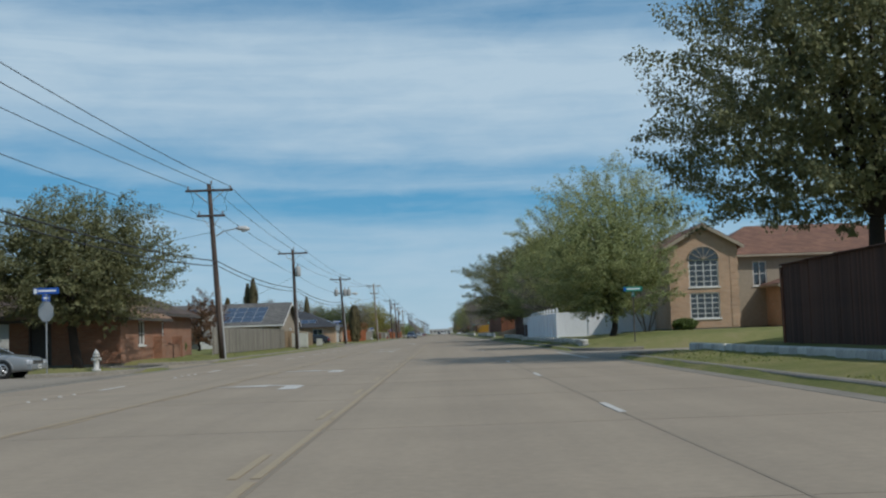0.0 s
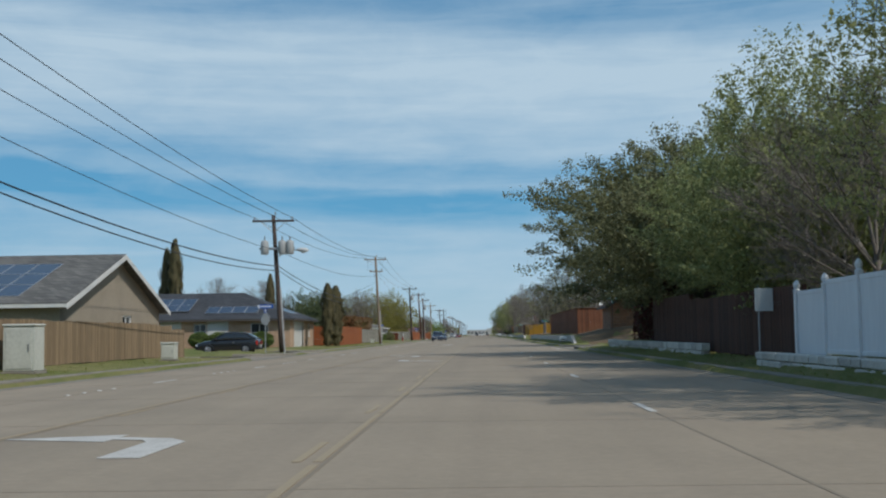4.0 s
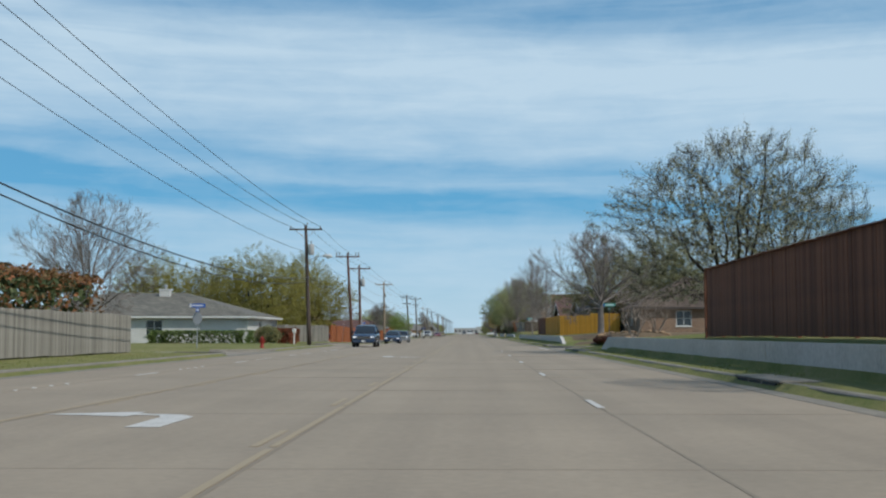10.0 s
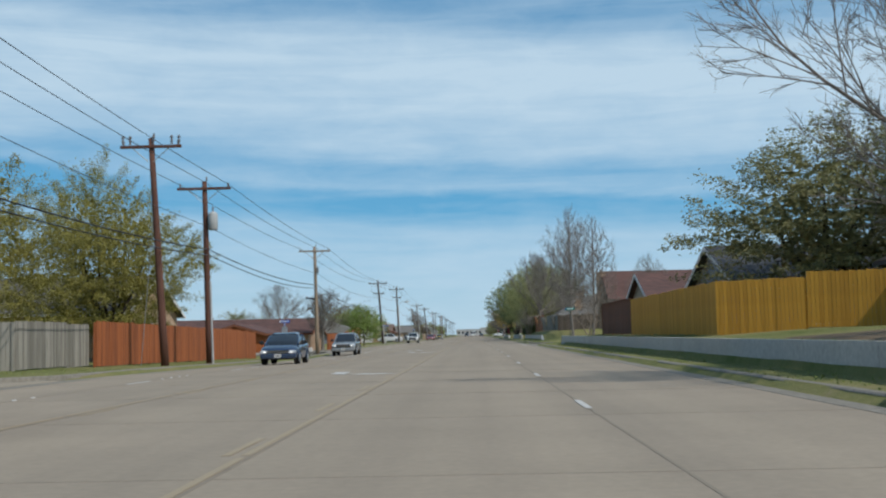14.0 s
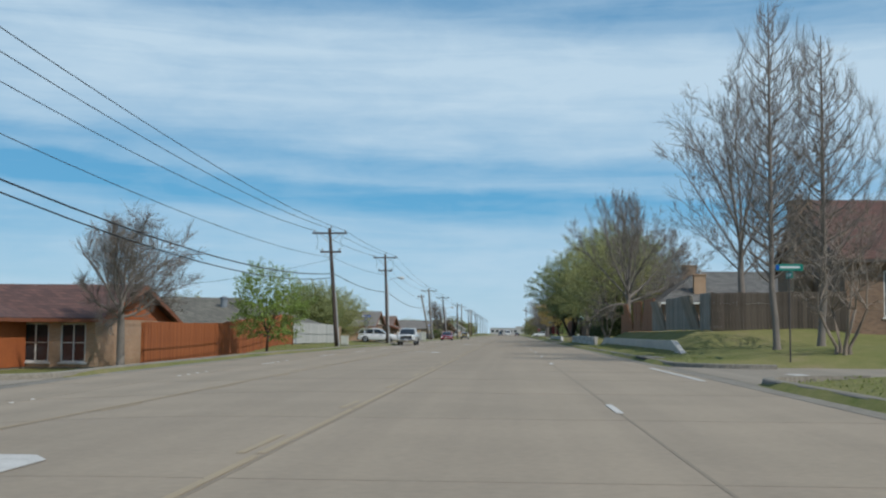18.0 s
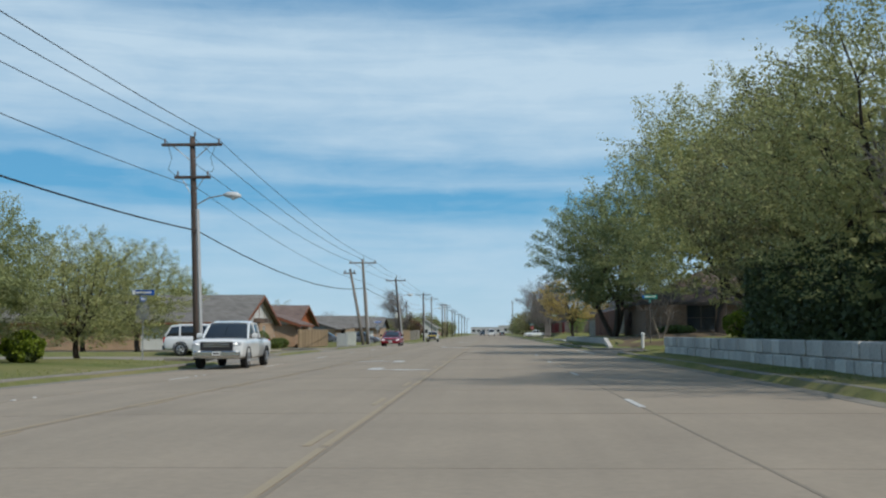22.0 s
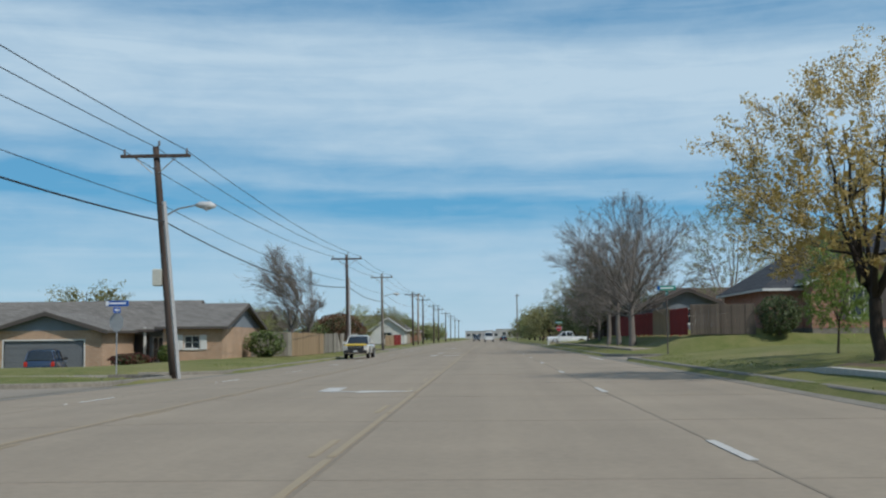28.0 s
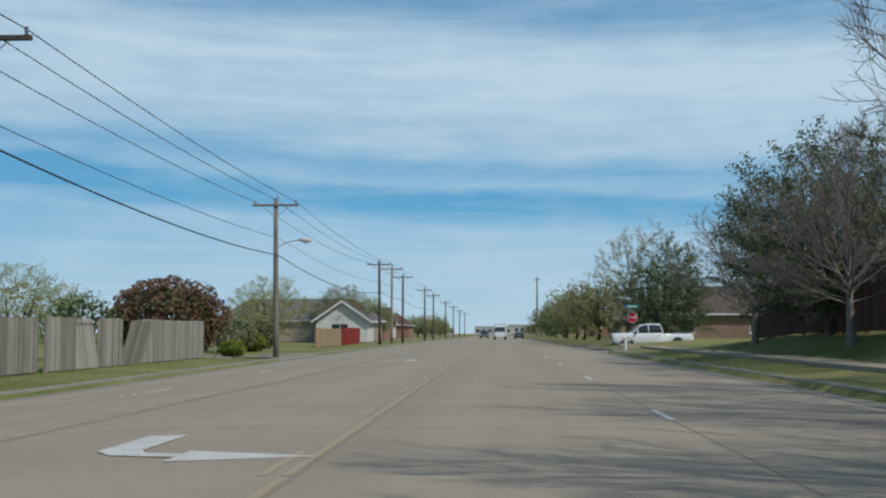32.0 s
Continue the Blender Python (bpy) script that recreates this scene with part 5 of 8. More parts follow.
    v[:, 0] += lean * radius * np.maximum(0, v[:, 2] / height) ** 1.6
    g.v = v.tolist()
    trunk = g.mesh("trunk", M[bark], True)
    if not leaf:
        return trunk, None
    rim = np.nonzero(depth > .58)[0]
    i = np.repeat(rim, leaves)
    n = len(i)
    size = (shoot * nr.uniform(.7, 1.3, spots))[i][:, None]
    a = nr.uniform(-1.0, .75, n)[:, None]
    ahead = unit(way * .7 + outward * .7)[i]
    place = places[i] + ahead * a * size + nr.normal(0, 1, (n, 3)) * np.array((1, 1, .62)) * size * (.25 - .15 * np.maximum(a, 0))
    faces = [leaf_faces(nr, place, outward[i], leaf_size)]
    i = np.repeat(np.nonzero(depth < .66)[0], inner)          # leafy mass inside the crown
    if len(i):
        place = places[i] + (heart - places[i]) * .08 + nr.normal(0, .42, (len(i), 3)) * shoot
        faces.append(leaf_faces(nr, place, outward[i], leaf_size * 2.7))
    f = np.concatenate(faces)
    f[..., 0] += lean * radius * np.maximum(0, f[..., 2] / height) ** 1.6
    return trunk, face_mesh("crown", f, M[leaf])


def bare_meshes(seed, height, radius, trunk_h, bark, thick=.2, limbs=13, level=70, base=1.8, subs=10, shoots=7, twigs=5, stems=1, wind=0.0, twig_w=.0065, crook=.05, droop=.0):
    """A leafless tree: limbs that fan out from a short trunk to the rim of the crown, each forked three times more."""
    rng = random.Random(seed)
    wood, spray = Geo(), Geo()
    mid = Vector((wind * radius * .5, 0, base + (height - base) * .46))
    axes = Vector((radius, radius, (height - base) * .55))

    def rim(p, d):
        """Way from p along d to the rim of the crown."""
        q = Vector([(p[k] - mid[k]) / axes[k] for k in range(3)])
        e = Vector([d[k] / axes[k] for k in range(3)])
        a, b, c = e.dot(e), q.dot(e), q.dot(q) - 1
        root = b * b - a * c
        return max(0.0, (math.sqrt(root) - b) / a) if root > 0 else 0.0

    def shake(k):
        return Vector((rng.gauss(0, k), rng.gauss(0, k), rng.gauss(0, k)))

    def bough(g, p, d, length, r0, r1, sides, parts, bend):
        pts = [p.copy()]
        for k in range(parts):
            d = (d + shake(crook) + Vector((wind * .45, 0, bend)) * (1 / parts)).normalized()
            p = p + d * (length / parts)
            pts.append(p)
        g.tube(pts, [r0 + (r1 - r0) * k / parts for k in range(parts + 1)], sides, False)
        return pts

    def along(pts, f):
        k = min(int(f * (len(pts) - 1)), len(pts) - 2)
        u = f * (len(pts) - 1) - k
        return pts[k].lerp(pts[k + 1], u), (pts[k + 1] - pts[k]).normalized()

    def fork(d, angle, turn):
        side = d.orthogonal().normalized()
        side = side * math.cos(turn) + d.cross(side) * math.sin(turn)
        return (d * math.cos(angle) + side * math.sin(angle)).normalized()

    for s in range(stems):
        a0 = s * 2.3 + seed
        away = Vector((math.cos(a0), math.sin(a0), 0)) * (.02 if stems == 1 else .3)
        foot = away * .5 + Vector((0, 0, -.15))
        r = thick if stems == 1 else thick * .75
        top = Vector((away.x * (1 + trunk_h), away.y * (1 + trunk_h), trunk_h))
        wood.tube([foot, foot + Vector((0, 0, .3)), foot.lerp(top, .55) + shake(.03), top], [r * 1.4, r * 1.06, r * .95, r * .85], 9, False)
        crown = top + Vector((away.x, away.y, .22 * (height - trunk_h)))
        wood.tube([top, crown], [r * .85, r * .45], 7, False)
        n = limbs if stems == 1 else limbs // stems + 1
        for i in range(n):
            f = (i + rng.uniform(.1, .9)) / n
            start = top.lerp(crown, f)
            lean = math.radians(level * (1 - f) ** .8 + rng.uniform(-6, 6))
            turn = i * 2.4 + a0 + rng.uniform(-.3, .3)
            d = Vector((math.sin(lean) * math.cos(turn), math.sin(lean) * math.sin(turn), math.cos(lean)))
            reach = rim(start, d) * rng.uniform(.84, 1.0)
            thicker = r * rng.uniform(.25, .36)
            limb = bough(wood, start, d, reach, thicker, .012, 6, 6, .28 * math.sin(lean) - droop)
            for j in range(subs):
                fj = .2 + .78 * (j + rng.uniform(.1, .9)) / subs
                p, dj = along(limb, fj)
                dj = fork(dj, math.radians(rng.uniform(24, 48)), rng.uniform(0, 6.28)) + Vector((0, 0, .16))
                dj.normalize()
                ln = min(reach * .5 * (1.2 - .65 * fj) * rng.uniform(.7, 1.2), rim(p, dj) * 1.02 + .3)
                rj = max(.011, thicker * .5 * (1 - .75 * fj))
                sub_limb = bough(wood, p, dj, ln, rj, .007, 4, 3, .12 - droop)
                for k in range(shoots):
                    p, dk = along(sub_limb, .15 + .83 * (k + rng.random()) / shoots)
                    dk = fork(dk, math.radians(rng.uniform(20, 50)), rng.uniform(0, 6.28))
                    lk = min(max(.35, ln * .42 * rng.uniform(.6, 1.2)), rim(p, dk) + .35)
                    shoot = bough(spray, p, dk, lk, .009, .005, 3, 2, .1 - droop)
                    for m in range(twigs):
                        p, dm = along(shoot, rng.uniform(.1, .99))
                        dm = fork(dm, math.radians(rng.uniform(10, 48)), rng.uniform(0, 6.28)) + Vector((wind * .15, 0, .08))
                        lm = rng.uniform(.22, .55)
                        w = dm.orthogonal().normalized()
                        w = (w * math.cos(m) + dm.cross(w) * math.sin(m)) * twig_w
                        b = p + dm * lm * .5 + shake(.02)
                        c = b + (dm + shake(.2)) * lm * .5
                        e = b + (dm + shake(.5)) * lm * .4
                        spray.add((p - w, p + w, b + w * .8, b - w * .8, c, e), ((0, 1, 2, 3), (3, 2, 4), (3, 2, 5)))
    return wood.mesh("trunk", M[bark], True), spray.mesh("crown", M[bark])


def shrub_mesh(seed, w, d, h, leaf, n=2600, size=.11, box=False):
    """Leaves in an uneven shell over a leafy core."""
    rng = random.Random(seed)
    c = Geo()
    for i in range(n):
        if box:
            f = rng.choice((0, 0, 1, 1, 2, 3, 3))
            p = [rng.uniform(-1, 1), rng.uniform(-1, 1), rng.uniform(0, 1)]
            if f == 0:
                p[0] = -1
            elif f == 1:
                p[1] = -1
            elif f == 2:
                p[0] = 1
            else:
                p[2] = 1
            k = 1 + .10 * noise.noise((p[0] * 3 * w, p[1] * .8 * d, p[2] * 3 + seed)) + rng.gauss(0, .025)
            o = Vector((p[0] * w / 2 * k, p[1] * d / 2 * (1 + .3 / d * rng.gauss(0, 1)), p[2] * h * k))
        else:
            v = Vector((rng.gauss(0, 1), rng.gauss(0, 1), rng.gauss(0, 1))).normalized()
            k = (1 + .22 * noise.noise(v * 2.2 + Vector((seed, 0, 0)))) * (1 - abs(rng.gauss(0, .10)))
            o = Vector((v.x * w / 2 * k, v.y * d / 2 * k, h * .5 + v.z * h * .5 * k))
            if o.z < .03:
                o.z = .03 + rng.random() * .1
        u = Vector((rng.gauss(0, 1), rng.gauss(0, 1), rng.gauss(0, 1))).normalized()
        t = u.cross(Vector((rng.gauss(0, 1), rng.gauss(0, 1), rng.gauss(0, 1)))).normalized()
        s = size * rng.uniform(.7, 1.4)
        c.add([o - u * s * .5, o + t * s * .35, o + u * s * .5, o - t * s * .35], [(0, 1, 2, 3)])
    return c.mesh("foliage", M[leaf])


def stems_mesh(seed, w, h, mat="bark"):
    rng = random.Random(seed)
    g = Geo()
    for i in range(7):
        a = rng.uniform(0, 6.28)
        g.tube([(rng.uniform(-.1, .1), rng.uniform(-.1, .1), -.05), (math.cos(a) * w * .2, math.sin(a) * w * .2, h * .45), (math.cos(a) * w * .34, math.sin(a) * w * .34, h * .8)], [.04, .03, .012], 5)
    return g.mesh("woody_base", M[mat])


KINDS = {
    "oak_dark": dict(seed=1, height=14.2, radius=7.6, trunk_h=2.6, leaf="leaf_oak", bark="bark_dark", spots=620, leaves=200, leaf_size=0.1, shoot=0.95, inner=44, thick=.32, base=2.6, peak=.40, skirt=.62, limbs=8, rough=0.5),
    "oak_low": dict(seed=61, height=10.2, radius=8.6, trunk_h=2.0, leaf="leaf_oak", bark="bark_dark", spots=680, leaves=210, leaf_size=0.095, shoot=0.95, inner=44, thick=.34, base=1.7, peak=.42, skirt=.72, limbs=9, rough=0.45),
    "oak_dark_b": dict(seed=21, height=11.4, radius=5.4, trunk_h=2.3, leaf="leaf_greygreen", bark="bark", spots=480, leaves=190, leaf_size=0.08, shoot=0.85, inner=44, thick=.27, stems=3, base=2.4, peak=.45, skirt=.5, limbs=9),
    "oak_olive": dict(seed=2, height=9, radius=4.6, trunk_h=1.6, leaf="leaf_olive", bark="bark_dark", spots=360, leaves=130, leaf_size=0.082, shoot=0.8, inner=36, thick=.22, base=1.2, peak=.42, skirt=.5),
    "fresh": dict(seed=3, height=8.6, radius=4.3, trunk_h=1.2, leaf="leaf_fresh", bark="bark_dark", spots=380, leaves=150, leaf_size=0.08, shoot=0.72, inner=48, thick=.2, base=1.3, peak=.42, skirt=.45),
    "lime": dict(seed=4, height=10, radius=4.6, trunk_h=1.5, leaf="leaf_lime", bark="bark_dark", spots=400, leaves=92, leaf_size=0.075, shoot=0.7, inner=16, thick=.2, peak=.5, skirt=.4, twigs=3, twig_len=.6, limbs=8),
    "lime_big": dict(seed=64, height=12.4, radius=6.7, trunk_h=2.2, leaf="leaf_lime", bark="bark_dark", spots=640, leaves=130, leaf_size=.078, shoot=.8, inner=16, thick=.28, base=2.6, peak=.45, skirt=.55, rough=.45, twigs=3, twig_len=.6, limbs=9),
    "pale": dict(seed=5, height=10, radius=4.5, trunk_h=1.8, leaf="leaf_pale", bark="bark_pale", spots=300, leaves=46, leaf_size=.085, shoot=.6, inner=0, twigs=6, thick=.17, peak=.55, twig_len=.7),
    "gold": dict(seed=6, height=8.2, radius=4.5, trunk_h=1.6, leaf="leaf_gold", bark="bark_dark", spots=420, leaves=130, leaf_size=0.062, shoot=.55, inner=6, twigs=5, thick=.2, peak=.36, skirt=.55, base=2.2, twig_len=.55, limbs=8),
    "bare": dict(seed=7, height=10, radius=4.6, trunk_h=1.9, bark="twig", thick=.2, limbs=18, level=80, base=1.7, subs=12, shoots=7, twigs=6),
    "bare_b": dict(seed=8, height=12, radius=3.4, trunk_h=2.4, bark="twig", thick=.17, limbs=11, level=50, base=2.6, subs=10, shoots=7),
    "bare_oak": dict(seed=9, height=11, radius=6.4, trunk_h=2.1, leaf="leaf_pale", bark="bark_dark", spots=620, leaves=24, leaf_size=0.07, shoot=.6, inner=0, twigs=14, thick=.27, base=2.3, peak=.42, skirt=.5, limbs=8, twig_len=0.8, twig_w=0.007, fine=0.8),
    "oak_sparse": dict(seed=49, height=11.5, radius=7.0, trunk_h=2.0, leaf="leaf_grey_oak", bark="bark_dark", spots=560, leaves=84, leaf_size=0.07, shoot=0.8, inner=9, twigs=15, thick=.28, base=2.0, peak=.45, skirt=.5, limbs=8, twig_len=0.8),
    "wind": dict(seed=19, height=8, radius=4.2, trunk_h=1.4, bark="twig", thick=.26, limbs=17, level=92, base=1.5, subs=12, shoots=9, twigs=6, stems=2, wind=-.8, crook=.12),
    "bald": dict(seed=18, height=11, radius=3.6, trunk_h=2.0, leaf="twig_bud", bark="twig", spots=420, leaves=2, leaf_size=.05, shoot=.4, inner=0, twigs=13, thick=.19, base=2.4, peak=.22, skirt=.75, rough=.15, twig_len=0.8, leader=True, twig_w=0.0065, fine=0.7),
    "oak_tall": dict(seed=31, height=13.4, radius=7.8, trunk_h=3.4, leaf="leaf_olive", bark="bark_dark", spots=620, leaves=190, leaf_size=0.085, shoot=1.0, inner=44, thick=.30, base=3.2, peak=.38, skirt=.6, limbs=8, rough=0.45),
    "bare_wide": dict(seed=91, height=8.2, radius=6.0, trunk_h=2.0, bark="twig", thick=.27, limbs=16, level=84, base=2.0, subs=12, shoots=8, twigs=6, crook=.1),
    "oak_mid": dict(seed=41, height=9, radius=4.8, trunk_h=2.2, leaf="leaf_oak", bark="bark_dark", spots=420, leaves=150, leaf_size=0.085, shoot=0.8, inner=44, thick=.24, base=2.5, peak=.40, skirt=.6, limbs=7, rough=0.45),
    "gnarled": dict(seed=77, height=6.4, radius=3.2, trunk_h=2.1, bark="twig", thick=.2, limbs=15, level=88, base=2.3, subs=10, shoots=7, twigs=6, wind=-.3, crook=.16),
    "oak_high": dict(seed=43, height=13, radius=5.8, trunk_h=3.6, leaf="leaf_greygreen", bark="bark_dark", spots=460, leaves=180, leaf_size=.085, shoot=.85, inner=44, thick=.27, base=4.9, peak=.42, skirt=.6, rough=.45, limbs=8),
    "bronze": dict(seed=13, height=4.6, radius=2.2, trunk_h=.6, leaf="leaf_bronze", bark="bark_dark", spots=150, leaves=110, leaf_size=.07, shoot=.5, inner=24, thick=.12, base=.5, peak=.42, skirt=.6, rough=.5),
    "bare_open": dict(seed=57, height=8.4, radius=4.2, trunk_h=2.0, bark="twig", thick=.17, limbs=13, level=76, base=1.8, subs=10, shoots=7, twigs=6, crook=.07),
    "crepe": dict(seed=10, height=5.5, radius=2.4, trunk_h=1.5, leaf=None, bark="bark_pale", spots=120, twigs=8, thick=.09, stems=5, limbs=10, peak=.7, twig_len=.45),
    "sapling": dict(seed=11, height=4.8, radius=2.2, trunk_h=1.1, leaf="leaf_young", bark="bark", spots=220, leaves=80, leaf_size=0.06, shoot=.42, inner=9, thick=.07, peak=.45, skirt=.5),
    "evergreen": dict(seed=12, height=6.6, radius=3.6, trunk_h=.9, leaf="leaf_dark", bark="bark_dark", spots=280, leaves=115, leaf_size=0.075, shoot=0.6, inner=24, thick=.18, base=.6, peak=.40, skirt=.6),
}
for key in ("oak_olive", "fresh", "lime", "pale", "bare_oak", "evergreen", "gold"):
    more = dict(KINDS[key])
    more.update(seed=more["seed"] + 40, spots=64, fine=1.5, shoot=more["shoot"] * 1.7, leaf_size=more["leaf_size"] * 2.0, leaves=max(8, more["leaves"] * 2 // 3), twigs=min(more["twigs"] if "twigs" in more else 0, 6), twig_len=1.3, twig_w=.016)
    KINDS[key + "_plain"] = more
KINDS["oak_yellow"] = dict(KINDS["oak_tall"], seed=33, leaf="leaf_oak_yellow", trunk_h=2.2, base=2.0)
KINDS["bare_plain"] = dict(KINDS["bare"], seed=47, limbs=11, subs=7, shoots=4, twigs=4, twig_w=.016)
MADE = {}


def build_tree(kind, x, y, h, r, label, group="", z=None, turn=None):
    if kind not in MADE:
        MADE[kind] = (tree_meshes if "leaf" in KINDS[kind] else bare_meshes)(**KINDS[kind])
    k = KINDS[kind]
    rng = random.Random(int(x * 31 + y * 17))
    sx, sz = r / k["radius"], h / k["height"]
    ob = thing("tree", label, "tree", group)
    z = ground_z(x, y) if z is None else z
    ob.matrix_basis = Matrix.Translation((x, y, z)) @ Matrix.Rotation(rng.uniform(0, 6.28) if turn is None else turn, 4, "Z") @ Matrix.Diagonal((sx, sx, sz, 1))
    part("trunk", MADE[kind][0], None, ob)
    if MADE[kind][1]:
        part("crown", MADE[kind][1], None, ob)
    return ob


def build_shrub(name, x, y, w, d, h, leaf, label, box=False, n=2600, size=.11, z=None, stems=True, group=""):
    ob = thing(name, label, "hedge" if box else "shrub", group)
    z = ground_z(x, y) if z is None else z
    ob.matrix_basis = Matrix.Translation((x, y, z))
    part("foliage", shrub_mesh(int(x * 7 + y), w, d, h, leaf, n, size, box), None, ob)
    if stems:
        part("woody_base", stems_mesh(int(y), min(w, d), h), None, ob)
    # darker leaves in the core: the shrub's inner shade put into the leaf colour
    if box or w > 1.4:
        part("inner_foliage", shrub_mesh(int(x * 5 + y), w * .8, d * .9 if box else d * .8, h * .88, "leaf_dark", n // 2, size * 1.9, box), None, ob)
    return ob


def build_cypress(x, y, h, label, w=1.25):
    key = "cypress"
    if key not in MADE:
        rng = random.Random(5)
        c = Geo()
        for i in range(7500):
            t = rng.random() ** .8
            prof = (.55 + .45 * math.sin(min(1, t * 2.2 + .12) * math.pi * .5)) * (1 - max(0, t - .78) / .22 * .72)
            a = rng.uniform(0, 6.28)
            k = prof * (.55 + .45 * rng.random() ** .4) * (1 + .85 * noise.noise((math.cos(a) * 2.2, math.sin(a) * 2.2, t * 13))) * rng.choice((1, 1, 1, 1, 1.18))
            o = Vector((math.cos(a) * k * .5, math.sin(a) * k * .5, .03 + t * .97))
            u = Vector((rng.gauss(0, .35), rng.gauss(0, .35), 1)).normalized()
            v = Vector((-math.sin(a), math.cos(a), rng.uniform(-.3, .3))).normalized()
            s = rng.uniform(.02, .05)
            w2 = .045 * rng.uniform(.6, 1.3)
            c.add([o - Vector((u.x * s, u.y * s, u.z * s)), o + v * w2, o + Vector((u.x * s, u.y * s, u.z * s)), o - v * w2], [(0, 1, 2, 3)])
        MADE[key] = (Geo().tube([(0, 0, -.02), (0, 0, .5), (0, 0, .93)], [.06, .05, .01], 6).mesh("trunk", M["bark_dark"]), c.mesh("crown", M["leaf_cedar"]))
    ob = thing("cypress_tree", label, "tree", "columnar cypresses")
    ob.matrix_basis = Matrix.Translation((x, y, ground_z(x, y))) @ Matrix.Rotation(x * 3 + y, 4, "Z") @ Matrix.Diagonal((w, w, h, 1))
    part("trunk", MADE[key][0], None, ob)
    part("crown", MADE[key][1], None, ob)


# ---------------------------------------------------------------- vehicles
def loft(g, sections):
    n = len(sections[0])
    k = len(g.v)
    for s in sections:
        g.v.extend(s)
    for i in range(len(sections) - 1):
        for q in range(n):
            a, b = k + i * n + q, k + i * n + (q + 1) % n
            g.f.append((a, b, b + n, a + n))
    g.f.append(tuple(k + q for q in range(n - 1, -1, -1)))
    g.f.append(tuple(k + (len(sections) - 1) * n + q for q in range(n)))
    return g


def rounded(sections):
    """More and rounder sections: corners cut once, and two more between each pair."""
    rows = []
    for sec in sections:
        n = len(sec)
        ring = []
        for i in range(n):
            a, b = Vector(sec[i]), Vector(sec[(i + 1) % n])
            ring += [a * .78 + b * .22, a * .22 + b * .78]
        rows.append(ring)
    out = []
    for i in range(len(rows) - 1):
        p0, p1, p2, p3 = rows[max(i - 1, 0)], rows[i], rows[i + 1], rows[min(i + 2, len(rows) - 1)]
        tight = abs(p2[0].y - p1[0].y) < .15
        for t in ((0,) if tight else (0, 1 / 3, 2 / 3)):
            out.append([b * (1 - t) + c * t + ((c - a) * (1 - t) - (d - b) * t) * t * (1 - t) * .22 for a, b, c, d in zip(p0, p1, p2, p3)])
            for q, b, c in zip(out[-1], p1, p2):
                q.y = b.y * (1 - t) + c.y * t
    out.append(rows[-1])
    return [[tuple(q) for q in ring] for ring in out]


def body_section(y, hw, z0, z1, crown=.03):
    right = [(hw * .86, z0), (hw * .97, z0 + .07), (hw, z0 + (z1 - z0) * .45), (hw * .985, z0 + (z1 - z0) * .8), (hw * .93, z1 - .02), (hw * .6, z1 + crown)]
    return [(x, y, z) for x, z in right] + [(-x, y, z) for x, z in reversed(right)]


def cabin_section(y, hb, ht, z0, z1):
    right = [(hb, z0), (hb * .5 + ht * .5 + .015, (z0 + z1) / 2), (ht, z1 - .06), (ht * .86, z1)]
    return [(x, y, z) for x, z in right] + [(-x, y, z) for x, z in reversed(right)]


def wheel(parent, x, y, r, w=.22):
    m = Matrix.Translation((x, y, r)) @ Matrix.Rotation(math.pi / 2, 4, "Y")
    g = Geo().lathe([(r * .62, -w / 2), (r * .94, -w / 2), (r, -w * .36), (r, w * .36), (r * .94, w / 2), (r * .62, w / 2)], sides=20)
    g.v = [tuple(m @ Vector(v)) for v in g.v]
    wh = part("wheel", g, M["tyre"], parent, "black rubber tyre")
    s = 1 if x > 0 else -1
    q = Geo().lathe([(r * .60, -.01), (r * .64, .012), (r * .5, .02), (r * .46, -.02), (r * .16, .0), (r * .12, .03), (.01, .03)], sides=20)
    q.v = [tuple(Matrix.Translation((x + s * w * .5, y, r)) @ Matrix.Rotation(s * math.pi / 2, 4, "Y") @ Vector(v)) for v in q.v]
    part("rim", q, M["rim"], wh)
    sp = Geo()
    for k in range(5):
        a = k * 1.2566
        sp.tube([(x + s * (w * .5 + .015), y + math.cos(a) * r * .1, r + math.sin(a) * r * .1), (x + s * (w * .5 + .01), y + math.cos(a) * r * .58, r + math.sin(a) * r * .58)], .03, 4)
    part("spoke", sp, M["rim"], wh)


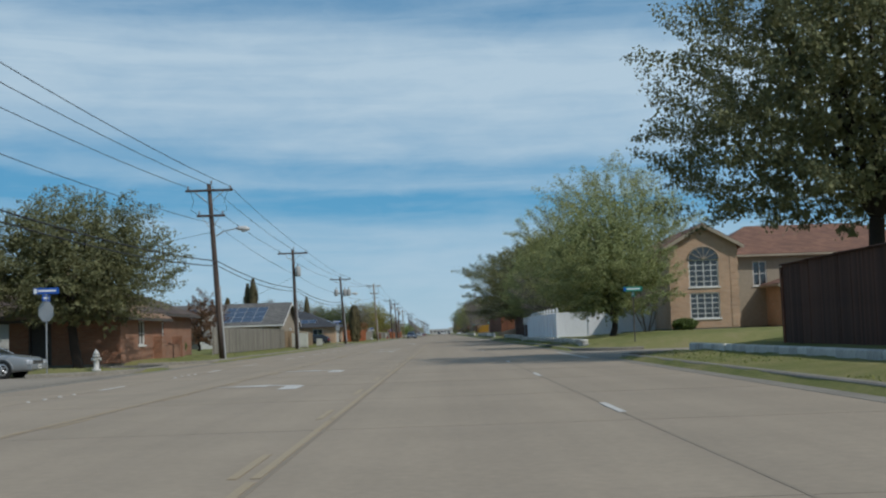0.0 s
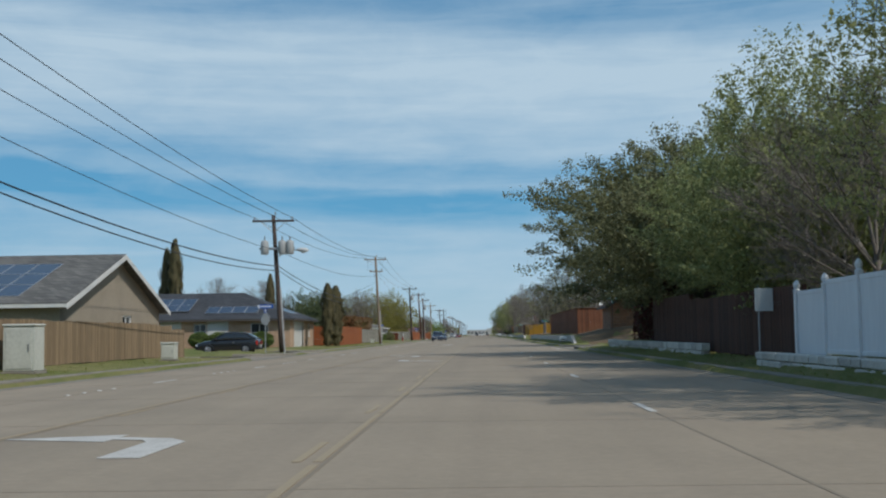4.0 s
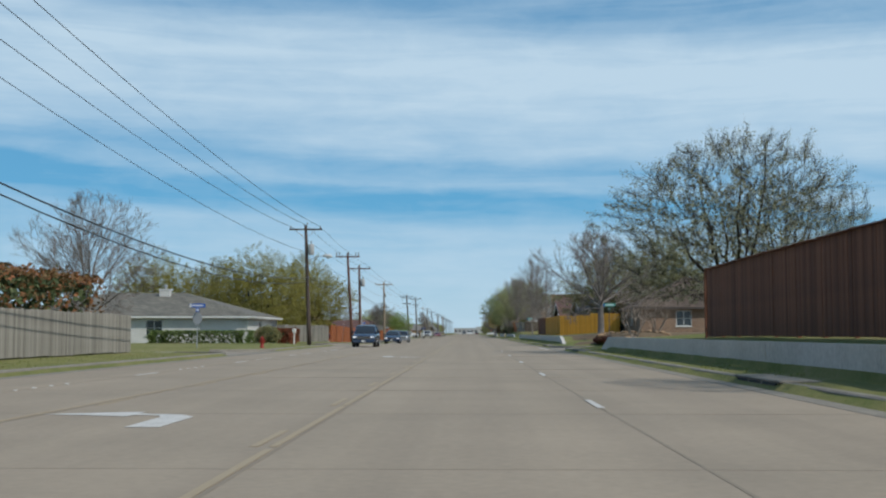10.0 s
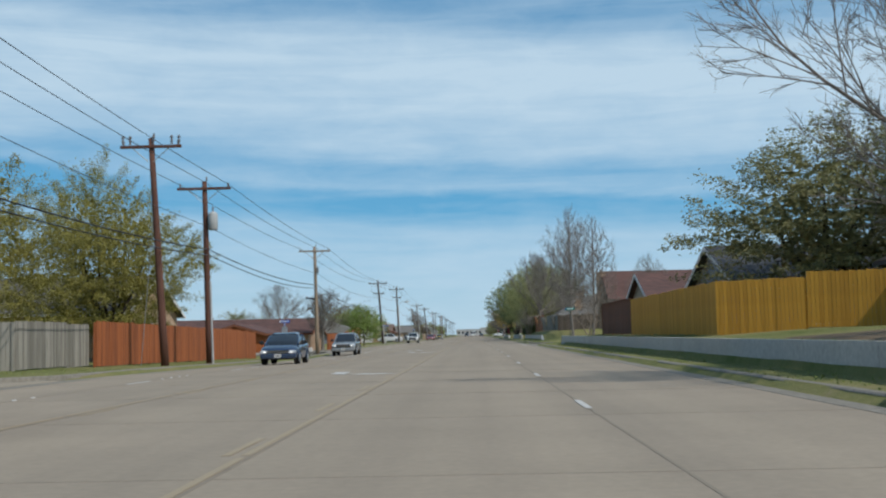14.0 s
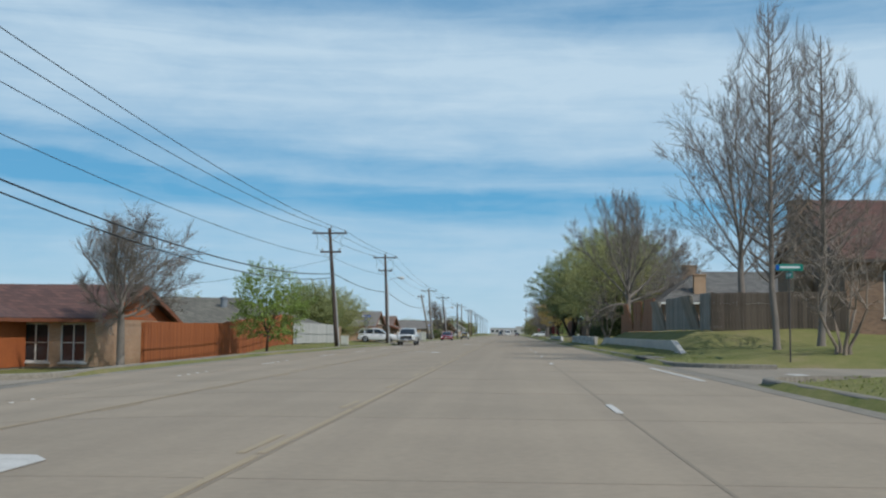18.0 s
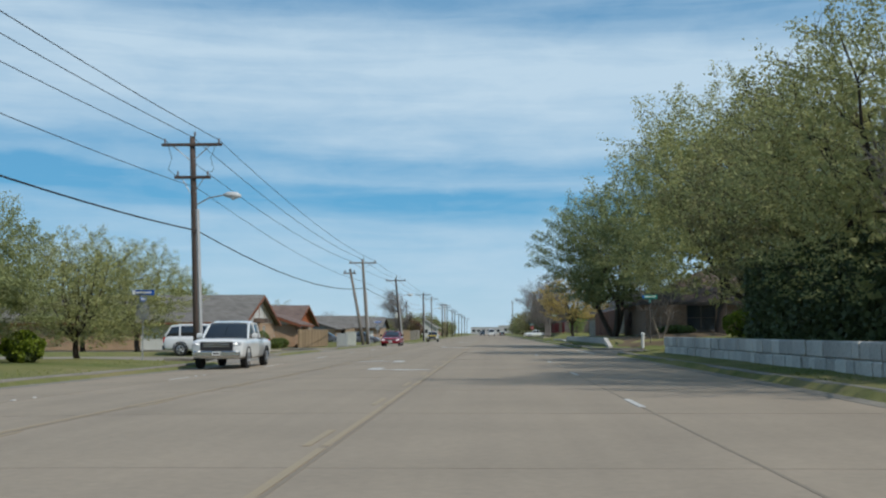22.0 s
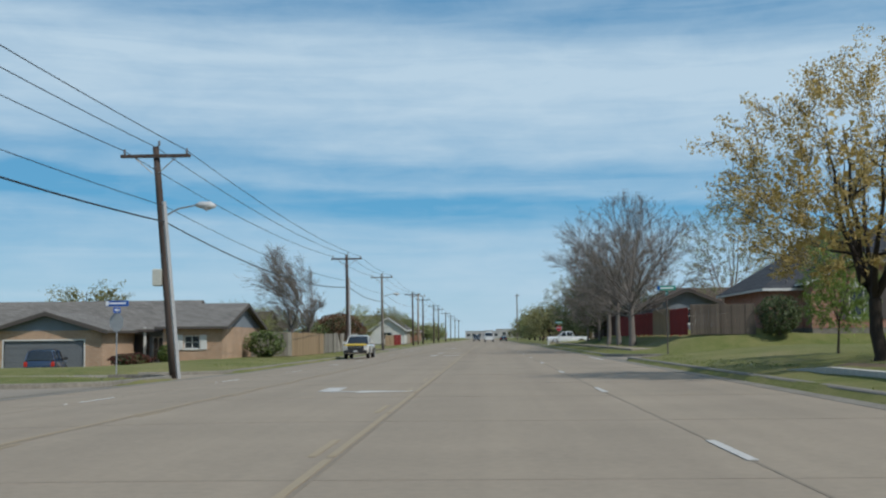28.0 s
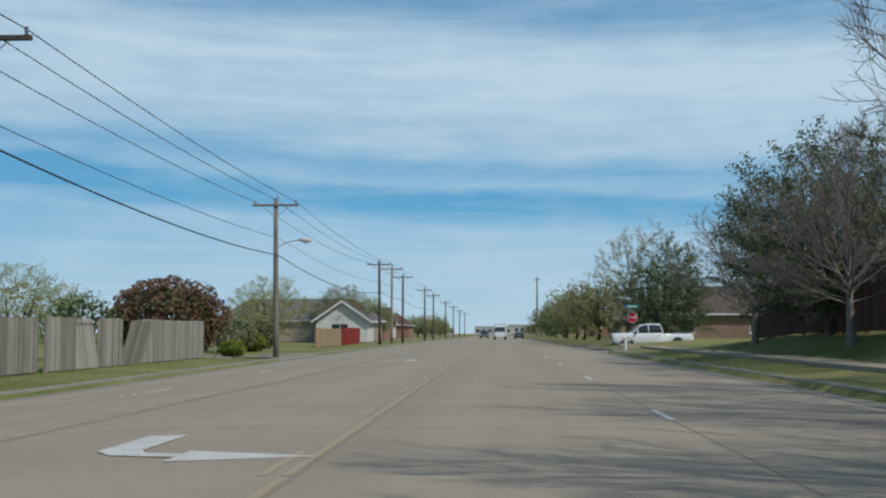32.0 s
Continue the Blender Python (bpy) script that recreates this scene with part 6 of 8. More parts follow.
def build_car(kind, colour, x, y, turn, label, lights=True, name="car", second=None, z=0.0):
    """Front towards -y before turning."""
    ob = thing(name, label, name.replace("_", " "), "vehicles")
    z = z or road_z(x, y)
    ob.matrix_basis = Matrix.Translation((x, y, z)) @ Matrix.Rotation(radians(turn), 4, "Z") @ Matrix.Scale(.9 if kind == "pickup" else .95, 4)
    c = M["car_" + colour]
    if kind == "suv":
        L, W, H, bz, wr = 4.7, .94, 1.72, 1.05, .36
        hood = [(-L / 2, .80, .42, .78), (-L / 2 + .1, .87, .34, .90), (-L / 2 + .5, .92, .30, .99), (-.85, W, .28, bz), (.6, W, .28, bz + .02), (L / 2 - .35, .92, .30, bz + .03), (L / 2 - .08, .88, .36, bz - .02), (L / 2, .82, .44, .95)]
        cab = [(-1.05, .84, .80, bz - .02, bz + .05), (-.35, .86, .68, bz, H - .06), (.3, .87, .70, bz, H), (1.5, .86, .68, bz, H - .03), (2.0, .84, .66, bz, H - .10), (2.25, .82, .74, bz, bz + .1)]
        wy = (-1.42, 1.40)
    elif kind == "sedan":
        L, W, H, bz, wr = 4.65, .91, 1.42, .88, .33
        hood = [(-L / 2, .76, .36, .60), (-L / 2 + .1, .84, .26, .70), (-L / 2 + .6, .89, .22, .80), (-.75, W, .22, bz), (.8, W, .22, bz + .03), (L / 2 - .4, .88, .25, bz + .05), (L / 2 - .06, .82, .32, bz), (L / 2, .77, .42, .80)]
        cab = [(-1.15, .80, .76, bz - .04, bz + .03), (-.2, .82, .62, bz, H - .04), (.35, .83, .63, bz, H), (1.05, .81, .60, bz + .02, H - .06), (1.95, .76, .70, bz + .02, bz + .07)]
        wy = (-1.38, 1.36)
    elif kind == "hatch":
        L, W, H, bz, wr = 4.2, .90, 1.50, .93, .32
        hood = [(-L / 2, .76, .38, .64), (-L / 2 + .1, .84, .28, .74), (-L / 2 + .6, .89, .24, .88), (-.7, W, .24, bz), (.7, W, .24, bz + .04), (L / 2 - .2, .87, .28, bz + .08), (L / 2, .80, .38, .92)]
        cab = [(-1.1, .80, .76, bz - .03, bz + .04), (-.25, .82, .64, bz, H - .05), (.4, .83, .65, bz, H), (1.3, .81, .63, bz + .02, H - .06), (1.95, .76, .70, bz + .04, bz + .16)]
        wy = (-1.28, 1.28)
    else:  # pickup
        L, W, H, bz, wr = 5.8, 1.0, 1.84, 1.16, .40
        hood = [(-L / 2, .90, .55, 1.02), (-L / 2 + .08, .97, .42, 1.10), (-L / 2 + .5, W, .38, 1.14), (-1.25, W, .36, bz), (.75, W, .36, bz + .02), (.78, .97, .36, bz - .02), (L / 2 - .1, .97, .42, bz - .02), (L / 2, .95, .48, bz - .06)]
        cab = [(-1.5, .90, .86, bz - .03, bz + .05), (-.85, .92, .76, bz, H - .07), (-.2, .93, .78, bz, H), (.55, .92, .77, bz, H - .03), (.74, .90, .80, bz, bz + .2)]
        wy = (-1.85, 1.78)
    body = part("body", loft(Geo(), rounded([body_section(*s) for s in hood])), c, ob, smooth=True)
    part("cabin_glass", loft(Geo(), rounded([cabin_section(*s) for s in cab])), M["carglass"], ob, "dark tinted cabin glass", True)
    roof = [s for s in cab[1:-1]]
    g = loft(Geo(), [[(x_, s[0], z_) for x_, z_ in ((s[2] + .01, s[4] - .09), (s[2] + .015, s[4] - .045), (s[2] * .85, s[4] + .015), (-s[2] * .85, s[4] + .015), (-s[2] - .015, s[4] - .045), (-s[2] - .01, s[4] - .09))] for s in roof])
    part("roof", g, c, ob)
    for s in (-1, 1):
        marks = [(cab[0], cab[1]), (cab[-1], cab[-2])]
        for a, b in marks:
            part("pillar", Geo().tube([(s * (a[1] + .0), a[0], a[3] + .02), (s * (b[2] + .015), b[0], b[4] - .06)], .045, 5), c, ob)
        mid = cab[2][0] + (.1 if kind != "pickup" else -.1)
        part("pillar", Geo().tube([(s * (cab[2][1] + .012), mid, cab[2][3]), (s * (cab[2][2] + .02), mid, cab[2][4] - .06)], .04, 5), c, ob)
        if kind == "suv":
            part("pillar", Geo().tube([(s * (cab[3][1] + .01), 1.45, bz), (s * (cab[3][2] + .015), 1.5, H - .1)], .05, 5), c, ob)
    if kind == "pickup":
        part("bed", Geo().box(-.86, .86, .86, L / 2 - .1, bz - .5, bz - .02 + .004).box(-.95, .95, .80, .84, bz - .1, bz + .02), M["blackplastic"], ob)
    for s in (-1, 1):
        for yy in wy:
            wheel(ob, s * (W - .13), yy, wr, .24)
            arch = Geo()
            arch.tube([(s * (W - .01), yy + math.cos(a) * (wr + .045), wr + math.sin(a) * (wr + .045)) for a in (math.pi * k / 8 for k in range(9))], .035, 4)
            part("wheel_arch", arch, M["blackplastic"] if kind in ("suv", "pickup") else c, ob)
        hz = hood[1][3] - .13
        hl = part("headlight", Geo().chamfer(s * hood[1][1] * .78 - .17, s * hood[1][1] * .78 + .17, -L / 2 - .015, -L / 2 + .25, hz - .08, hz + .07, .03), M["headglass"], ob)
        if lights:
            part("bulb", Geo().lathe([(.06, 0), (.06, .02)], (s * hood[1][1] * .75, -L / 2 - .02, hz - .02), 8), M["headlight"], hl)
        part("tail_light", Geo().chamfer(s * hood[-2][1] * .86 - .10, s * hood[-2][1] * .86 + .10, L / 2 - .12, L / 2 + .015, bz - .32, bz - .04, .02), M["taillight"], ob)
        part("mirror", Geo().chamfer(s * (W + .10) - .11, s * (W + .10) + .11, cab[0][0] + .32, cab[0][0] + .45, bz + .02, bz + .2, .03), M["blackplastic"] if kind != "pickup" else c, ob)
        part("door_handle", Geo().chamfer(s * (W + .005) - .015, s * (W + .005) + .015, .35, .55, bz - .16, bz - .12, .005), M["chrome"], ob)
    gz = hood[1][3] - .12
    gw = .62 if kind == "pickup" else .52
    gd = .30 if kind == "pickup" else .16
    grille = part("grille", Geo().chamfer(-gw, gw, -L / 2 - .02, -L / 2 + .1, gz - gd, gz + .06, .02), M["blackplastic"], ob)
    for k in range(3):
        part("grille_bar", Geo().box(-.5, .5, -L / 2 - .03, -L / 2 - .015, gz - .13 + k * .07, gz - .105 + k * .07), M["chrome"], grille)
    part("bumper", Geo().chamfer(-W * .9, W * .9, -L / 2 - .06, -L / 2 + .12, hood[0][2] - .08, hood[0][2] + .14, .04), M["blackplastic"] if second else M["chrome"] if kind == "pickup" else c, ob)
    part("rear_bumper", Geo().chamfer(-W * .9, W * .9, L / 2 - .1, L / 2 + .06, hood[-1][2] - .08, hood[-1][2] + .14, .04), M["chrome"] if kind == "pickup" else M["blackplastic"], ob)
    for yy, zz in ((-L / 2 - .075, hood[0][2] + .03), (L / 2 + .07, hood[-1][2] + .16)):
        p = part("number_plate", Geo().box(-.15, .15, yy - .006, yy + .006, zz - .06, zz + .09), M["plate"], ob)
        part("plate_bar", Geo().box(-.11, .11, yy - .009, yy + .009, zz - .01, zz + .04), M["blackplastic"], p)
    if second:
        part("nose_panel", Geo().chamfer(-.88, .88, -L / 2 - .012, -L / 2 + .12, hood[1][3] - .08, hood[1][3] + .04, .03), M["car_" + second], ob, "yellow painted nose")
        part("hood_panel", loft(Geo(), [[(x_, s[0], s[3] + d_) for x_, d_ in ((s[1] * .95, .01), (s[1] * .6, .07), (-s[1] * .6, .07), (-s[1] * .95, .01))] for s in hood[1:4]]), M["car_" + second], ob, "yellow painted hood")
    return ob


def build_service_truck(x, y):
    ob = thing("service_truck", "white utility service truck with tool bins seen from behind", "truck", "vehicles")
    ob.matrix_basis = Matrix.Translation((x, y, 0))
    w = M["car_white"]
    part("chassis", Geo().chamfer(-.95, .95, -3.0, 2.9, .45, .72, .04), M["blackplastic"], ob)
    for s in (-1, 1):
        part("tool_bin", Geo().chamfer(s * .9 - .22, s * .9 + .22, .1, 2.9, .72, 1.85, .03), w, ob)
        for k in range(3):
            part("bin_door", Geo().chamfer(s * 1.125 - .012, s * 1.125 + .012, .18 + k * .9, 1.0 + k * .9, .8, 1.78, .008), M["car_tanwhite"], ob)
        part("tail_light", Geo().chamfer(s * .92 - .08, s * .92 + .08, 2.9, 2.93, .82, 1.12, .01), M["taillight"], ob)
        part("beacon", Geo().lathe([(.12, 0), (.14, .05), (.14, .3), (.08, .36)], (s * .75, 1.2, 2.35), 8), M["tank"], ob)
        for yy in (-2.0, 1.7):
            wheel(ob, s * .86, yy, .42, .28)
    part("body", Geo().chamfer(-.72, .72, .1, 2.85, .72, 2.3, .05), w, ob)
    part("tailgate", Geo().chamfer(-.66, .66, 2.85, 2.92, .75, 2.1, .03), M["car_tanwhite"], ob)
    part("badge", Geo().box(-.16, .16, 2.921, 2.93, 1.75, 1.98), M["amber"], ob)
    part("bumper", Geo().chamfer(-1.0, 1.0, 2.9, 3.12, .48, .68, .03), M["blackplastic"], ob)
    part("number_plate", Geo().box(-.15, .15, 3.121, 3.13, .52, .66), M["plate"], ob)
    part("ladder_rack", Geo().tube([(-.75, .2, 2.3), (-.75, .2, 2.6), (.75, .2, 2.6), (.75, .2, 2.3)], .03, 6).tube([(-.75, 2.7, 2.3), (-.75, 2.7, 2.55), (.75, 2.7, 2.55), (.75, 2.7, 2.3)], .03, 6), M["steel"], ob)
    part("cab", loft(Geo(), [body_section(-3.1, .92, .5, 1.2), body_section(-2.0, .98, .45, 1.3), body_section(0, .98, .45, 1.35)]), w, ob)
    part("cab_glass", loft(Geo(), [cabin_section(-2.0, .9, .86, 1.25, 1.34), cabin_section(-1.5, .9, .76, 1.3, 2.05), cabin_section(-.1, .9, .78, 1.3, 2.1), cabin_section(0, .88, .78, 1.3, 2.0)]), M["carglass"], ob)
    part("roof", Geo().chamfer(-.78, .78, -1.5, 0, 2.05, 2.14, .04), w, ob)


# ---------------------------------------------------------------- signs and street furniture
def build_street_sign(x, y, colour, z_top=2.75, stop="", h2=True):
    name = "street_sign"
    lab = {"sign_blue": "blue street name sign on a galvanised post at the corner", "sign_green": "green and blue street name sign on a post at the corner"}[colour]
    ob = thing(name, lab, "street sign", "street name signs")
    z = ground_z(x, y)
    part("post", Geo().tube([(x, y, z - .1), (x, y, z_top)], .03, 8), M["steel" if colour == "sign_blue" else "trimdark"], ob)
    b = part("name_blade", Geo().chamfer(x - .45, x + .45, y - .012, y + .012, z_top, z_top + .22, .005), M[colour], ob)
    part("lettering_bar", Geo().box(x - .3, x + .35, y - .0165, y + .0165, z_top + .08, z_top + .15), M["sign_white"], b)
    part("badge", Geo().box(x - .44, x - .33, y - .017, y + .017, z_top + .02, z_top + .2), M["sign_blue"] if colour != "sign_blue" else M["sign_white"], b)
    if h2:
        b = part("name_blade", Geo().chamfer(x - .012, x + .012, y - .4, y + .4, z_top - .26, z_top - .04, .005), M[colour], ob)
        part("lettering_bar", Geo().box(x - .0165, x + .0165, y - .3, y + .25, z_top - .18, z_top - .11), M["sign_white"], b)
    if stop:
        zc = z_top - .62
        out = [(math.cos(a) * .38, math.sin(a) * .38) for a in (math.pi / 8 + k * math.pi / 4 for k in range(8))]
        if stop == "back":
            g = Geo().prism([(x + u * .12, zc + v) for u, v in out], y - .3 + .3, y + .31 - .29)
            g = Geo()
            g.prism([(x + p * .75, zc + q) for p, q in out], y - .045, y - .035)
            part("stop_plate", g, M["steel"], ob, "unpainted back of a stop sign")
        else:
            p = part("stop_plate", Geo().prism([(x + p * 1.0, zc + q) for p, q in out], y - .05, y - .04), M["sign_white"], ob, "red stop sign with white rim")
            part("face", Geo().prism([(x + p * .93, zc + q * .93) for p, q in out], y - .056, y - .05), M["sign_red"], p)
            cu = bpy.data.curves.new("stop_word", "FONT")
            cu.body, cu.size, cu.align_x, cu.align_y, cu.extrude = "STOP", .27, "CENTER", "CENTER", .002
            cu.materials.append(M["sign_white"])
            t = new("lettering", cu)
            t.parent = p
            t.matrix_basis = Matrix.Translation((x, y - .061, zc)) @ Matrix.Rotation(math.pi / 2, 4, "X")


def build_hydrant(x, y, mat):
    z = ground_z(x, y)
    ob = thing("fire_hydrant", ("red" if mat == "hydrant_red" else "silver-white") + " cast-iron fire hydrant in the verge", "fire hydrant")
    part("barrel", Geo().lathe([(.17, -.05), (.17, .03), (.10, .05), (.10, .45), (.14, .47), (.14, .51), (.11, .53)], (x, y, z), 12), M[mat], ob, smooth=True)
    part("bonnet", Geo().lathe([(.12, .53), (.11, .60), (.07, .67), (.03, .69), (.03, .74)], (x, y, z), 12), M[mat], ob, smooth=True)
    for dx, dy in ((.15, 0), (-.15, 0), (0, -.16)):
        part("nozzle_cap", Geo().tube([(x + dx * .5, y + dy * .5, z + .38), (x + dx * 1.2, y + dy * 1.2, z + .38)], .055, 8), M[mat], ob)


def build_cabinet(x, y, w, d, h, mat, label):
    z = ground_z(x, y)
    ob = thing("utility_cabinet", label, "utility cabinet", "utility cabinets")
    part("plinth", Geo().chamfer(x - w / 2 - .06, x + w / 2 + .06, y - d / 2 - .06, y + d / 2 + .06, z - .1, z + .06, .02), M["curb"], ob)
    part("housing", Geo().chamfer(x - w / 2, x + w / 2, y - d / 2, y + d / 2, z + .06, z + h - .06, .03), M[mat], ob)
    part("lid", Geo().chamfer(x - w / 2 - .03, x + w / 2 + .03, y - d / 2 - .03, y + d / 2 + .03, z + h - .07, z + h, .025), M[mat], ob)
    dr = part("door", Geo().chamfer(x - w * .42, x + w * .42, y - d / 2 - .015, y - d / 2 + .01, z + .14, z + h - .14, .006), M[mat], ob)
    part("handle", Geo().box(x + w * .30, x + w * .34, y - d / 2 - .035, y - d / 2 - .012, z + h * .45, z + h * .6), M["steel"], dr)


def build_mailbox(x, y):
    z = ground_z(x, y)
    ob = thing("mailbox", "white mailbox on a post by the driveway", "mailbox")
    part("post", Geo().chamfer(x - .05, x + .05, y - .05, y + .05, z - .1, z + .95, .01), M["trimwhite"], ob)
    part("box", Geo().prism([(x - .12, z + .9), (x + .12, z + .9), (x + .12, z + 1.12), (x + .08, z + 1.2), (x, z + 1.23), (x - .08, z + 1.2), (x - .12, z + 1.12)], y - .28, y + .28), M["trimwhite"], ob)
    part("door", Geo().box(x - .11, x + .11, y - .29, y - .28, z + .91, z + 1.15), M["siding_white"], ob)


# ================================================================ the place, from the start of the drive to its end
build_ground()
build_road()
build_curbs()
build_marks()
build_inlets()
for p in POLES:
    build_pole(*p)
build_wires()

# ---------------------------------------------------------------- houses, road side left
W_, D_, G_ = "window", "door", "garage"


def house(label, at_z=0.2):
    return thing("house", label, "house", "houses")


h = house("single-storey red brick house with brown hip roof behind a live oak")
build_block(h, -31, 58, 15.4, 13, .15, 2.5, "brick_red", "roof_brown", 2.3, "x", 5.0, front=((G_, 6.0, 9.6, 0, 2.1), (W_, 11.5, 12.6, .7, 2.0)), road=((W_, 4, 6, .8, 2.0),), trim="trimdark")
build_block(h, -20.4, 54, 5.2, 8, .15, 2.3, "brick_red", "roof_tan", 1.8, "y", 2.5, front=(("door", 1.0, 1.9, 0, 2.05),), road=((W_, 3.2, 4.4, .8, 2.0),), trim="trimdark")
add_chimney(h, -22, 66, 4.0, 1.6, "brick_red")
h = house("tan house with long grey roof covered by solar panels")
build_block(h, -30, 117, 13.3, 14, .15, 2.35, "siding_tan", "roof_grey", 2.4, "x", 0, front=((W_, 2, 3.6, .8, 2.0), (W_, 8, 9.6, .8, 2.0)), road=((W_, 8, 9.4, .8, 2.0),), trim="trimwhite")
add_chimney(h, -24.0, 116.6, .15, 4.0, "siding_white", 1.5, .9)
add_solar(h, -29.8, 117.6, 2.62, 5, 3, math.atan2(2.4, 7.45))
add_solar(h, -22.8, 117.6, 2.62, 4, 3, math.atan2(2.4, 7.45))
h = house("white and brick ranch house with dark slate roof and solar panels")
build_block(h, -34.3, 164.6, 18.8, 13, .2, 2.35, "brick_tan", "roof_slate", 2.35, "x", 5.5, front=((W_, 2, 3.4, .5, 2.0), (W_, 6.4, 7.8, .3, 2.0), (W_, 11.0, 12.0, .8, 2.0), (W_, 15.6, 17.0, .5, 2.0)),
            road=((G_, 1.9, 6.8, 0, 2.05), (W_, 9.6, 10.6, .9, 2.0)), trim="trimdark")
for x0 in (-32.0, -26.0, -22.2):
    part("white_panel", Geo().box(x0, x0 + 1.7, 164.55, 164.595, .2, 2.4), M["siding_white"], h)
add_solar(h, -30.4, 165.9, 3.05, 6, 2, math.atan2(2.35, 6.9))
add_solar(h, -22.6, 165.5, 2.85, 4, 1, math.atan2(2.35, 6.9))
for y0, x0, z0, cols in ((168.9, -16.3, 2.87, 4), (169.5, -17.92, 3.51, 3)):
    add_solar(h, 0, 0, 0, cols, 1, 0, tilt_mat=Matrix(((0, -.93, .367, x0), (1, 0, 0, y0), (0, .367, .93, z0), (0, 0, 0, 1))))
h = house("white ranch house with pale grey hip roof and clipped hedge")
build_block(h, -38, 274, 20.3, 14, .2, 2.2, "siding_white", "roof_olive", 2.1, "x", 7.2, front=((W_, 4, 5.6, .6, 1.9), (W_, 8.3, 10.2, .6, 1.9), (W_, 12.0, 13.4, .6, 1.9), (G_, 16.4, 19.4, 0, 2.0)), road=((W_, 5, 6.2, .8, 1.9),))
add_chimney(h, -26, 280, 3.8, 1.0, "siding_white")
h = house("brown-roofed house half hidden behind oaks")
build_block(h, -36, 318, 17, 12, .2, 2.5, "brick_buff", "roof_grey", 2.3, "x", 0, front=((W_, 8, 9.5, .8, 2.0),), road=((W_, 5, 6.4, .8, 2.0),))
h = house("orange-brown gabled house with tall front windows and brown roof")
build_block(h, -40, 376.4, 23.0, 11, -.5, 2.05, "brick_buff", "roof_redbrown", 1.65, "x", 0, front=((W_, 9, 10.2, .5, 1.85), ("door", 13.0, 13.9, 0, 1.95), (W_, 18.0, 19.2, .2, 1.85), (W_, 19.8, 21.0, .2, 1.85), (W_, 21.5, 22.6, .2, 1.85)), road=(), trim="trimbrown", gable_mat="siding_red")
build_block(h, -25.4, 366.5, 5.4, 9.9, -.5, 2.05, "siding_red", "roof_redbrown", .95, "y", 0, front=((W_, .8, 2.0, .7, 1.85), (W_, 3.4, 4.6, .7, 1.85)), trim="trimbrown", gable_mat="siding_red")
h = house("grey hip-roofed house behind a whitewashed fence")
build_block(h, -36.4, 417, 20.4, 13, -.7, 2.35, "siding_blue", "roof_olive", 2.2, "x", 6.5, front=((W_, 9, 10.4, .8, 1.9), (W_, 14, 15.4, .8, 1.9)), road=((W_, 5, 6.2, .8, 1.9),), trim="trimdark")
part("flue_pipe", Geo().lathe([(.28, 0), (.28, .75), (.34, .78), (.34, .9), (.1, 1.0)], (-22.6, 421, 2.9), 10), M["siding_blue"], h)
h = house("brick house with timbered white gable and rust trim")
build_block(h, -38, 481, 20.5, 12.3, -.1, 1.95, "brick_buff", "roof_weathered", 2.1, "x", 0, front=((G_, 13.5, 16.3, 0, 1.8),), road=((W_, 2.2, 3.0, .4, 1.75), ("door", 4.2, 5.1, 0, 1.85), (W_, 7.6, 8.8, .7, 1.75)), trim="trimbrown", gable_mat="siding_white")
for k in range(5):
    part("timber", Geo().box(-17.53, -17.47, 483.2 + k * 1.95, 483.35 + k * 1.95, 1.85, 2.1 + 1.5 * (1 - abs(k - 2) / 2.4)), M["trimbrown"] if k == 2 else M["siding_tan"], h)
part("door_canopy", Geo().prism([(484.6, 1.85), (487.2, 1.85), (486.9, 2.15), (484.9, 2.15)], -17.4, -16.6, "x"), M["roof_brown"], h)
h = house("brick house with rust gable, stucco arch and faded brown roof")
build_block(h, -37, 503, 19.5, 11, -.05, 1.95, "brick_buff", "roof_faded", 1.75, "x", 0, front=((G_, 15.5, 18.3, 0, 1.8),), road=((W_, 3, 4.2, .8, 1.7), (W_, 8, 9.2, .8, 1.7)), trim="trimbrown", gable_mat="siding_red")
build_block(h, -20.5, 495.5, 4.4, 6.5, -.05, 1.85, "brick_buff", "roof_faded", .9, "y", 0, front=((W_, 1.6, 2.6, .9, 1.6),), road=((W_, 2.5, 3.6, .3, 1.65),), trim="trimbrown", gable_mat="siding_white")
add_chimney(h, -25, 508, 3.2, 1.0, "brick_red", .7)
h = house("blue-grey gabled ranch house with brick piers and long grey roof")
build_block(h, -20.9, 578.0, 3.8, 12.4, -.6, 2.5, "brick_tan", "roof_weathered", 1.65, "x", 0, front=((W_, 1.35, 2.35, 1.1, 1.95),), road=(), trim="trimdark", gable_mat="siding_blue")
build_block(h, -38.5, 579.9, 17.5, 10.6, -.9, 2.85, "siding_blue", "roof_weathered", 2.05, "x", 0, front=((W_, 8.0, 9.2, .6, 2.3), (W_, 10.4, 12.2, .4, 2.3), (W_, 13.4, 14.6, .5, 2.2), ("door", 15.2, 16.1, .2, 2.3), (W_, 16.35, 17.1, .5, 2.2)), over=.9, trim="trimdark", gable_mat="siding_blue")
build_block(h, -30.0, 573.4, 6.7, 6.4, -1.0, 2.7, "brick_tan", "roof_weathered", 1.15, "y", 0, front=(("garage_grey", .7, 5.6, 0, 2.1),), trim="trimdark", gable_mat="siding_blue")
for x0 in (-22.5, -21.25):
    part("porch_post", Geo().chamfer(x0, x0 + .14, 579.12, 579.26, -.9, 1.9, .01), M["trimwhite"], h)
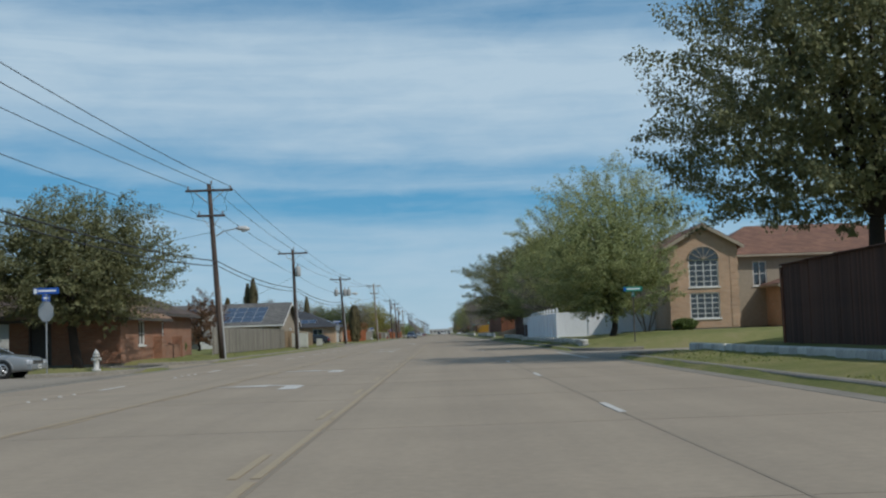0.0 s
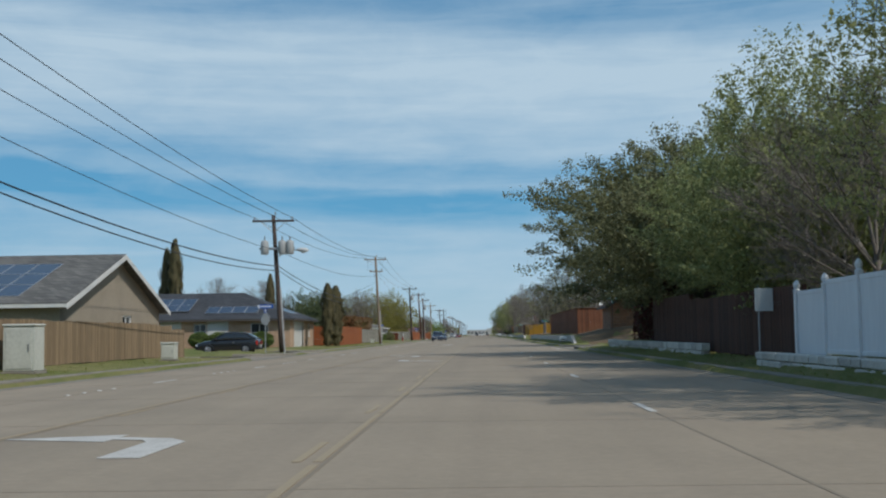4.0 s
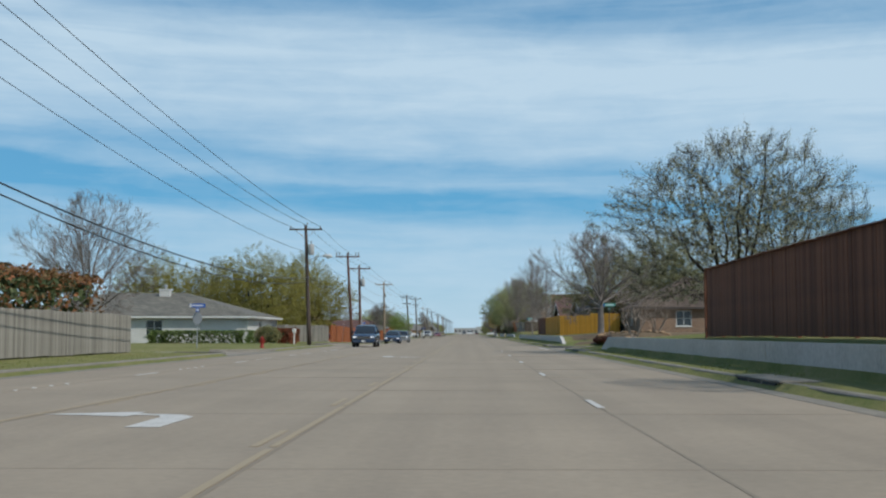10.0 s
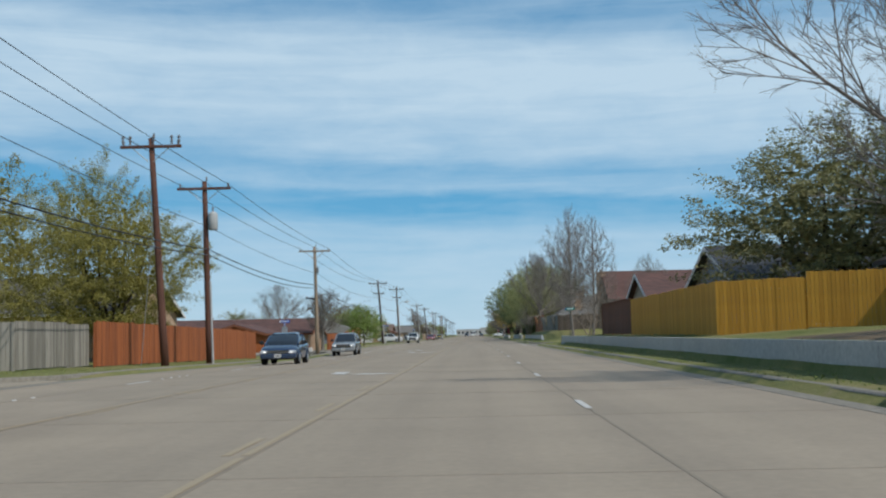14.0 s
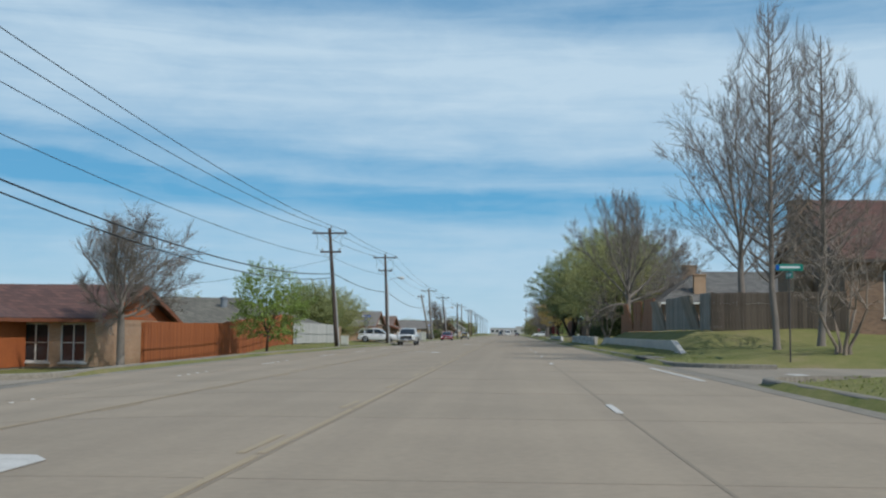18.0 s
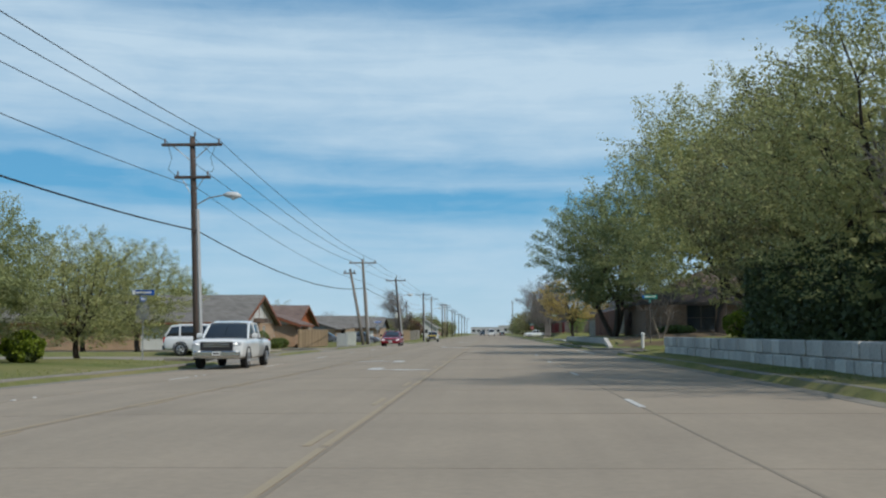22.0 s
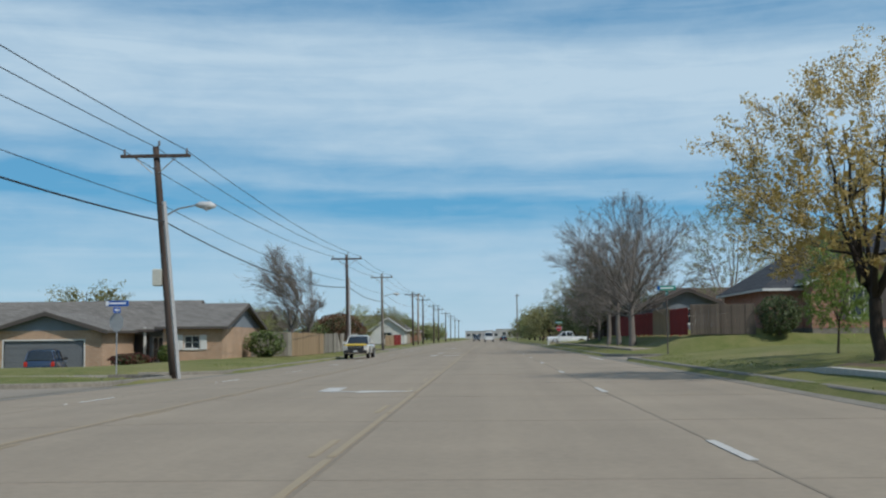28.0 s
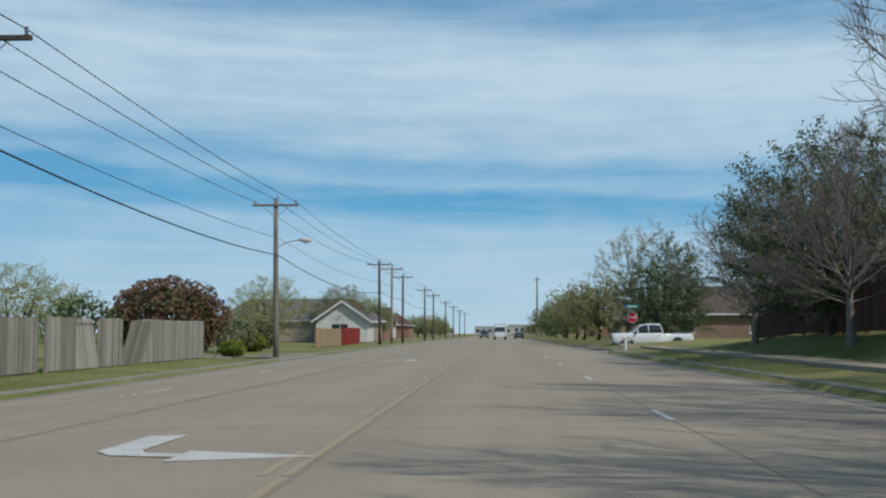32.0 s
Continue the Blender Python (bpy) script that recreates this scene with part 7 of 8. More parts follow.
for x0 in (-20.02, -18.5):
    part("shutter", Geo().chamfer(x0, x0 + .42, 577.93, 577.995, .45, 1.4, .01), M["trimwhite"], h)
h = house("buff gabled house behind a wooden fence")
build_block(h, -34, 604, 14, 11, -.2, 2.2, "siding_tan", "roof_brown", 1.6, "x", 0, front=((W_, 8, 9.3, .8, 1.9),), road=((W_, 4, 5.2, .8, 1.9),))
h = house("grey-roofed house with white gable triangle")
build_block(h, -31, 700, 17, 12, .15, 2.4, "siding_tan", "roof_grey", 2.5, "x", 3.0, front=((W_, 3, 4.4, .8, 1.9),), gable_mat="siding_white")
build_block(h, -19.4, 696, 5.5, 6, .15, 2.4, "siding_white", "roof_grey", 2.2, "y", 0, front=((W_, 1.6, 3.4, .8, 1.9),), gable_mat="siding_white")
h = house("dark-roofed house beyond a red fence")
build_block(h, -32, 736, 16, 12, .15, 2.4, "brick_red", "roof_slate", 2.3, "x", 0, front=((W_, 8, 9.4, .8, 1.9),), gable_mat="siding_blue")
h = house("blue-roofed bungalow end showing between trees")
build_block(h, -50, 140, 12, 10, .15, 2.4, "siding_tan", "roof_brown", 2.2, "x", 3, front=((W_, 8, 9.4, .8, 1.9),))
h = house("tan bungalow with pale roof behind cypresses")
build_block(h, -38, 192, 18, 12, .15, 2.4, "siding_tan", "roof_olive", 2.3, "x", 4, front=((W_, 12, 13.4, .8, 1.9),))

# ---------------------------------------------------------------- houses, road side right
h = house("two-storey tan brick house with tall arched window and brown roof")
build_block(h, 13.6, 69.6, 4.1, 13, .85, 5.0, "brick_tan", "roof_rust", 1.35, "y", 0, front=(("grid", 1.15, 2.95, .55, 2.1), ("grid", 1.15, 2.95, 2.45, 4.1)), trim="siding_tan", frame="trimwhite", over=.35)
arch = Geo()
arch.prism([(15.65 + math.cos(a) * .9, 4.95 + math.sin(a) * .75) for a in (math.pi * k / 10 for k in range(11))], 69.55, 69.6)
part("arch_glass", arch, M["glass"], h)
bar = Geo()
for a in (30, 60, 90, 120, 150):
    bar.tube([(15.65, 69.54, 4.97), (15.65 + math.cos(radians(a)) * .9, 69.54, 4.95 + math.sin(radians(a)) * .75)], .025, 4)
bar.tube([(15.65 + math.cos(a) * .93, 69.54, 4.95 + math.sin(a) * .78) for a in (math.pi * k / 12 for k in range(13))], .045, 4)
part("arch_frame", bar, M["siding_tan"], h)
for k in range(12):
    for x0 in (13.55, 17.25):
        part("quoin", Geo().chamfer(x0, x0 + (.5 if k % 2 else .35), 69.57, 69.6, .92 + k * .4, 1.28 + k * .4, .008), M["brick_tan"], h)
build_block(h, 17.7, 75.5, 15, 11, .85, 4.7, "siding_tan", "roof_rust", 2.3, "x", 4.0, front=((W_, 2.5, 3.4, 2.6, 4.2), (W_, 7, 8.4, 2.6, 4.2)), trim="siding_tan")
build_block(h, 21.0, 71.5, 6.0, 4.2, .85, 2.6, "brick_tan", "roof_rust", 1.1, "y", 0, front=(("door", 2.4, 3.5, 0, 2.2),), trim="siding_tan")
h = house("fieldstone house with arched dark door and red-brown roof")
build_block(h, 10.9, 172, 5.4, 6.6, 1.25, 2.2, "stone_rust", "roof_redbrown", 2.1, "y", 0, front=(("door", 2.1, 3.4, .1, 1.9),), trim="trimdark")
part("arch_top", Geo().prism([(13.65 + math.cos(a) * .65, 3.15 + math.sin(a) * .45) for a in (math.pi * k / 10 for k in range(11))], 171.9, 172.0), M["door"], h)
build_block(h, 14.5, 177, 17, 12, 1.25, 2.4, "brick_red", "roof_redbrown", 3.4, "x", 5.0, front=((W_, 5, 6.4, .8, 2.0),), trim="trimdark")
add_solar(h, 0, 0, 0, 2, 3, 0, tilt_mat=Matrix(((0, .832, -.555, 11.1), (-1, 0, 0, 176.5), (0, .555, .832, 3.45), (0, 0, 0, 1))), size=(1.6, 1.0))
h = house("brown brick house with broad brown hip roof on a rise")
build_block(h, 15.5, 285.5, 20, 11, .95, 2.5, "brick_brown", "roof_brown", 3.0, "x", 5.5, front=((W_, 3.2, 4.6, .7, 2.1), (W_, 7.0, 8.4, .7, 2.1), ("door", 10.4, 11.4, 0, 2.1), (W_, 13, 14.4, .7, 2.1)), road=((W_, 1.6, 2.5, .9, 2.1), (W_, 5.0, 5.9, .9, 2.1)), trim="trimdark")
h = house("blue-grey house roof rising behind a yellow fence")
build_block(h, 12.5, 306, 14, 13, .4, 2.5, "siding_blue", "roof_slate", 2.3, "x", 0, front=((W_, 3, 4.4, .8, 2.0),), road=((W_, 5, 6.2, .8, 2.0),), gable_mat="siding_blue")
part("vent_pipe", Geo().tube([(14.5, 308, 3.3), (14.5, 308, 4.1), (15.2, 308, 4.2), (16.2, 308, 3.6)], .06, 6), M["wire"], h)
h = house("brick house with red-brown gabled roof behind fences")
build_block(h, 12, 328, 14, 12, .4, 2.4, "brick_red", "roof_redbrown", 2.2, "x", 0, front=((W_, 3, 4.4, .8, 2.0),), gable_mat="siding_tan")
h = house("brown stone house with steep brown roof and white-framed window")
build_block(h, 15.6, 381, 15, 13, 1.0, 3.6, "brick_brown", "roof_redbrown", 3.4, "x", 0, front=((W_, 1.7, 3.3, .9, 3.0), ("door", 6.0, 7.1, 0, 2.3)), frame="trimwhite", trim="trimdark")
build_block(h, 20.5, 377, 6, 4, 1.0, 2.6, "brick_brown", "roof_redbrown", 1.6, "y", 1.5, front=(("door", 1.0, 2.4, 0, 2.2),), trim="trimdark")
add_chimney(h, 15.1, 387, 1.0, 6.8, "brick_buff", .9, 1.4)
h = house("grey-roofed house with tan brick chimney behind a leaning fence")
build_block(h, 12.5, 418, 14, 13, .9, 2.7, "brick_brown", "roof_grey", 2.7, "x", 4.0, front=((W_, 3, 4.4, .8, 2.0), (W_, 8, 9.4, .8, 2.0)), road=((W_, 4, 5.2, .8, 2.0),))
add_chimney(h, 15.4, 419.6, .9, 4.9, "brick_buff", .9, .7)
h = house("pale-roofed house with brick chimney among trees")
build_block(h, 14.5, 437, 14, 11, .9, 2.9, "siding_tan", "roof_grey", 2.9, "x", 0, front=((W_, 3, 4.4, .8, 2.0),), gable_mat="siding_blue")
add_chimney(h, 17.2, 436.4, .9, 6.6, "brick_buff", 1.3, .9)
h = house("brown brick corner house with dark hip roof and wide dark window")
build_block(h, 10.6, 481, 16, 13, .65, 2.5, "brick_brown", "roof_brown", 3.0, "x", 6.5, front=((W_, 2.8, 4.8, .5, 2.3), ("door", 6.6, 7.6, 0, 2.1), (W_, 9.5, 11.3, .6, 2.2)), road=((W_, 4, 5.2, .9, 2.0),), frame="trimdark", trim="trimdark")
h = house("grey gabled house behind weathered fences")
build_block(h, 13.5, 512, 13, 12, .6, 2.5, "siding_tan", "roof_grey", 2.8, "y", 0, front=((W_, 3, 4.4, .8, 2.0),), gable_mat="siding_tan")
h = house("pink brick house with white-trimmed gable and arched window")
build_block(h, 17.2, 567.4, 5.6, 7, 1.4, 2.55, "brick_pink", "roof_slate", 1.6, "y", 0, front=((W_, 2.0, 3.6, .5, 2.1),), trim="trimwhite")
part("arch_pane", Geo().prism([(20.0 + math.cos(a) * .8, 3.55 + math.sin(a) * .55) for a in (math.pi * k / 10 for k in range(11))], 567.33, 567.4), M["trimwhite"], h)
for x0 in (18.75, 20.85):
    part("shutter", Geo().chamfer(x0, x0 + .4, 567.33, 567.395, 1.85, 3.5, .01), M["trimdark"], h)
build_block(h, 15.4, 569.2, 22, 12, 1.4, 2.35, "brick_pink", "roof_slate", 3.7, "x", 5.5, front=(("door", 8.2, 9.2, 0, 2.1),), trim="trimwhite")
h = house("grey bungalow with brown roof behind a red fence")
build_block(h, 11.9, 588, 4.4, 10, 1.0, 2.4, "siding_blue", "roof_brown", 1.1, "y", 0, front=((W_, 1.4, 2.8, .9, 2.0),), trim="trimdark")
h = house("brick house beyond bare trees near the corner")
build_block(h, 14, 614, 14, 11, .6, 2.6, "brick_red", "roof_brown", 2.6, "x", 4, front=((W_, 3, 4.4, .8, 2.0),))
for x, y, w, rf, wl in ((12, 672, 16, "roof_brown", "brick_brown"), (13, 700, 15, "roof_grey", "siding_tan"), (13, 732, 15, "roof_redbrown", "brick_red"), (-34, 764, 16, "roof_grey", "siding_white"), (13, 790, 15, "roof_grey", "brick_buff"), (-34, 806, 16, "roof_redbrown", "brick_red")):
    h = house("small suburban house with hip roof")
    build_block(h, x, y, w, 12, .3, 2.5, wl, rf, 2.5, "x", 3.5, front=((W_, 3, 4.4, .8, 2.0), (W_, 9, 10.4, .8, 2.0)), road=((W_, 4, 5.4, .8, 2.0),))

# ---------------------------------------------------------------- fences
GL, GR = "fences", "fences"
build_fence([(9.6, 10), (9.6, 33)], 2.35, "darkbrown", "tall dark-stained cedar fence in tree shade", GR, base=.3, cap=True, rng_seed=2)
build_fence([(9.6, 33), (17, 34)], 2.35, "darkbrown", "tall dark-stained cedar fence in tree shade", GR, base=.3, cap=True, rng_seed=3)
build_fence([(-14.0, 70), (-14.0, 101)], 1.65, "grey", "weathered grey picket privacy fence along the verge", GL, rng_seed=4)
build_fence([(-14.2, 101), (-14.6, 128)], 1.5, "tan", "tan weathered wooden fence along the verge", GL, rng_seed=5)
build_vinyl([(15.5, 75.0), (7.25, 75.2), (7.15, 99.5)], 1.65)
build_fence([(7.4, 100), (7.75, 112), (7.75, 126)], 1.9, "darkbrown", "dark brown wooden fence under trees", GR, rng_seed=6)
build_fence([(9.8, 112), (9.7, 128)], 2.3, "darkbrown", "dark brown cedar fence in tree shade", GR, cap=True, rng_seed=7)
build_fence([(-17.5, 179.0), (-13.6, 179.2), (-13.7, 203)], 1.8, "orange", "orange-stained cedar privacy fence", GL, rng_seed=8)
build_fence([(-14.0, 203.5), (-14.2, 230)], 1.6, "grey", "weathered grey picket privacy fence along the verge", GL, rng_seed=9)
build_fence([(14.4, 185.3), (9.2, 185)], 2.5, "redbrown", "red-brown stained cedar fence with cap rail", GR, cap=True, rng_seed=10)
build_fence([(9.2, 185), (9.05, 208)], 2.5, "redbrown", "red-brown stained cedar fence with cap rail", GR, cap=True, rng_seed=11)
build_fence([(9.05, 208), (8.95, 224), (12, 225)], 2.5, "redbrown", "red-brown stained cedar fence with cap rail", GR, cap=True, rng_seed=12)
build_fence([(-14.1, 291), (-14.1, 298)], 1.6, "grey", "weathered grey picket privacy fence along the verge", GL, rng_seed=13)
build_fence([(-20, 290.6), (-14.1, 291)], 1.6, "grey", "weathered grey picket privacy fence along the verge", GL, rng_seed=14)
build_fence([(-13.8, 298), (-13.8, 330)], 1.75, "orange", "rust-stained wooden privacy fence", GL, rng_seed=15)
build_fence([(14.6, 293.4), (9.2, 296)], 1.95, "yellow", "new golden-yellow cedar fence panels", GR, rng_seed=16)
build_fence([(9.2, 296), (9.2, 319)], 1.95, "yellow", "new golden-yellow cedar fence panels", GR, rng_seed=17, lean=.01)
build_fence([(9.2, 319), (9.2, 333), (14, 334)], 2.0, "redbrown", "dark red-brown stained fence", GR, cap=True, rng_seed=18)
build_fence([(-14.95, 376.6), (-14.7, 409)], 2.05, "orange", "rust-orange stained cedar privacy fence", GL, rng_seed=19)
build_fence([(-14.7, 409), (-16.5, 409.3)], 1.75, "redbrown", "rust-orange stained gate section", GL, rng_seed=20)
build_fence([(-15.2, 411), (-15.0, 431)], 1.6, "whitewash", "whitewashed board fence with worn paint", GL, rng_seed=21)
build_fence([(-15.0, 431), (-15.0, 435)], 1.5, "tan", "tan wooden fence end section", GL, rng_seed=22)
build_fence([(9.6, 381), (9.0, 397)], 1.75, "grey", "broken grey fence with leaning panels", GR, drop=.4, rng_seed=23)
build_fence([(15.4, 380.2), (9.7, 380.9)], 1.75, "olddark", "weathered grey board fence beside a house", GR, rng_seed=40)
build_fence([(9.0, 397), (9.2, 418)], 2.0, "cedar", "old brown cedar fence above a timber edge", GR, drop=.5, rng_seed=24)
build_fence([(9.5, 489), (9.5, 507)], 2.0, "redbrown", "brown cedar fence above a concrete wall", GR, rng_seed=25)
build_fence([(10.2, 507), (10.4, 524)], 1.8, "grey", "weathered dark grey fence", GR, rng_seed=26)
build_fence([(10.5, 600), (10.5, 580)], 1.5, "barnred", "barn-red painted fence panels", GR, rng_seed=27)
build_fence([(13.9, 566.3), (10.6, 566.7)], 1.65, "olddark", "weathered brown board fence beside a brick house", GR, drop=.2, rng_seed=41)
build_fence([(10.5, 580), (10.5, 573)], 1.6, "tan", "unpainted tan replacement fence panels", GR, rng_seed=28)
build_fence([(10.5, 573), (10.5, 567)], 1.5, "barnred", "barn-red painted fence panels", GR, rng_seed=29)
build_fence([(10.6, 601), (10.6, 622)], 1.8, "darkbrown", "dark weathered fence behind bare trees", GR, rng_seed=30)
build_fence([(-14.2, 587.4), (-14.2, 603.5)], 1.75, "tan", "new tan picket fence along the verge", GL, rng_seed=31)
build_fence([(-17, 586.8), (-14.2, 587.3)], 1.75, "grey", "weathered grey fence return beside a house", GL, rng_seed=32)
build_fence([(-14.1, 603.8), (-14.1, 608.5)], 1.7, "grey", "grey leaning picket fence", GL, rng_seed=33)
build_fence([(-14.0, 609), (-14.0, 628)], 1.75, "grey", "grey leaning picket fence", GL, drop=.2, rng_seed=34)
build_fence([(-14.0, 662), (-14.0, 676)], 1.5, "tan", "tan picket fence along the verge", GL, rng_seed=35)
build_fence([(-14.0, 677), (-14.0, 690)], 1.6, "barnred", "dark red painted fence", GL, rng_seed=36)
build_fence([(-14.0, 512), (-14.0, 519)], 1.5, "tan", "tan wooden fence by the corner", GL, rng_seed=37)
build_fence([(-15.3, 492.5), (-14.7, 504.5)], 1.5, "tan", "tan wooden fence beside a brick house", GL, rng_seed=38)
ob = thing("brick_fence", "low red brick garden wall with capped piers", "garden wall")
part("wall", Geo().chamfer(-15.2, -14.9, 60.5, 65, .1, .95, .02), M["brick_red"], ob)
for y in (60.4, 65.1):
    part("pier", Geo().chamfer(-15.35, -14.75, y - .3, y + .3, .1, 1.4, .03), M["brick_red"], ob)

# ---------------------------------------------------------------- trees and shrubs
T = build_tree
T("oak_mid", -16.4, 51.5, 8.0, 4.6, "broad live oak with dense grey-green crown", "trees")
T("oak_mid", -22.5, 50, 7.4, 4.2, "broad live oak with dense grey-green crown", "trees")
T("oak_dark", 13.9, 37, 14.6, 6.9, "huge dark live oak overhanging a fence", "trees", z=1.6)
T("fresh", 9.4, 65.2, 7.8, 4.0, "leafy green tree with forked low trunk", "trees")
T("lime_big", 12.8, 88, 13.0, 6.9, "tall spring tree in pale new leaf", "trees")
T("lime", 10.5, 94, 10, 4.0, "tree in bright yellow-green new leaf", "trees")
T("crepe", 12.4, 71.5, 4.4, 1.8, "bare multi-stemmed crepe myrtle", "trees")
T("fresh", 9.8, 106, 8.6, 4.2, "dense green roadside tree", "trees")
T("bare", 9.6, 101, 6.6, 3.6, "bare purple-brown tree behind a fence", "trees")
T("fresh", 10.6, 116, 8.5, 4.6, "dense green roadside tree", "trees")
T("oak_low", 11.2, 128.5, 10.4, 8.8, "broad dark-leaved oak overhanging the verge", "trees")
T("fresh", 14, 122, 8.8, 4.6, "dense green roadside tree", "trees")
T("oak_tall", 14.9, 167.6, 13.6, 8.2, "spreading live oak with olive-yellow leaves", "trees")
T("bald", 12.4, 200, 9.9, 3.7, "tall bare bald cypress tree behind a fence", "trees")
T("bald", 17.5, 204, 8.4, 3.2, "tall bare bald cypress tree behind a fence", "trees")
T("oak_sparse", 13.6, 239.5, 10.8, 6.7, "sparse spreading oak just coming into leaf", "trees")
T("bare_oak", 18, 246, 9.6, 5.4, "sparse spreading oak just coming into leaf", "trees")
T("bare_wide", 11.0, 277, 8.1, 6.0, "bare spreading oak on a dry lawn", "trees")
T("oak_olive", 15.6, 302, 8.6, 6.2, "olive-green live oak behind a fence", "trees")
T("oak_olive", 20, 297, 9.8, 5.0, "olive-green live oak behind a fence", "trees")
T("crepe", 12.6, 268.5, 4.6, 2.4, "bare multi-stemmed crepe myrtle in a rock-edged bed", "trees")
T("crepe", 14.6, 271, 4.2, 2.2, "bare multi-stemmed crepe myrtle in a rock-edged bed", "trees")
T("bald", 10.5, 372, 13.2, 2.5, "tall bare tree with upright limbs", "trees")
T("bald", 12.8, 374.5, 12.4, 2.9, "tall bare tree with upright limbs", "trees")
T("bare_b", 11.1, 382, 11.6, 3.6, "bare tree with broken limb by the fence", "trees")
T("bald", 15.2, 351.6, 6.8, 2.3, "small bare tree at the street corner", "trees")
T("crepe", 11.8, 368, 5.2, 2.2, "bare multi-stemmed crepe myrtle", "trees")
T("lime", 9.2, 426, 8.0, 4.2, "tree in yellow-green new leaf", "trees", z=.8)
T("bare_wide", 9.9, 420, 11.2, 5.1, "large bare tree rising over the fence", "trees")
T("crepe", 8.4, 421.5, 5.0, 1.8, "pale-barked multi-stemmed tree by the wall", "trees")
T("lime", 10.5, 433, 8.8, 4.6, "tree in yellow-green new leaf", "trees")
T("oak_olive", 11, 441, 8.8, 4.4, "olive-green tree above a dark hedge", "trees")
T("bare", 14, 428, 8.6, 4.0, "bare grey tree behind the fence", "trees")
T("oak_dark_b", 9.1, 487.2, 11.4, 5.4, "large live oak with two leaning trunks", "trees")
T("oak_high", 14.6, 475.5, 13.4, 6.7, "dark live oak in front of a brick house", "trees")
T("lime_big", 12.0, 456, 13.2, 7.4, "tree in yellow-green new leaf", "trees")
T("crepe", 10.6, 474, 5.0, 1.9, "bare multi-stemmed crepe myrtle", "trees")
T("gold", 9.3, 533, 7.7, 4.0, "broad tree with golden spring leaf", "trees")
T("sapling", 10.2, 539.5, 4.0, 1.2, "young slender tree on the lawn", "trees")
T("pale", 18.6, 594.5, 10.6, 4.2, "tree in thin pale spring leaf", "trees")
T("bare", 8.95, 578, 9.1, 5.0, "bare grey tree with rounded crown", "trees")
T("bare_open", 9.0, 586, 8.4, 4.2, "bare grey tree with pale trunk", "trees")
T("bare_open", 8.9, 592, 8.2, 3.9, "bare grey tree with pale trunk", "trees")
T("bare_oak", 11, 600, 6.2, 3.4, "bare dark tree by a fence", "trees")
T("evergreen", 10.6, 611, 6.4, 3.6, "dark rounded evergreen tree beside the street", "trees")
T("bare", 9.6, 606, 5.8, 3.0, "bare dark tree by a fence", "trees")
T("evergreen", 12.5, 622, 7.0, 3.8, "dark rounded evergreen tree beside the street", "trees")
T("bare", 9.6, 618, 5.4, 3.0, "bare dark tree by a fence", "trees")
T("evergreen", 11.5, 655, 7.6, 3.8, "dark rounded evergreen tree beside the street", "trees")
T("pale", 11.5, 668, 9.2, 4.4, "pale-budded tree with upright limbs", "trees")
for k, (x, y, kind) in enumerate(((9.4, 684, "oak_olive"), (9.0, 697, "oak_olive"), (9.2, 712, "oak_olive"), (9.0, 728, "fresh"), (9.6, 745, "evergreen"), (9.4, 765, "oak_olive"), (10, 790, "oak_olive"), (10, 815, "evergreen"), (10, 850, "oak_olive"))):
    T(kind + "_plain", x, y, 6.2, 3.6, "rounded roadside tree beside the street", "far trees")
# left
T("lime", -28, 84, 6.0, 3.2, "pale spring tree behind a fence", "trees")
T("bronze", -20.6, 97, 4.7, 2.2, "reddish-brown evergreen bush behind a fence", "trees")
T("lime", -20.8, 468, 6.6, 3.6, "yellow-green tree by the corner", "trees")
T("lime", -25.5, 472, 6.8, 3.8, "yellow-green tree by the corner", "trees")
T("fresh", -27, 500, 6.2, 3.6, "rounded green tree behind houses", "trees")
T("bare", -31, 207, 7.4, 3.6, "bare grey-brown tree behind a house", "trees")
T("bare", -27, 215, 7.4, 4.0, "bare grey-brown tree behind a house", "trees")
T("evergreen", -19.5, 212, 6.2, 3.2, "bushy green cedar behind a fence", "trees")
T("evergreen", -23.5, 219, 6.6, 3.6, "bushy green cedar behind a fence", "trees")
T("bare", -17.0, 233, 6.8, 3.4, "bare purple-brown tree by a fence", "trees")
T("oak_yellow", -21.5, 300.5, 9.3, 5.4, "tall oak with yellow-olive spring leaf", "trees")
T("oak_yellow", -18.2, 313, 10.0, 4.8, "tall oak with yellow-olive spring leaf", "trees")
T("oak_yellow", -33, 304, 9.2, 5.2, "tall oak with yellow-olive spring leaf", "trees")
T("oak_olive", -27, 306, 9, 4.6, "tall oak with yellow-olive spring leaf", "trees")
T("bare", -25.5, 408, 7.6, 4.0, "bare purple-brown tree behind a house", "trees")
T("gnarled", -15.2, 374.4, 6.3, 2.7, "bare twisted tree before a house", "trees")
T("sapling", -12.4, 389.5, 5.2, 2.3, "young tree with fresh green leaves in the verge", "trees")
T("fresh", -18.5, 440, 5.6, 3.2, "rounded green tree behind a fence", "trees")
T("lime", -16.8, 447, 5.4, 3.0, "yellow-green tree by the corner", "trees")
T("lime", -20, 443, 6.2, 3.4, "yellow-green tree by the corner", "trees")
T("wind", -15.2, 596.3, 8.3, 4.2, "bare windswept tree leaning over a fence", "trees", turn=0)
T("lime", -18.5, 594, 3.7, 2.4, "yellow-green shrubby tree behind a fence", "trees")
T("lime", -17.0, 601, 3.6, 2.6, "green shrubby tree behind a fence", "trees")
T("lime", -24, 630, 4.6, 3.2, "pale spring tree among roofs", "trees")
T("lime", -19, 668, 5.8, 3.4, "pale spring tree among roofs", "trees")
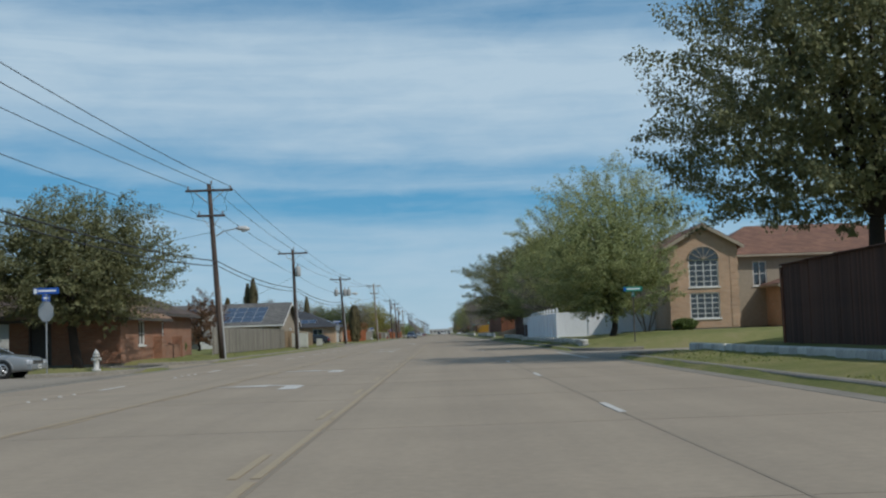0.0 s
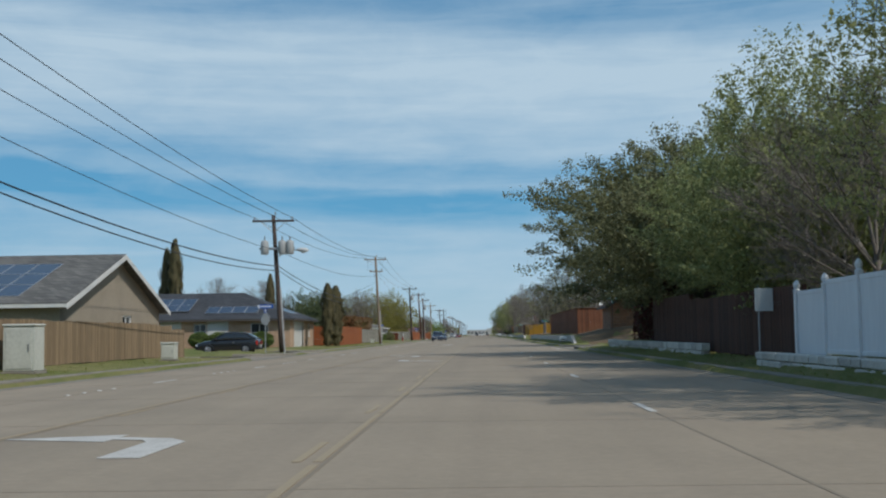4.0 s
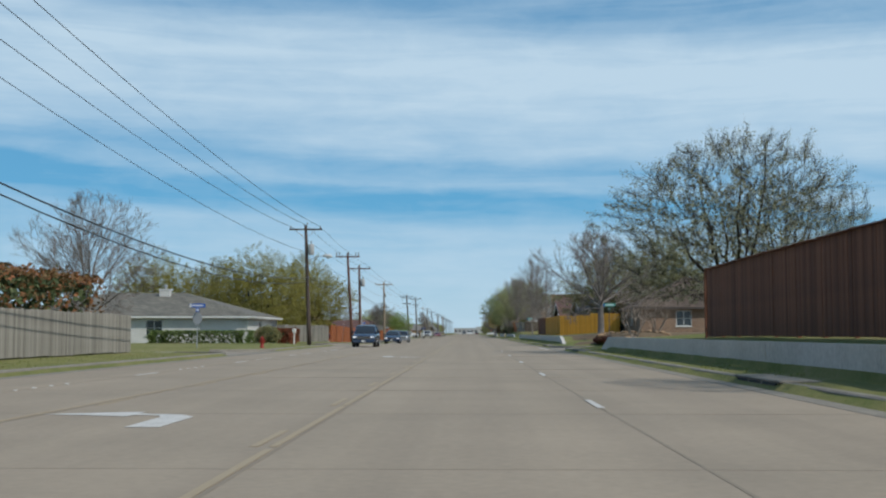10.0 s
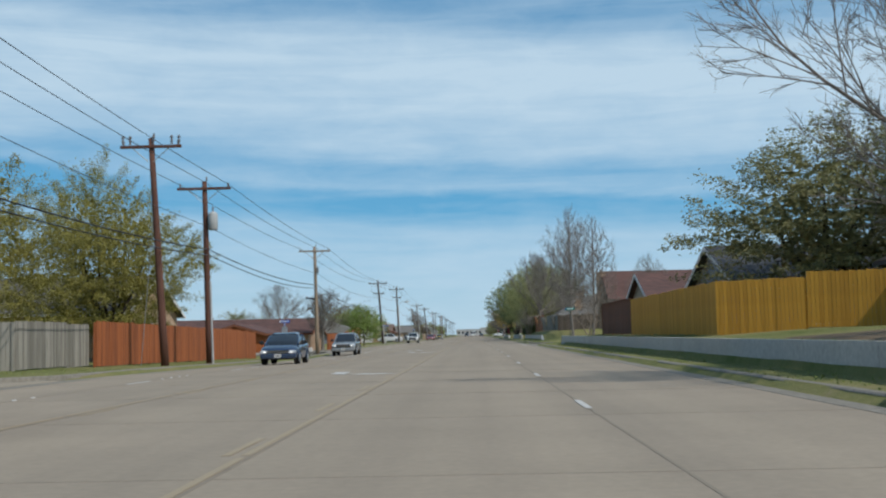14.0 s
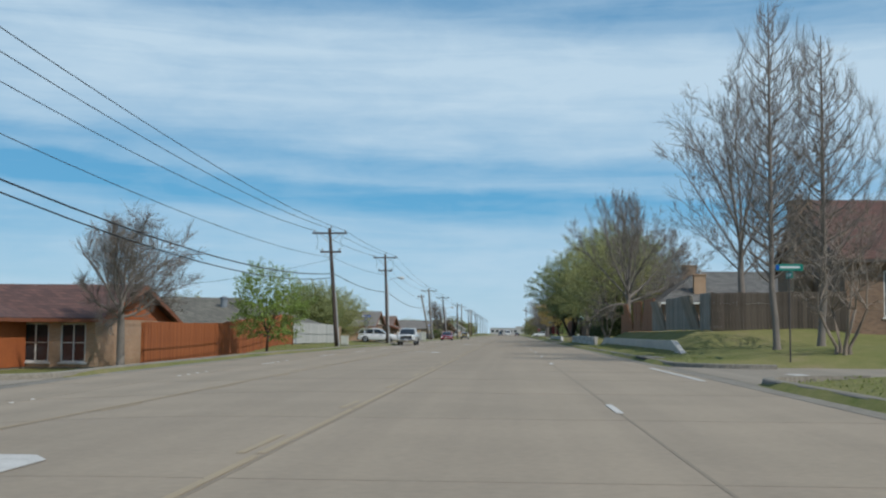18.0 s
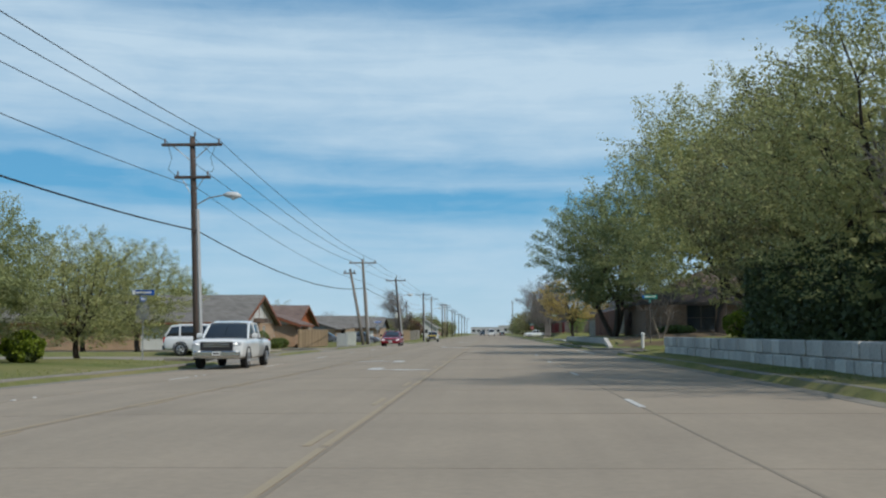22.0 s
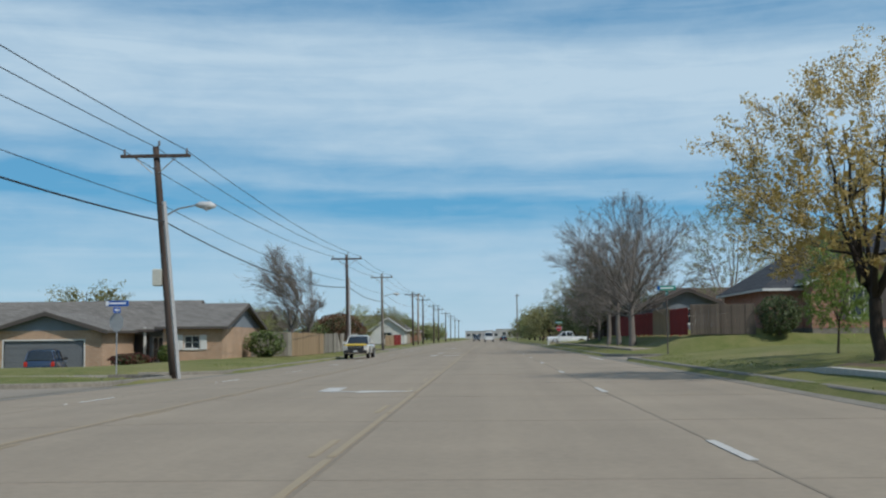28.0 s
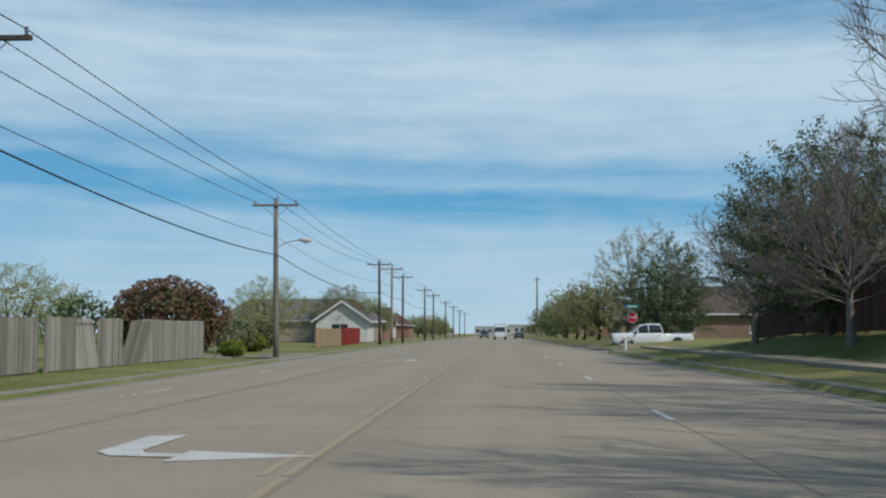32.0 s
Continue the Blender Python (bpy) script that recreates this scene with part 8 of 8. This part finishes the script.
T("oak_olive", -17, 700, 6.2, 3.6, "rounded roadside tree beside the street", "far trees")
T("fresh", -16, 716, 5.4, 3.2, "rounded roadside tree beside the street", "far trees")
# background rows beyond the first houses
rng = random.Random(11)
for i in range(34):
    y = 60 + i * 26 + rng.uniform(-6, 6)
    kind = rng.choice(("oak_olive", "bare", "lime", "bare_oak", "fresh", "bare", "pale"))
    if i % 2 == 0 or y > 300:
        T(kind + "_plain", rng.uniform(-62, -42), y, rng.uniform(5.5, 8.5), rng.uniform(4, 5.5), "street tree among the suburban houses", "background trees", z=0)
    kind = rng.choice(("bare", "bare_oak", "oak_olive", "lime", "bare", "pale"))
    T(kind + "_plain", rng.uniform(30, 42), y, rng.uniform(7, 10.5), rng.uniform(4.2, 5.5), "street tree among the suburban houses", "background trees", z=.5)
for i in range(20):
    T(rng.choice(("oak_olive", "evergreen", "lime", "fresh")) + "_plain", rng.choice((-1, 1)) * rng.uniform(14, 30) - 2, 830 + i * 14, rng.uniform(5, 7.5), rng.uniform(3.5, 5), "rounded tree lining the long street", "far trees", z=0)
for x, y, hh, w in ((-13.4, 171.6, 5.3, .95), (-13.3, 176.4, 5.3, 1.05), (-14.45, 183.6, 5.4, .95), (-23.7, 200.7, 7.7, .9), (-30.5, 186, 10.4, 1.2), (-31.6, 187, 9.6, 1.1), (-28, 150, 6.4, 1.0), (-22, 232, 5.0, 1.1)):
    build_cypress(x, y, hh, "slim brown-green columnar cypress tree", w)

S = build_shrub
S("shrub", -17.0, 179.5, 1.6, 1.6, 1.2, "leaf_hedge", "rounded green shrub by a fence")
for x, w in ((-17.5, 1.9), (-19.2, 1.9), (-20.9, 2.0), (-22.5, 1.8)):
    S("shrub", x, 163.2, w, 1.6, 1.25, "leaf_hedge", "clipped round boxwood against the house", group="clipped shrubs")
S("shrub", -26.2, 162.8, 1.6, 1.4, 1.1, "leaf_bright", "bright green shrub against the house")
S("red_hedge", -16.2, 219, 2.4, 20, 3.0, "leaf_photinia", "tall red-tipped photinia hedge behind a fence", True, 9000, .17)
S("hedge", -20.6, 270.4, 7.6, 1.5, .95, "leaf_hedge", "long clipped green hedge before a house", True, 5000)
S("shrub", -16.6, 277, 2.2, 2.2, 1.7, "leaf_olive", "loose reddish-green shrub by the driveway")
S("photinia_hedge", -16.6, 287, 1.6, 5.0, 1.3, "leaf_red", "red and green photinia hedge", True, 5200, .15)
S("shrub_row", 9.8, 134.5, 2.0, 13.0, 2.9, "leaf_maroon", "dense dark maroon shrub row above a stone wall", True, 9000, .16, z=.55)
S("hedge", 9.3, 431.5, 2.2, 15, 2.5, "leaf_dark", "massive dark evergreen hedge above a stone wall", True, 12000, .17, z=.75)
S("shrub", -16.6, 436.5, 1.7, 1.9, 1.3, "leaf_bright", "bright yellow-green clipped garden shrub")
S("shrub", -16.6, 441, 1.5, 1.5, 1.1, "leaf_bright", "bright yellow-green clipped garden shrub")
for x, y, w, hh, lf in ((-16.7, 484, 1.4, 1.3, "leaf_hedge"), (-16.6, 488.8, 1.2, .8, "leaf_hedge"), (-16.6, 491.6, 1.2, .8, "leaf_hedge"), (-24.6, 577.6, 2.4, .9, "leaf_hedge"), (-21.4, 573.0, 2.6, .8, "leaf_maroon"), (-20.4, 576.9, 1.0, 1.1, "leaf_hedge"), (-15.6, 584.5, 2.9, 1.9, "leaf_hedge"),
                        (16.0, 172, 1.6, .8, "leaf_hedge"), (14.2, 68.8, 1.5, .7, "leaf_hedge"), (13.2, 183.6, 1.3, 1.0, "leaf_olive"), (15.2, 566.3, 2.4, 2.1, "leaf_dark"), (12.4, 479.4, 2.6, .6, "leaf_hedge"), (17.5, 479.0, 2.4, 1.6, "leaf_pale"),
                        (-15.4, 640, 1.6, 1.0, "leaf_bright"), (-15.2, 645, 1.6, 1.0, "leaf_bright"), (-16.3, 644, 3.2, 2.2, "leaf_olive"), (-17.8, 622, 3.4, 2.9, "leaf_hedge"), (9.4, 445, 1.4, 1.0, "leaf_bright"), (-15.6, 66.5, 1.4, 1.0, "leaf_hedge"), (9.8, 263.8, 1.6, .6, "leaf_maroon")):
    S("shrub", x, y, w, w, hh, lf, {"leaf_hedge": "rounded green shrub on a lawn", "leaf_maroon": "low maroon shrub bed", "leaf_olive": "loose olive-green shrub on a lawn", "leaf_dark": "dark evergreen shrub beside a house", "leaf_pale": "loose pale grey-green shrub before a house", "leaf_bright": "bright yellow-green clipped garden shrub"}[lf], n=1500, group="garden shrubs")
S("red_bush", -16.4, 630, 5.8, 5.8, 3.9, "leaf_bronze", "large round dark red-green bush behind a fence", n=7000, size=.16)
S("shrub", -16.2, 652, 2.4, 2.4, 2.1, "leaf_olive", "rounded olive shrub at the corner", n=2600)

# ---------------------------------------------------------------- vehicles
build_car("suv", "navy", -7.6, 268.0, 0, "dark blue sport utility vehicle with headlights on", name="suv")
build_car("hatch", "navy", -8.2, 307.5, 0, "dark blue compact hatchback with headlights on")
build_car("suv", "silver", -9.0, 340.3, 0, "silver sport utility vehicle on the road", name="suv")
build_car("pickup", "white", -9.4, 442.4, 0, "white crew-cab pickup truck on the road", name="pickup_truck")
build_car("suv", "white", -14.4, 459.5, 90, "white crossover waiting at the side street", lights=False, name="suv")
build_car("sedan", "red", -8.9, 504.6, 0, "dark red sedan with headlights on")
build_car("pickup", "tanwhite", -9.4, 588.0, 0, "white work pickup with yellow hood", name="pickup_truck", second="signyellow", lights=False)
build_car("hatch", "black", -16.6, 147.2, -90, "black hatchback parked on a driveway", lights=False)
build_car("hatch", "grey", -14.6, 531.0, 90, "dark grey hatchback at the side street", lights=False)
build_car("suv", "navy", -25.2, 569.5, 192, "dark blue van parked on a driveway", lights=False, name="van", z=ground_z(-25.2, 569.5))
build_car("hatch", "grey", -17.5, 521.5, 90, "dark car parked beside a fence", lights=False)
build_car("pickup", "white", 9.9, 650.0, -90, "white pickup truck parked across a driveway", lights=False, name="pickup_truck", z=.03)
build_car("sedan", "silver", -16.2, 39.5, 90, "pale silver car at the side street", lights=False)
build_service_truck(.2, 764)
build_car("sedan", "black", 3.8, 792, 180, "dark sedan driving on the concrete road", lights=False)
build_car("suv", "black", -3.0, 812, 0, "dark sport utility vehicle on the road", lights=False, name="suv")
build_car("sedan", "maroon", -22.5, 361.5, 90, "dark red car parked beside a house", lights=False)

# ---------------------------------------------------------------- signs and furniture
build_street_sign(-14.2, 41.0, "sign_blue", 2.9, "back")
build_street_sign(9.0, 55.5, "sign_green", 2.75)
build_street_sign(-12.9, 140.0, "sign_blue", 2.75, "back")
build_street_sign(10.6, 168.0, "sign_green", 3.7)
build_street_sign(-15.4, 247, "sign_blue", 2.5, "back")
build_street_sign(10.5, 267, "sign_green", 3.0)
build_street_sign(-16.0, 355, "sign_blue", 2.4, "back")
build_street_sign(9.8, 367, "sign_green", 3.2)
build_street_sign(-14.2, 447.2, "sign_blue", 2.6, "back")
build_street_sign(9.6, 471.5, "sign_green", 3.1)
build_street_sign(-14.6, 549.2, "sign_blue", 2.4, "back")
build_street_sign(8.7, 562.3, "sign_green", 3.3)
build_street_sign(-14.2, 631, "sign_blue", 2.5)
build_street_sign(8.9, 652, "sign_green", 2.75, "front")
build_hydrant(-12.6, 41.5, "hydrant_silver")
build_hydrant(-12.3, 250.5, "hydrant_red")
build_cabinet(-12.7, 103.5, .85, .7, 1.35, "cabinet", "beige metal utility cabinet in the verge")
build_cabinet(-13.5, 105.6, .85, .7, 1.35, "cabinet", "beige metal utility cabinet in the verge")
build_cabinet(-12.9, 119, .55, .5, .75, "cabinet", "small beige utility pedestal in the verge")
build_cabinet(-12.1, 416.8, .55, .5, .75, "cabinet", "small beige utility pedestal in the verge")
build_cabinet(-12.9, 207, .4, .4, .5, "cabinet", "small beige utility pedestal in the verge")
build_cabinet(-12.9, 500.5, .9, .7, 1.2, "tank", "pale grey utility cabinet by the poles")
build_cabinet(-12.5, 503.2, .9, .7, 1.3, "cabinet", "beige metal utility cabinet by the poles")
build_cabinet(13.6, 251.0, .7, .6, .9, "cabinet_green", "green utility cabinet on the lawn")
build_cabinet(-20.4, 357.8, .6, .6, 1.0, "cabinet_green", "green wheeled refuse bin beside a house")
build_mailbox(-13.6, 271.8)
build_mailbox(-13.4, 352.5)
ob = thing("marker_post", "white rounded marker post above the curb", "marker post")
part("post", Geo().lathe([(.09, -.1), (.09, .75), (.11, .8), (.11, .9), (.05, .95)], (9.0, 470.4, ground_z(9.0, 470.4)), 8), M["trimwhite"], ob)
ob = thing("marker_post", "white rounded marker post above the curb", "marker post")
part("post", Geo().lathe([(.08, -.1), (.08, .6), (.1, .65), (.05, .75)], (6.7, 636.0, ground_z(6.7, 636)), 8), M["trimwhite"], ob)
ob = thing("notice_board", "small white notice sign on posts under trees", "sign")
part("panel", Geo().chamfer(7.0, 7.9, 103.0, 103.04, 1.55, 2.15, .01), M["sign_white"], ob)
for x in (7.1, 7.8):
    part("post", Geo().tube([(x, 103.06, 0), (x, 103.06, 2.2)], .025, 6), M["steel"], ob)
ob = thing("satellite_dish", "white satellite dish on a roof post", "satellite dish")
part("dish", Geo().lathe([(.03, 0), (.16, .03), (.29, .10), (.30, .115), (.16, .05), (.03, .02)], (0, 0, 0), 14), M["trimwhite"], ob, at=Matrix.Translation((11.5, 185.5, 3.9)) @ Matrix.Rotation(radians(65), 4, "X"))
part("mast", Geo().tube([(11.5, 185.7, 2.0), (11.5, 185.7, 3.9)], .03, 6), M["steel"], ob)
ob = thing("rock_edging", "rough tan rocks edging a planting bed", "rock edging")
rngr = random.Random(8)
rock = Geo().lathe([(.12, 0), (.26, .04), (.28, .12), (.18, .2), (.06, .23)], sides=7).mesh("rock", M["rock"])
for k in range(26):
    a = k / 26 * 2 * math.pi
    x, y = 12.6 + 2.6 * math.cos(a), 268.6 + 3.0 * math.sin(a)
    b = part("rock", rock, None, ob)
    b.matrix_basis = Matrix.Translation((x, y, ground_z(x, y) - .04)) @ Matrix.Rotation(rngr.uniform(0, 6), 4, "Z") @ Matrix.Diagonal((rngr.uniform(.9, 1.6), rngr.uniform(.7, 1.1), rngr.uniform(.7, 1.2), 1))
ob = thing("white_ladder", "white ladder lying on a dark rack beside trees", "ladder")
part("side_rail", Geo().tube([(14.5, 626, 1.75), (18.2, 626, 1.75)], .04, 5).tube([(14.5, 626, 2.15), (18.2, 626, 2.15)], .04, 5), M["trimwhite"], ob)
for k in range(9):
    part("rung", Geo().tube([(14.7 + k * .42, 626, 1.75), (14.7 + k * .42, 626, 2.15)], .03, 5), M["trimwhite"], ob)
part("rack", Geo().chamfer(14.6, 18.2, 626.2, 627.2, .4, 1.7, .05), M["blackplastic"], ob)
for x, y, w, d, hh in ((-3, 1350, 26, 12, 9), (24, 1420, 34, 14, 12), (-38, 1300, 20, 12, 7), (60, 1380, 24, 12, 8)):
    ob = thing("far_building", "pale low commercial building with flat roof", "building", "far buildings")
    hh *= .6
    part("wall", Geo().chamfer(x - w / 2, x + w / 2, y, y + d, 0, hh, .2), M["farwall"], ob)
    part("roof_edge", Geo().box(x - w / 2 - .3, x + w / 2 + .3, y - .3, y + d, hh, hh + .4), M["farwall"], ob)
    for k in range(int(w / 4)):
        part("window", Geo().box(x - w / 2 + 1 + k * 4, x - w / 2 + 3.4 + k * 4, y - .08, y, hh * .35, hh * .7), M["glass"], ob)
build_patches()
build_walls()
build_sidewalks()
build_grass()
# a dark trailer with a white lattice side on the lawn
ob = thing("utility_trailer", "black utility trailer with white lattice side on grass", "trailer")
tz = ground_z(13.4, 626)
part("bed", Geo().chamfer(12.1, 14.9, 625.2, 626.8, tz + .45, tz + .62, .02), M["blackplastic"], ob)
part("side_panel", Geo().chamfer(12.1, 14.9, 625.22, 625.28, tz + .62, tz + 1.5, .01), M["blackplastic"], ob)
for z in (.78, 1.34):
    part("lattice_rail", Geo().box(12.2, 14.8, 625.18, 625.215, tz + z, tz + z + .07), M["trimwhite"], ob)
for k in range(7):
    part("lattice_ring", Geo().tube([(12.4 + k * .36 + .13 * math.cos(a), 625.2, tz + 1.1 + .2 * math.sin(a)) for a in (2 * math.pi * j / 10 for j in range(11))], .03, 5), M["trimwhite"], ob)
for x in (12.6, 14.4):
    part("wheel", Geo().tube([(x, 625.1, tz + .3), (x, 625.3, tz + .3)], .3, 14), M["tyre"], ob)
    part("wheel", Geo().tube([(x, 626.7, tz + .3), (x, 626.9, tz + .3)], .3, 14), M["tyre"], ob)
# a small yard sign
ob = thing("yard_sign", "small white yard sign on wire legs in grass", "yard sign")
yz = ground_z(6.5, 168)
part("panel", Geo().chamfer(6.22, 6.82, 167.98, 168.0, yz + .18, yz + .62, .004), M["sign_white"], ob)
part("text_bar", Geo().box(6.28, 6.76, 167.97, 167.979, yz + .33, yz + .41), M["blackplastic"], ob)
part("colour_band", Geo().box(6.22, 6.82, 167.965, 167.978, yz + .18, yz + .26), M["blackplastic"], ob)
for x in (6.32, 6.72):
    part("leg", Geo().tube([(x, 168.01, yz - .05), (x, 168.01, yz + .5)], .006, 5), M["steel"], ob)
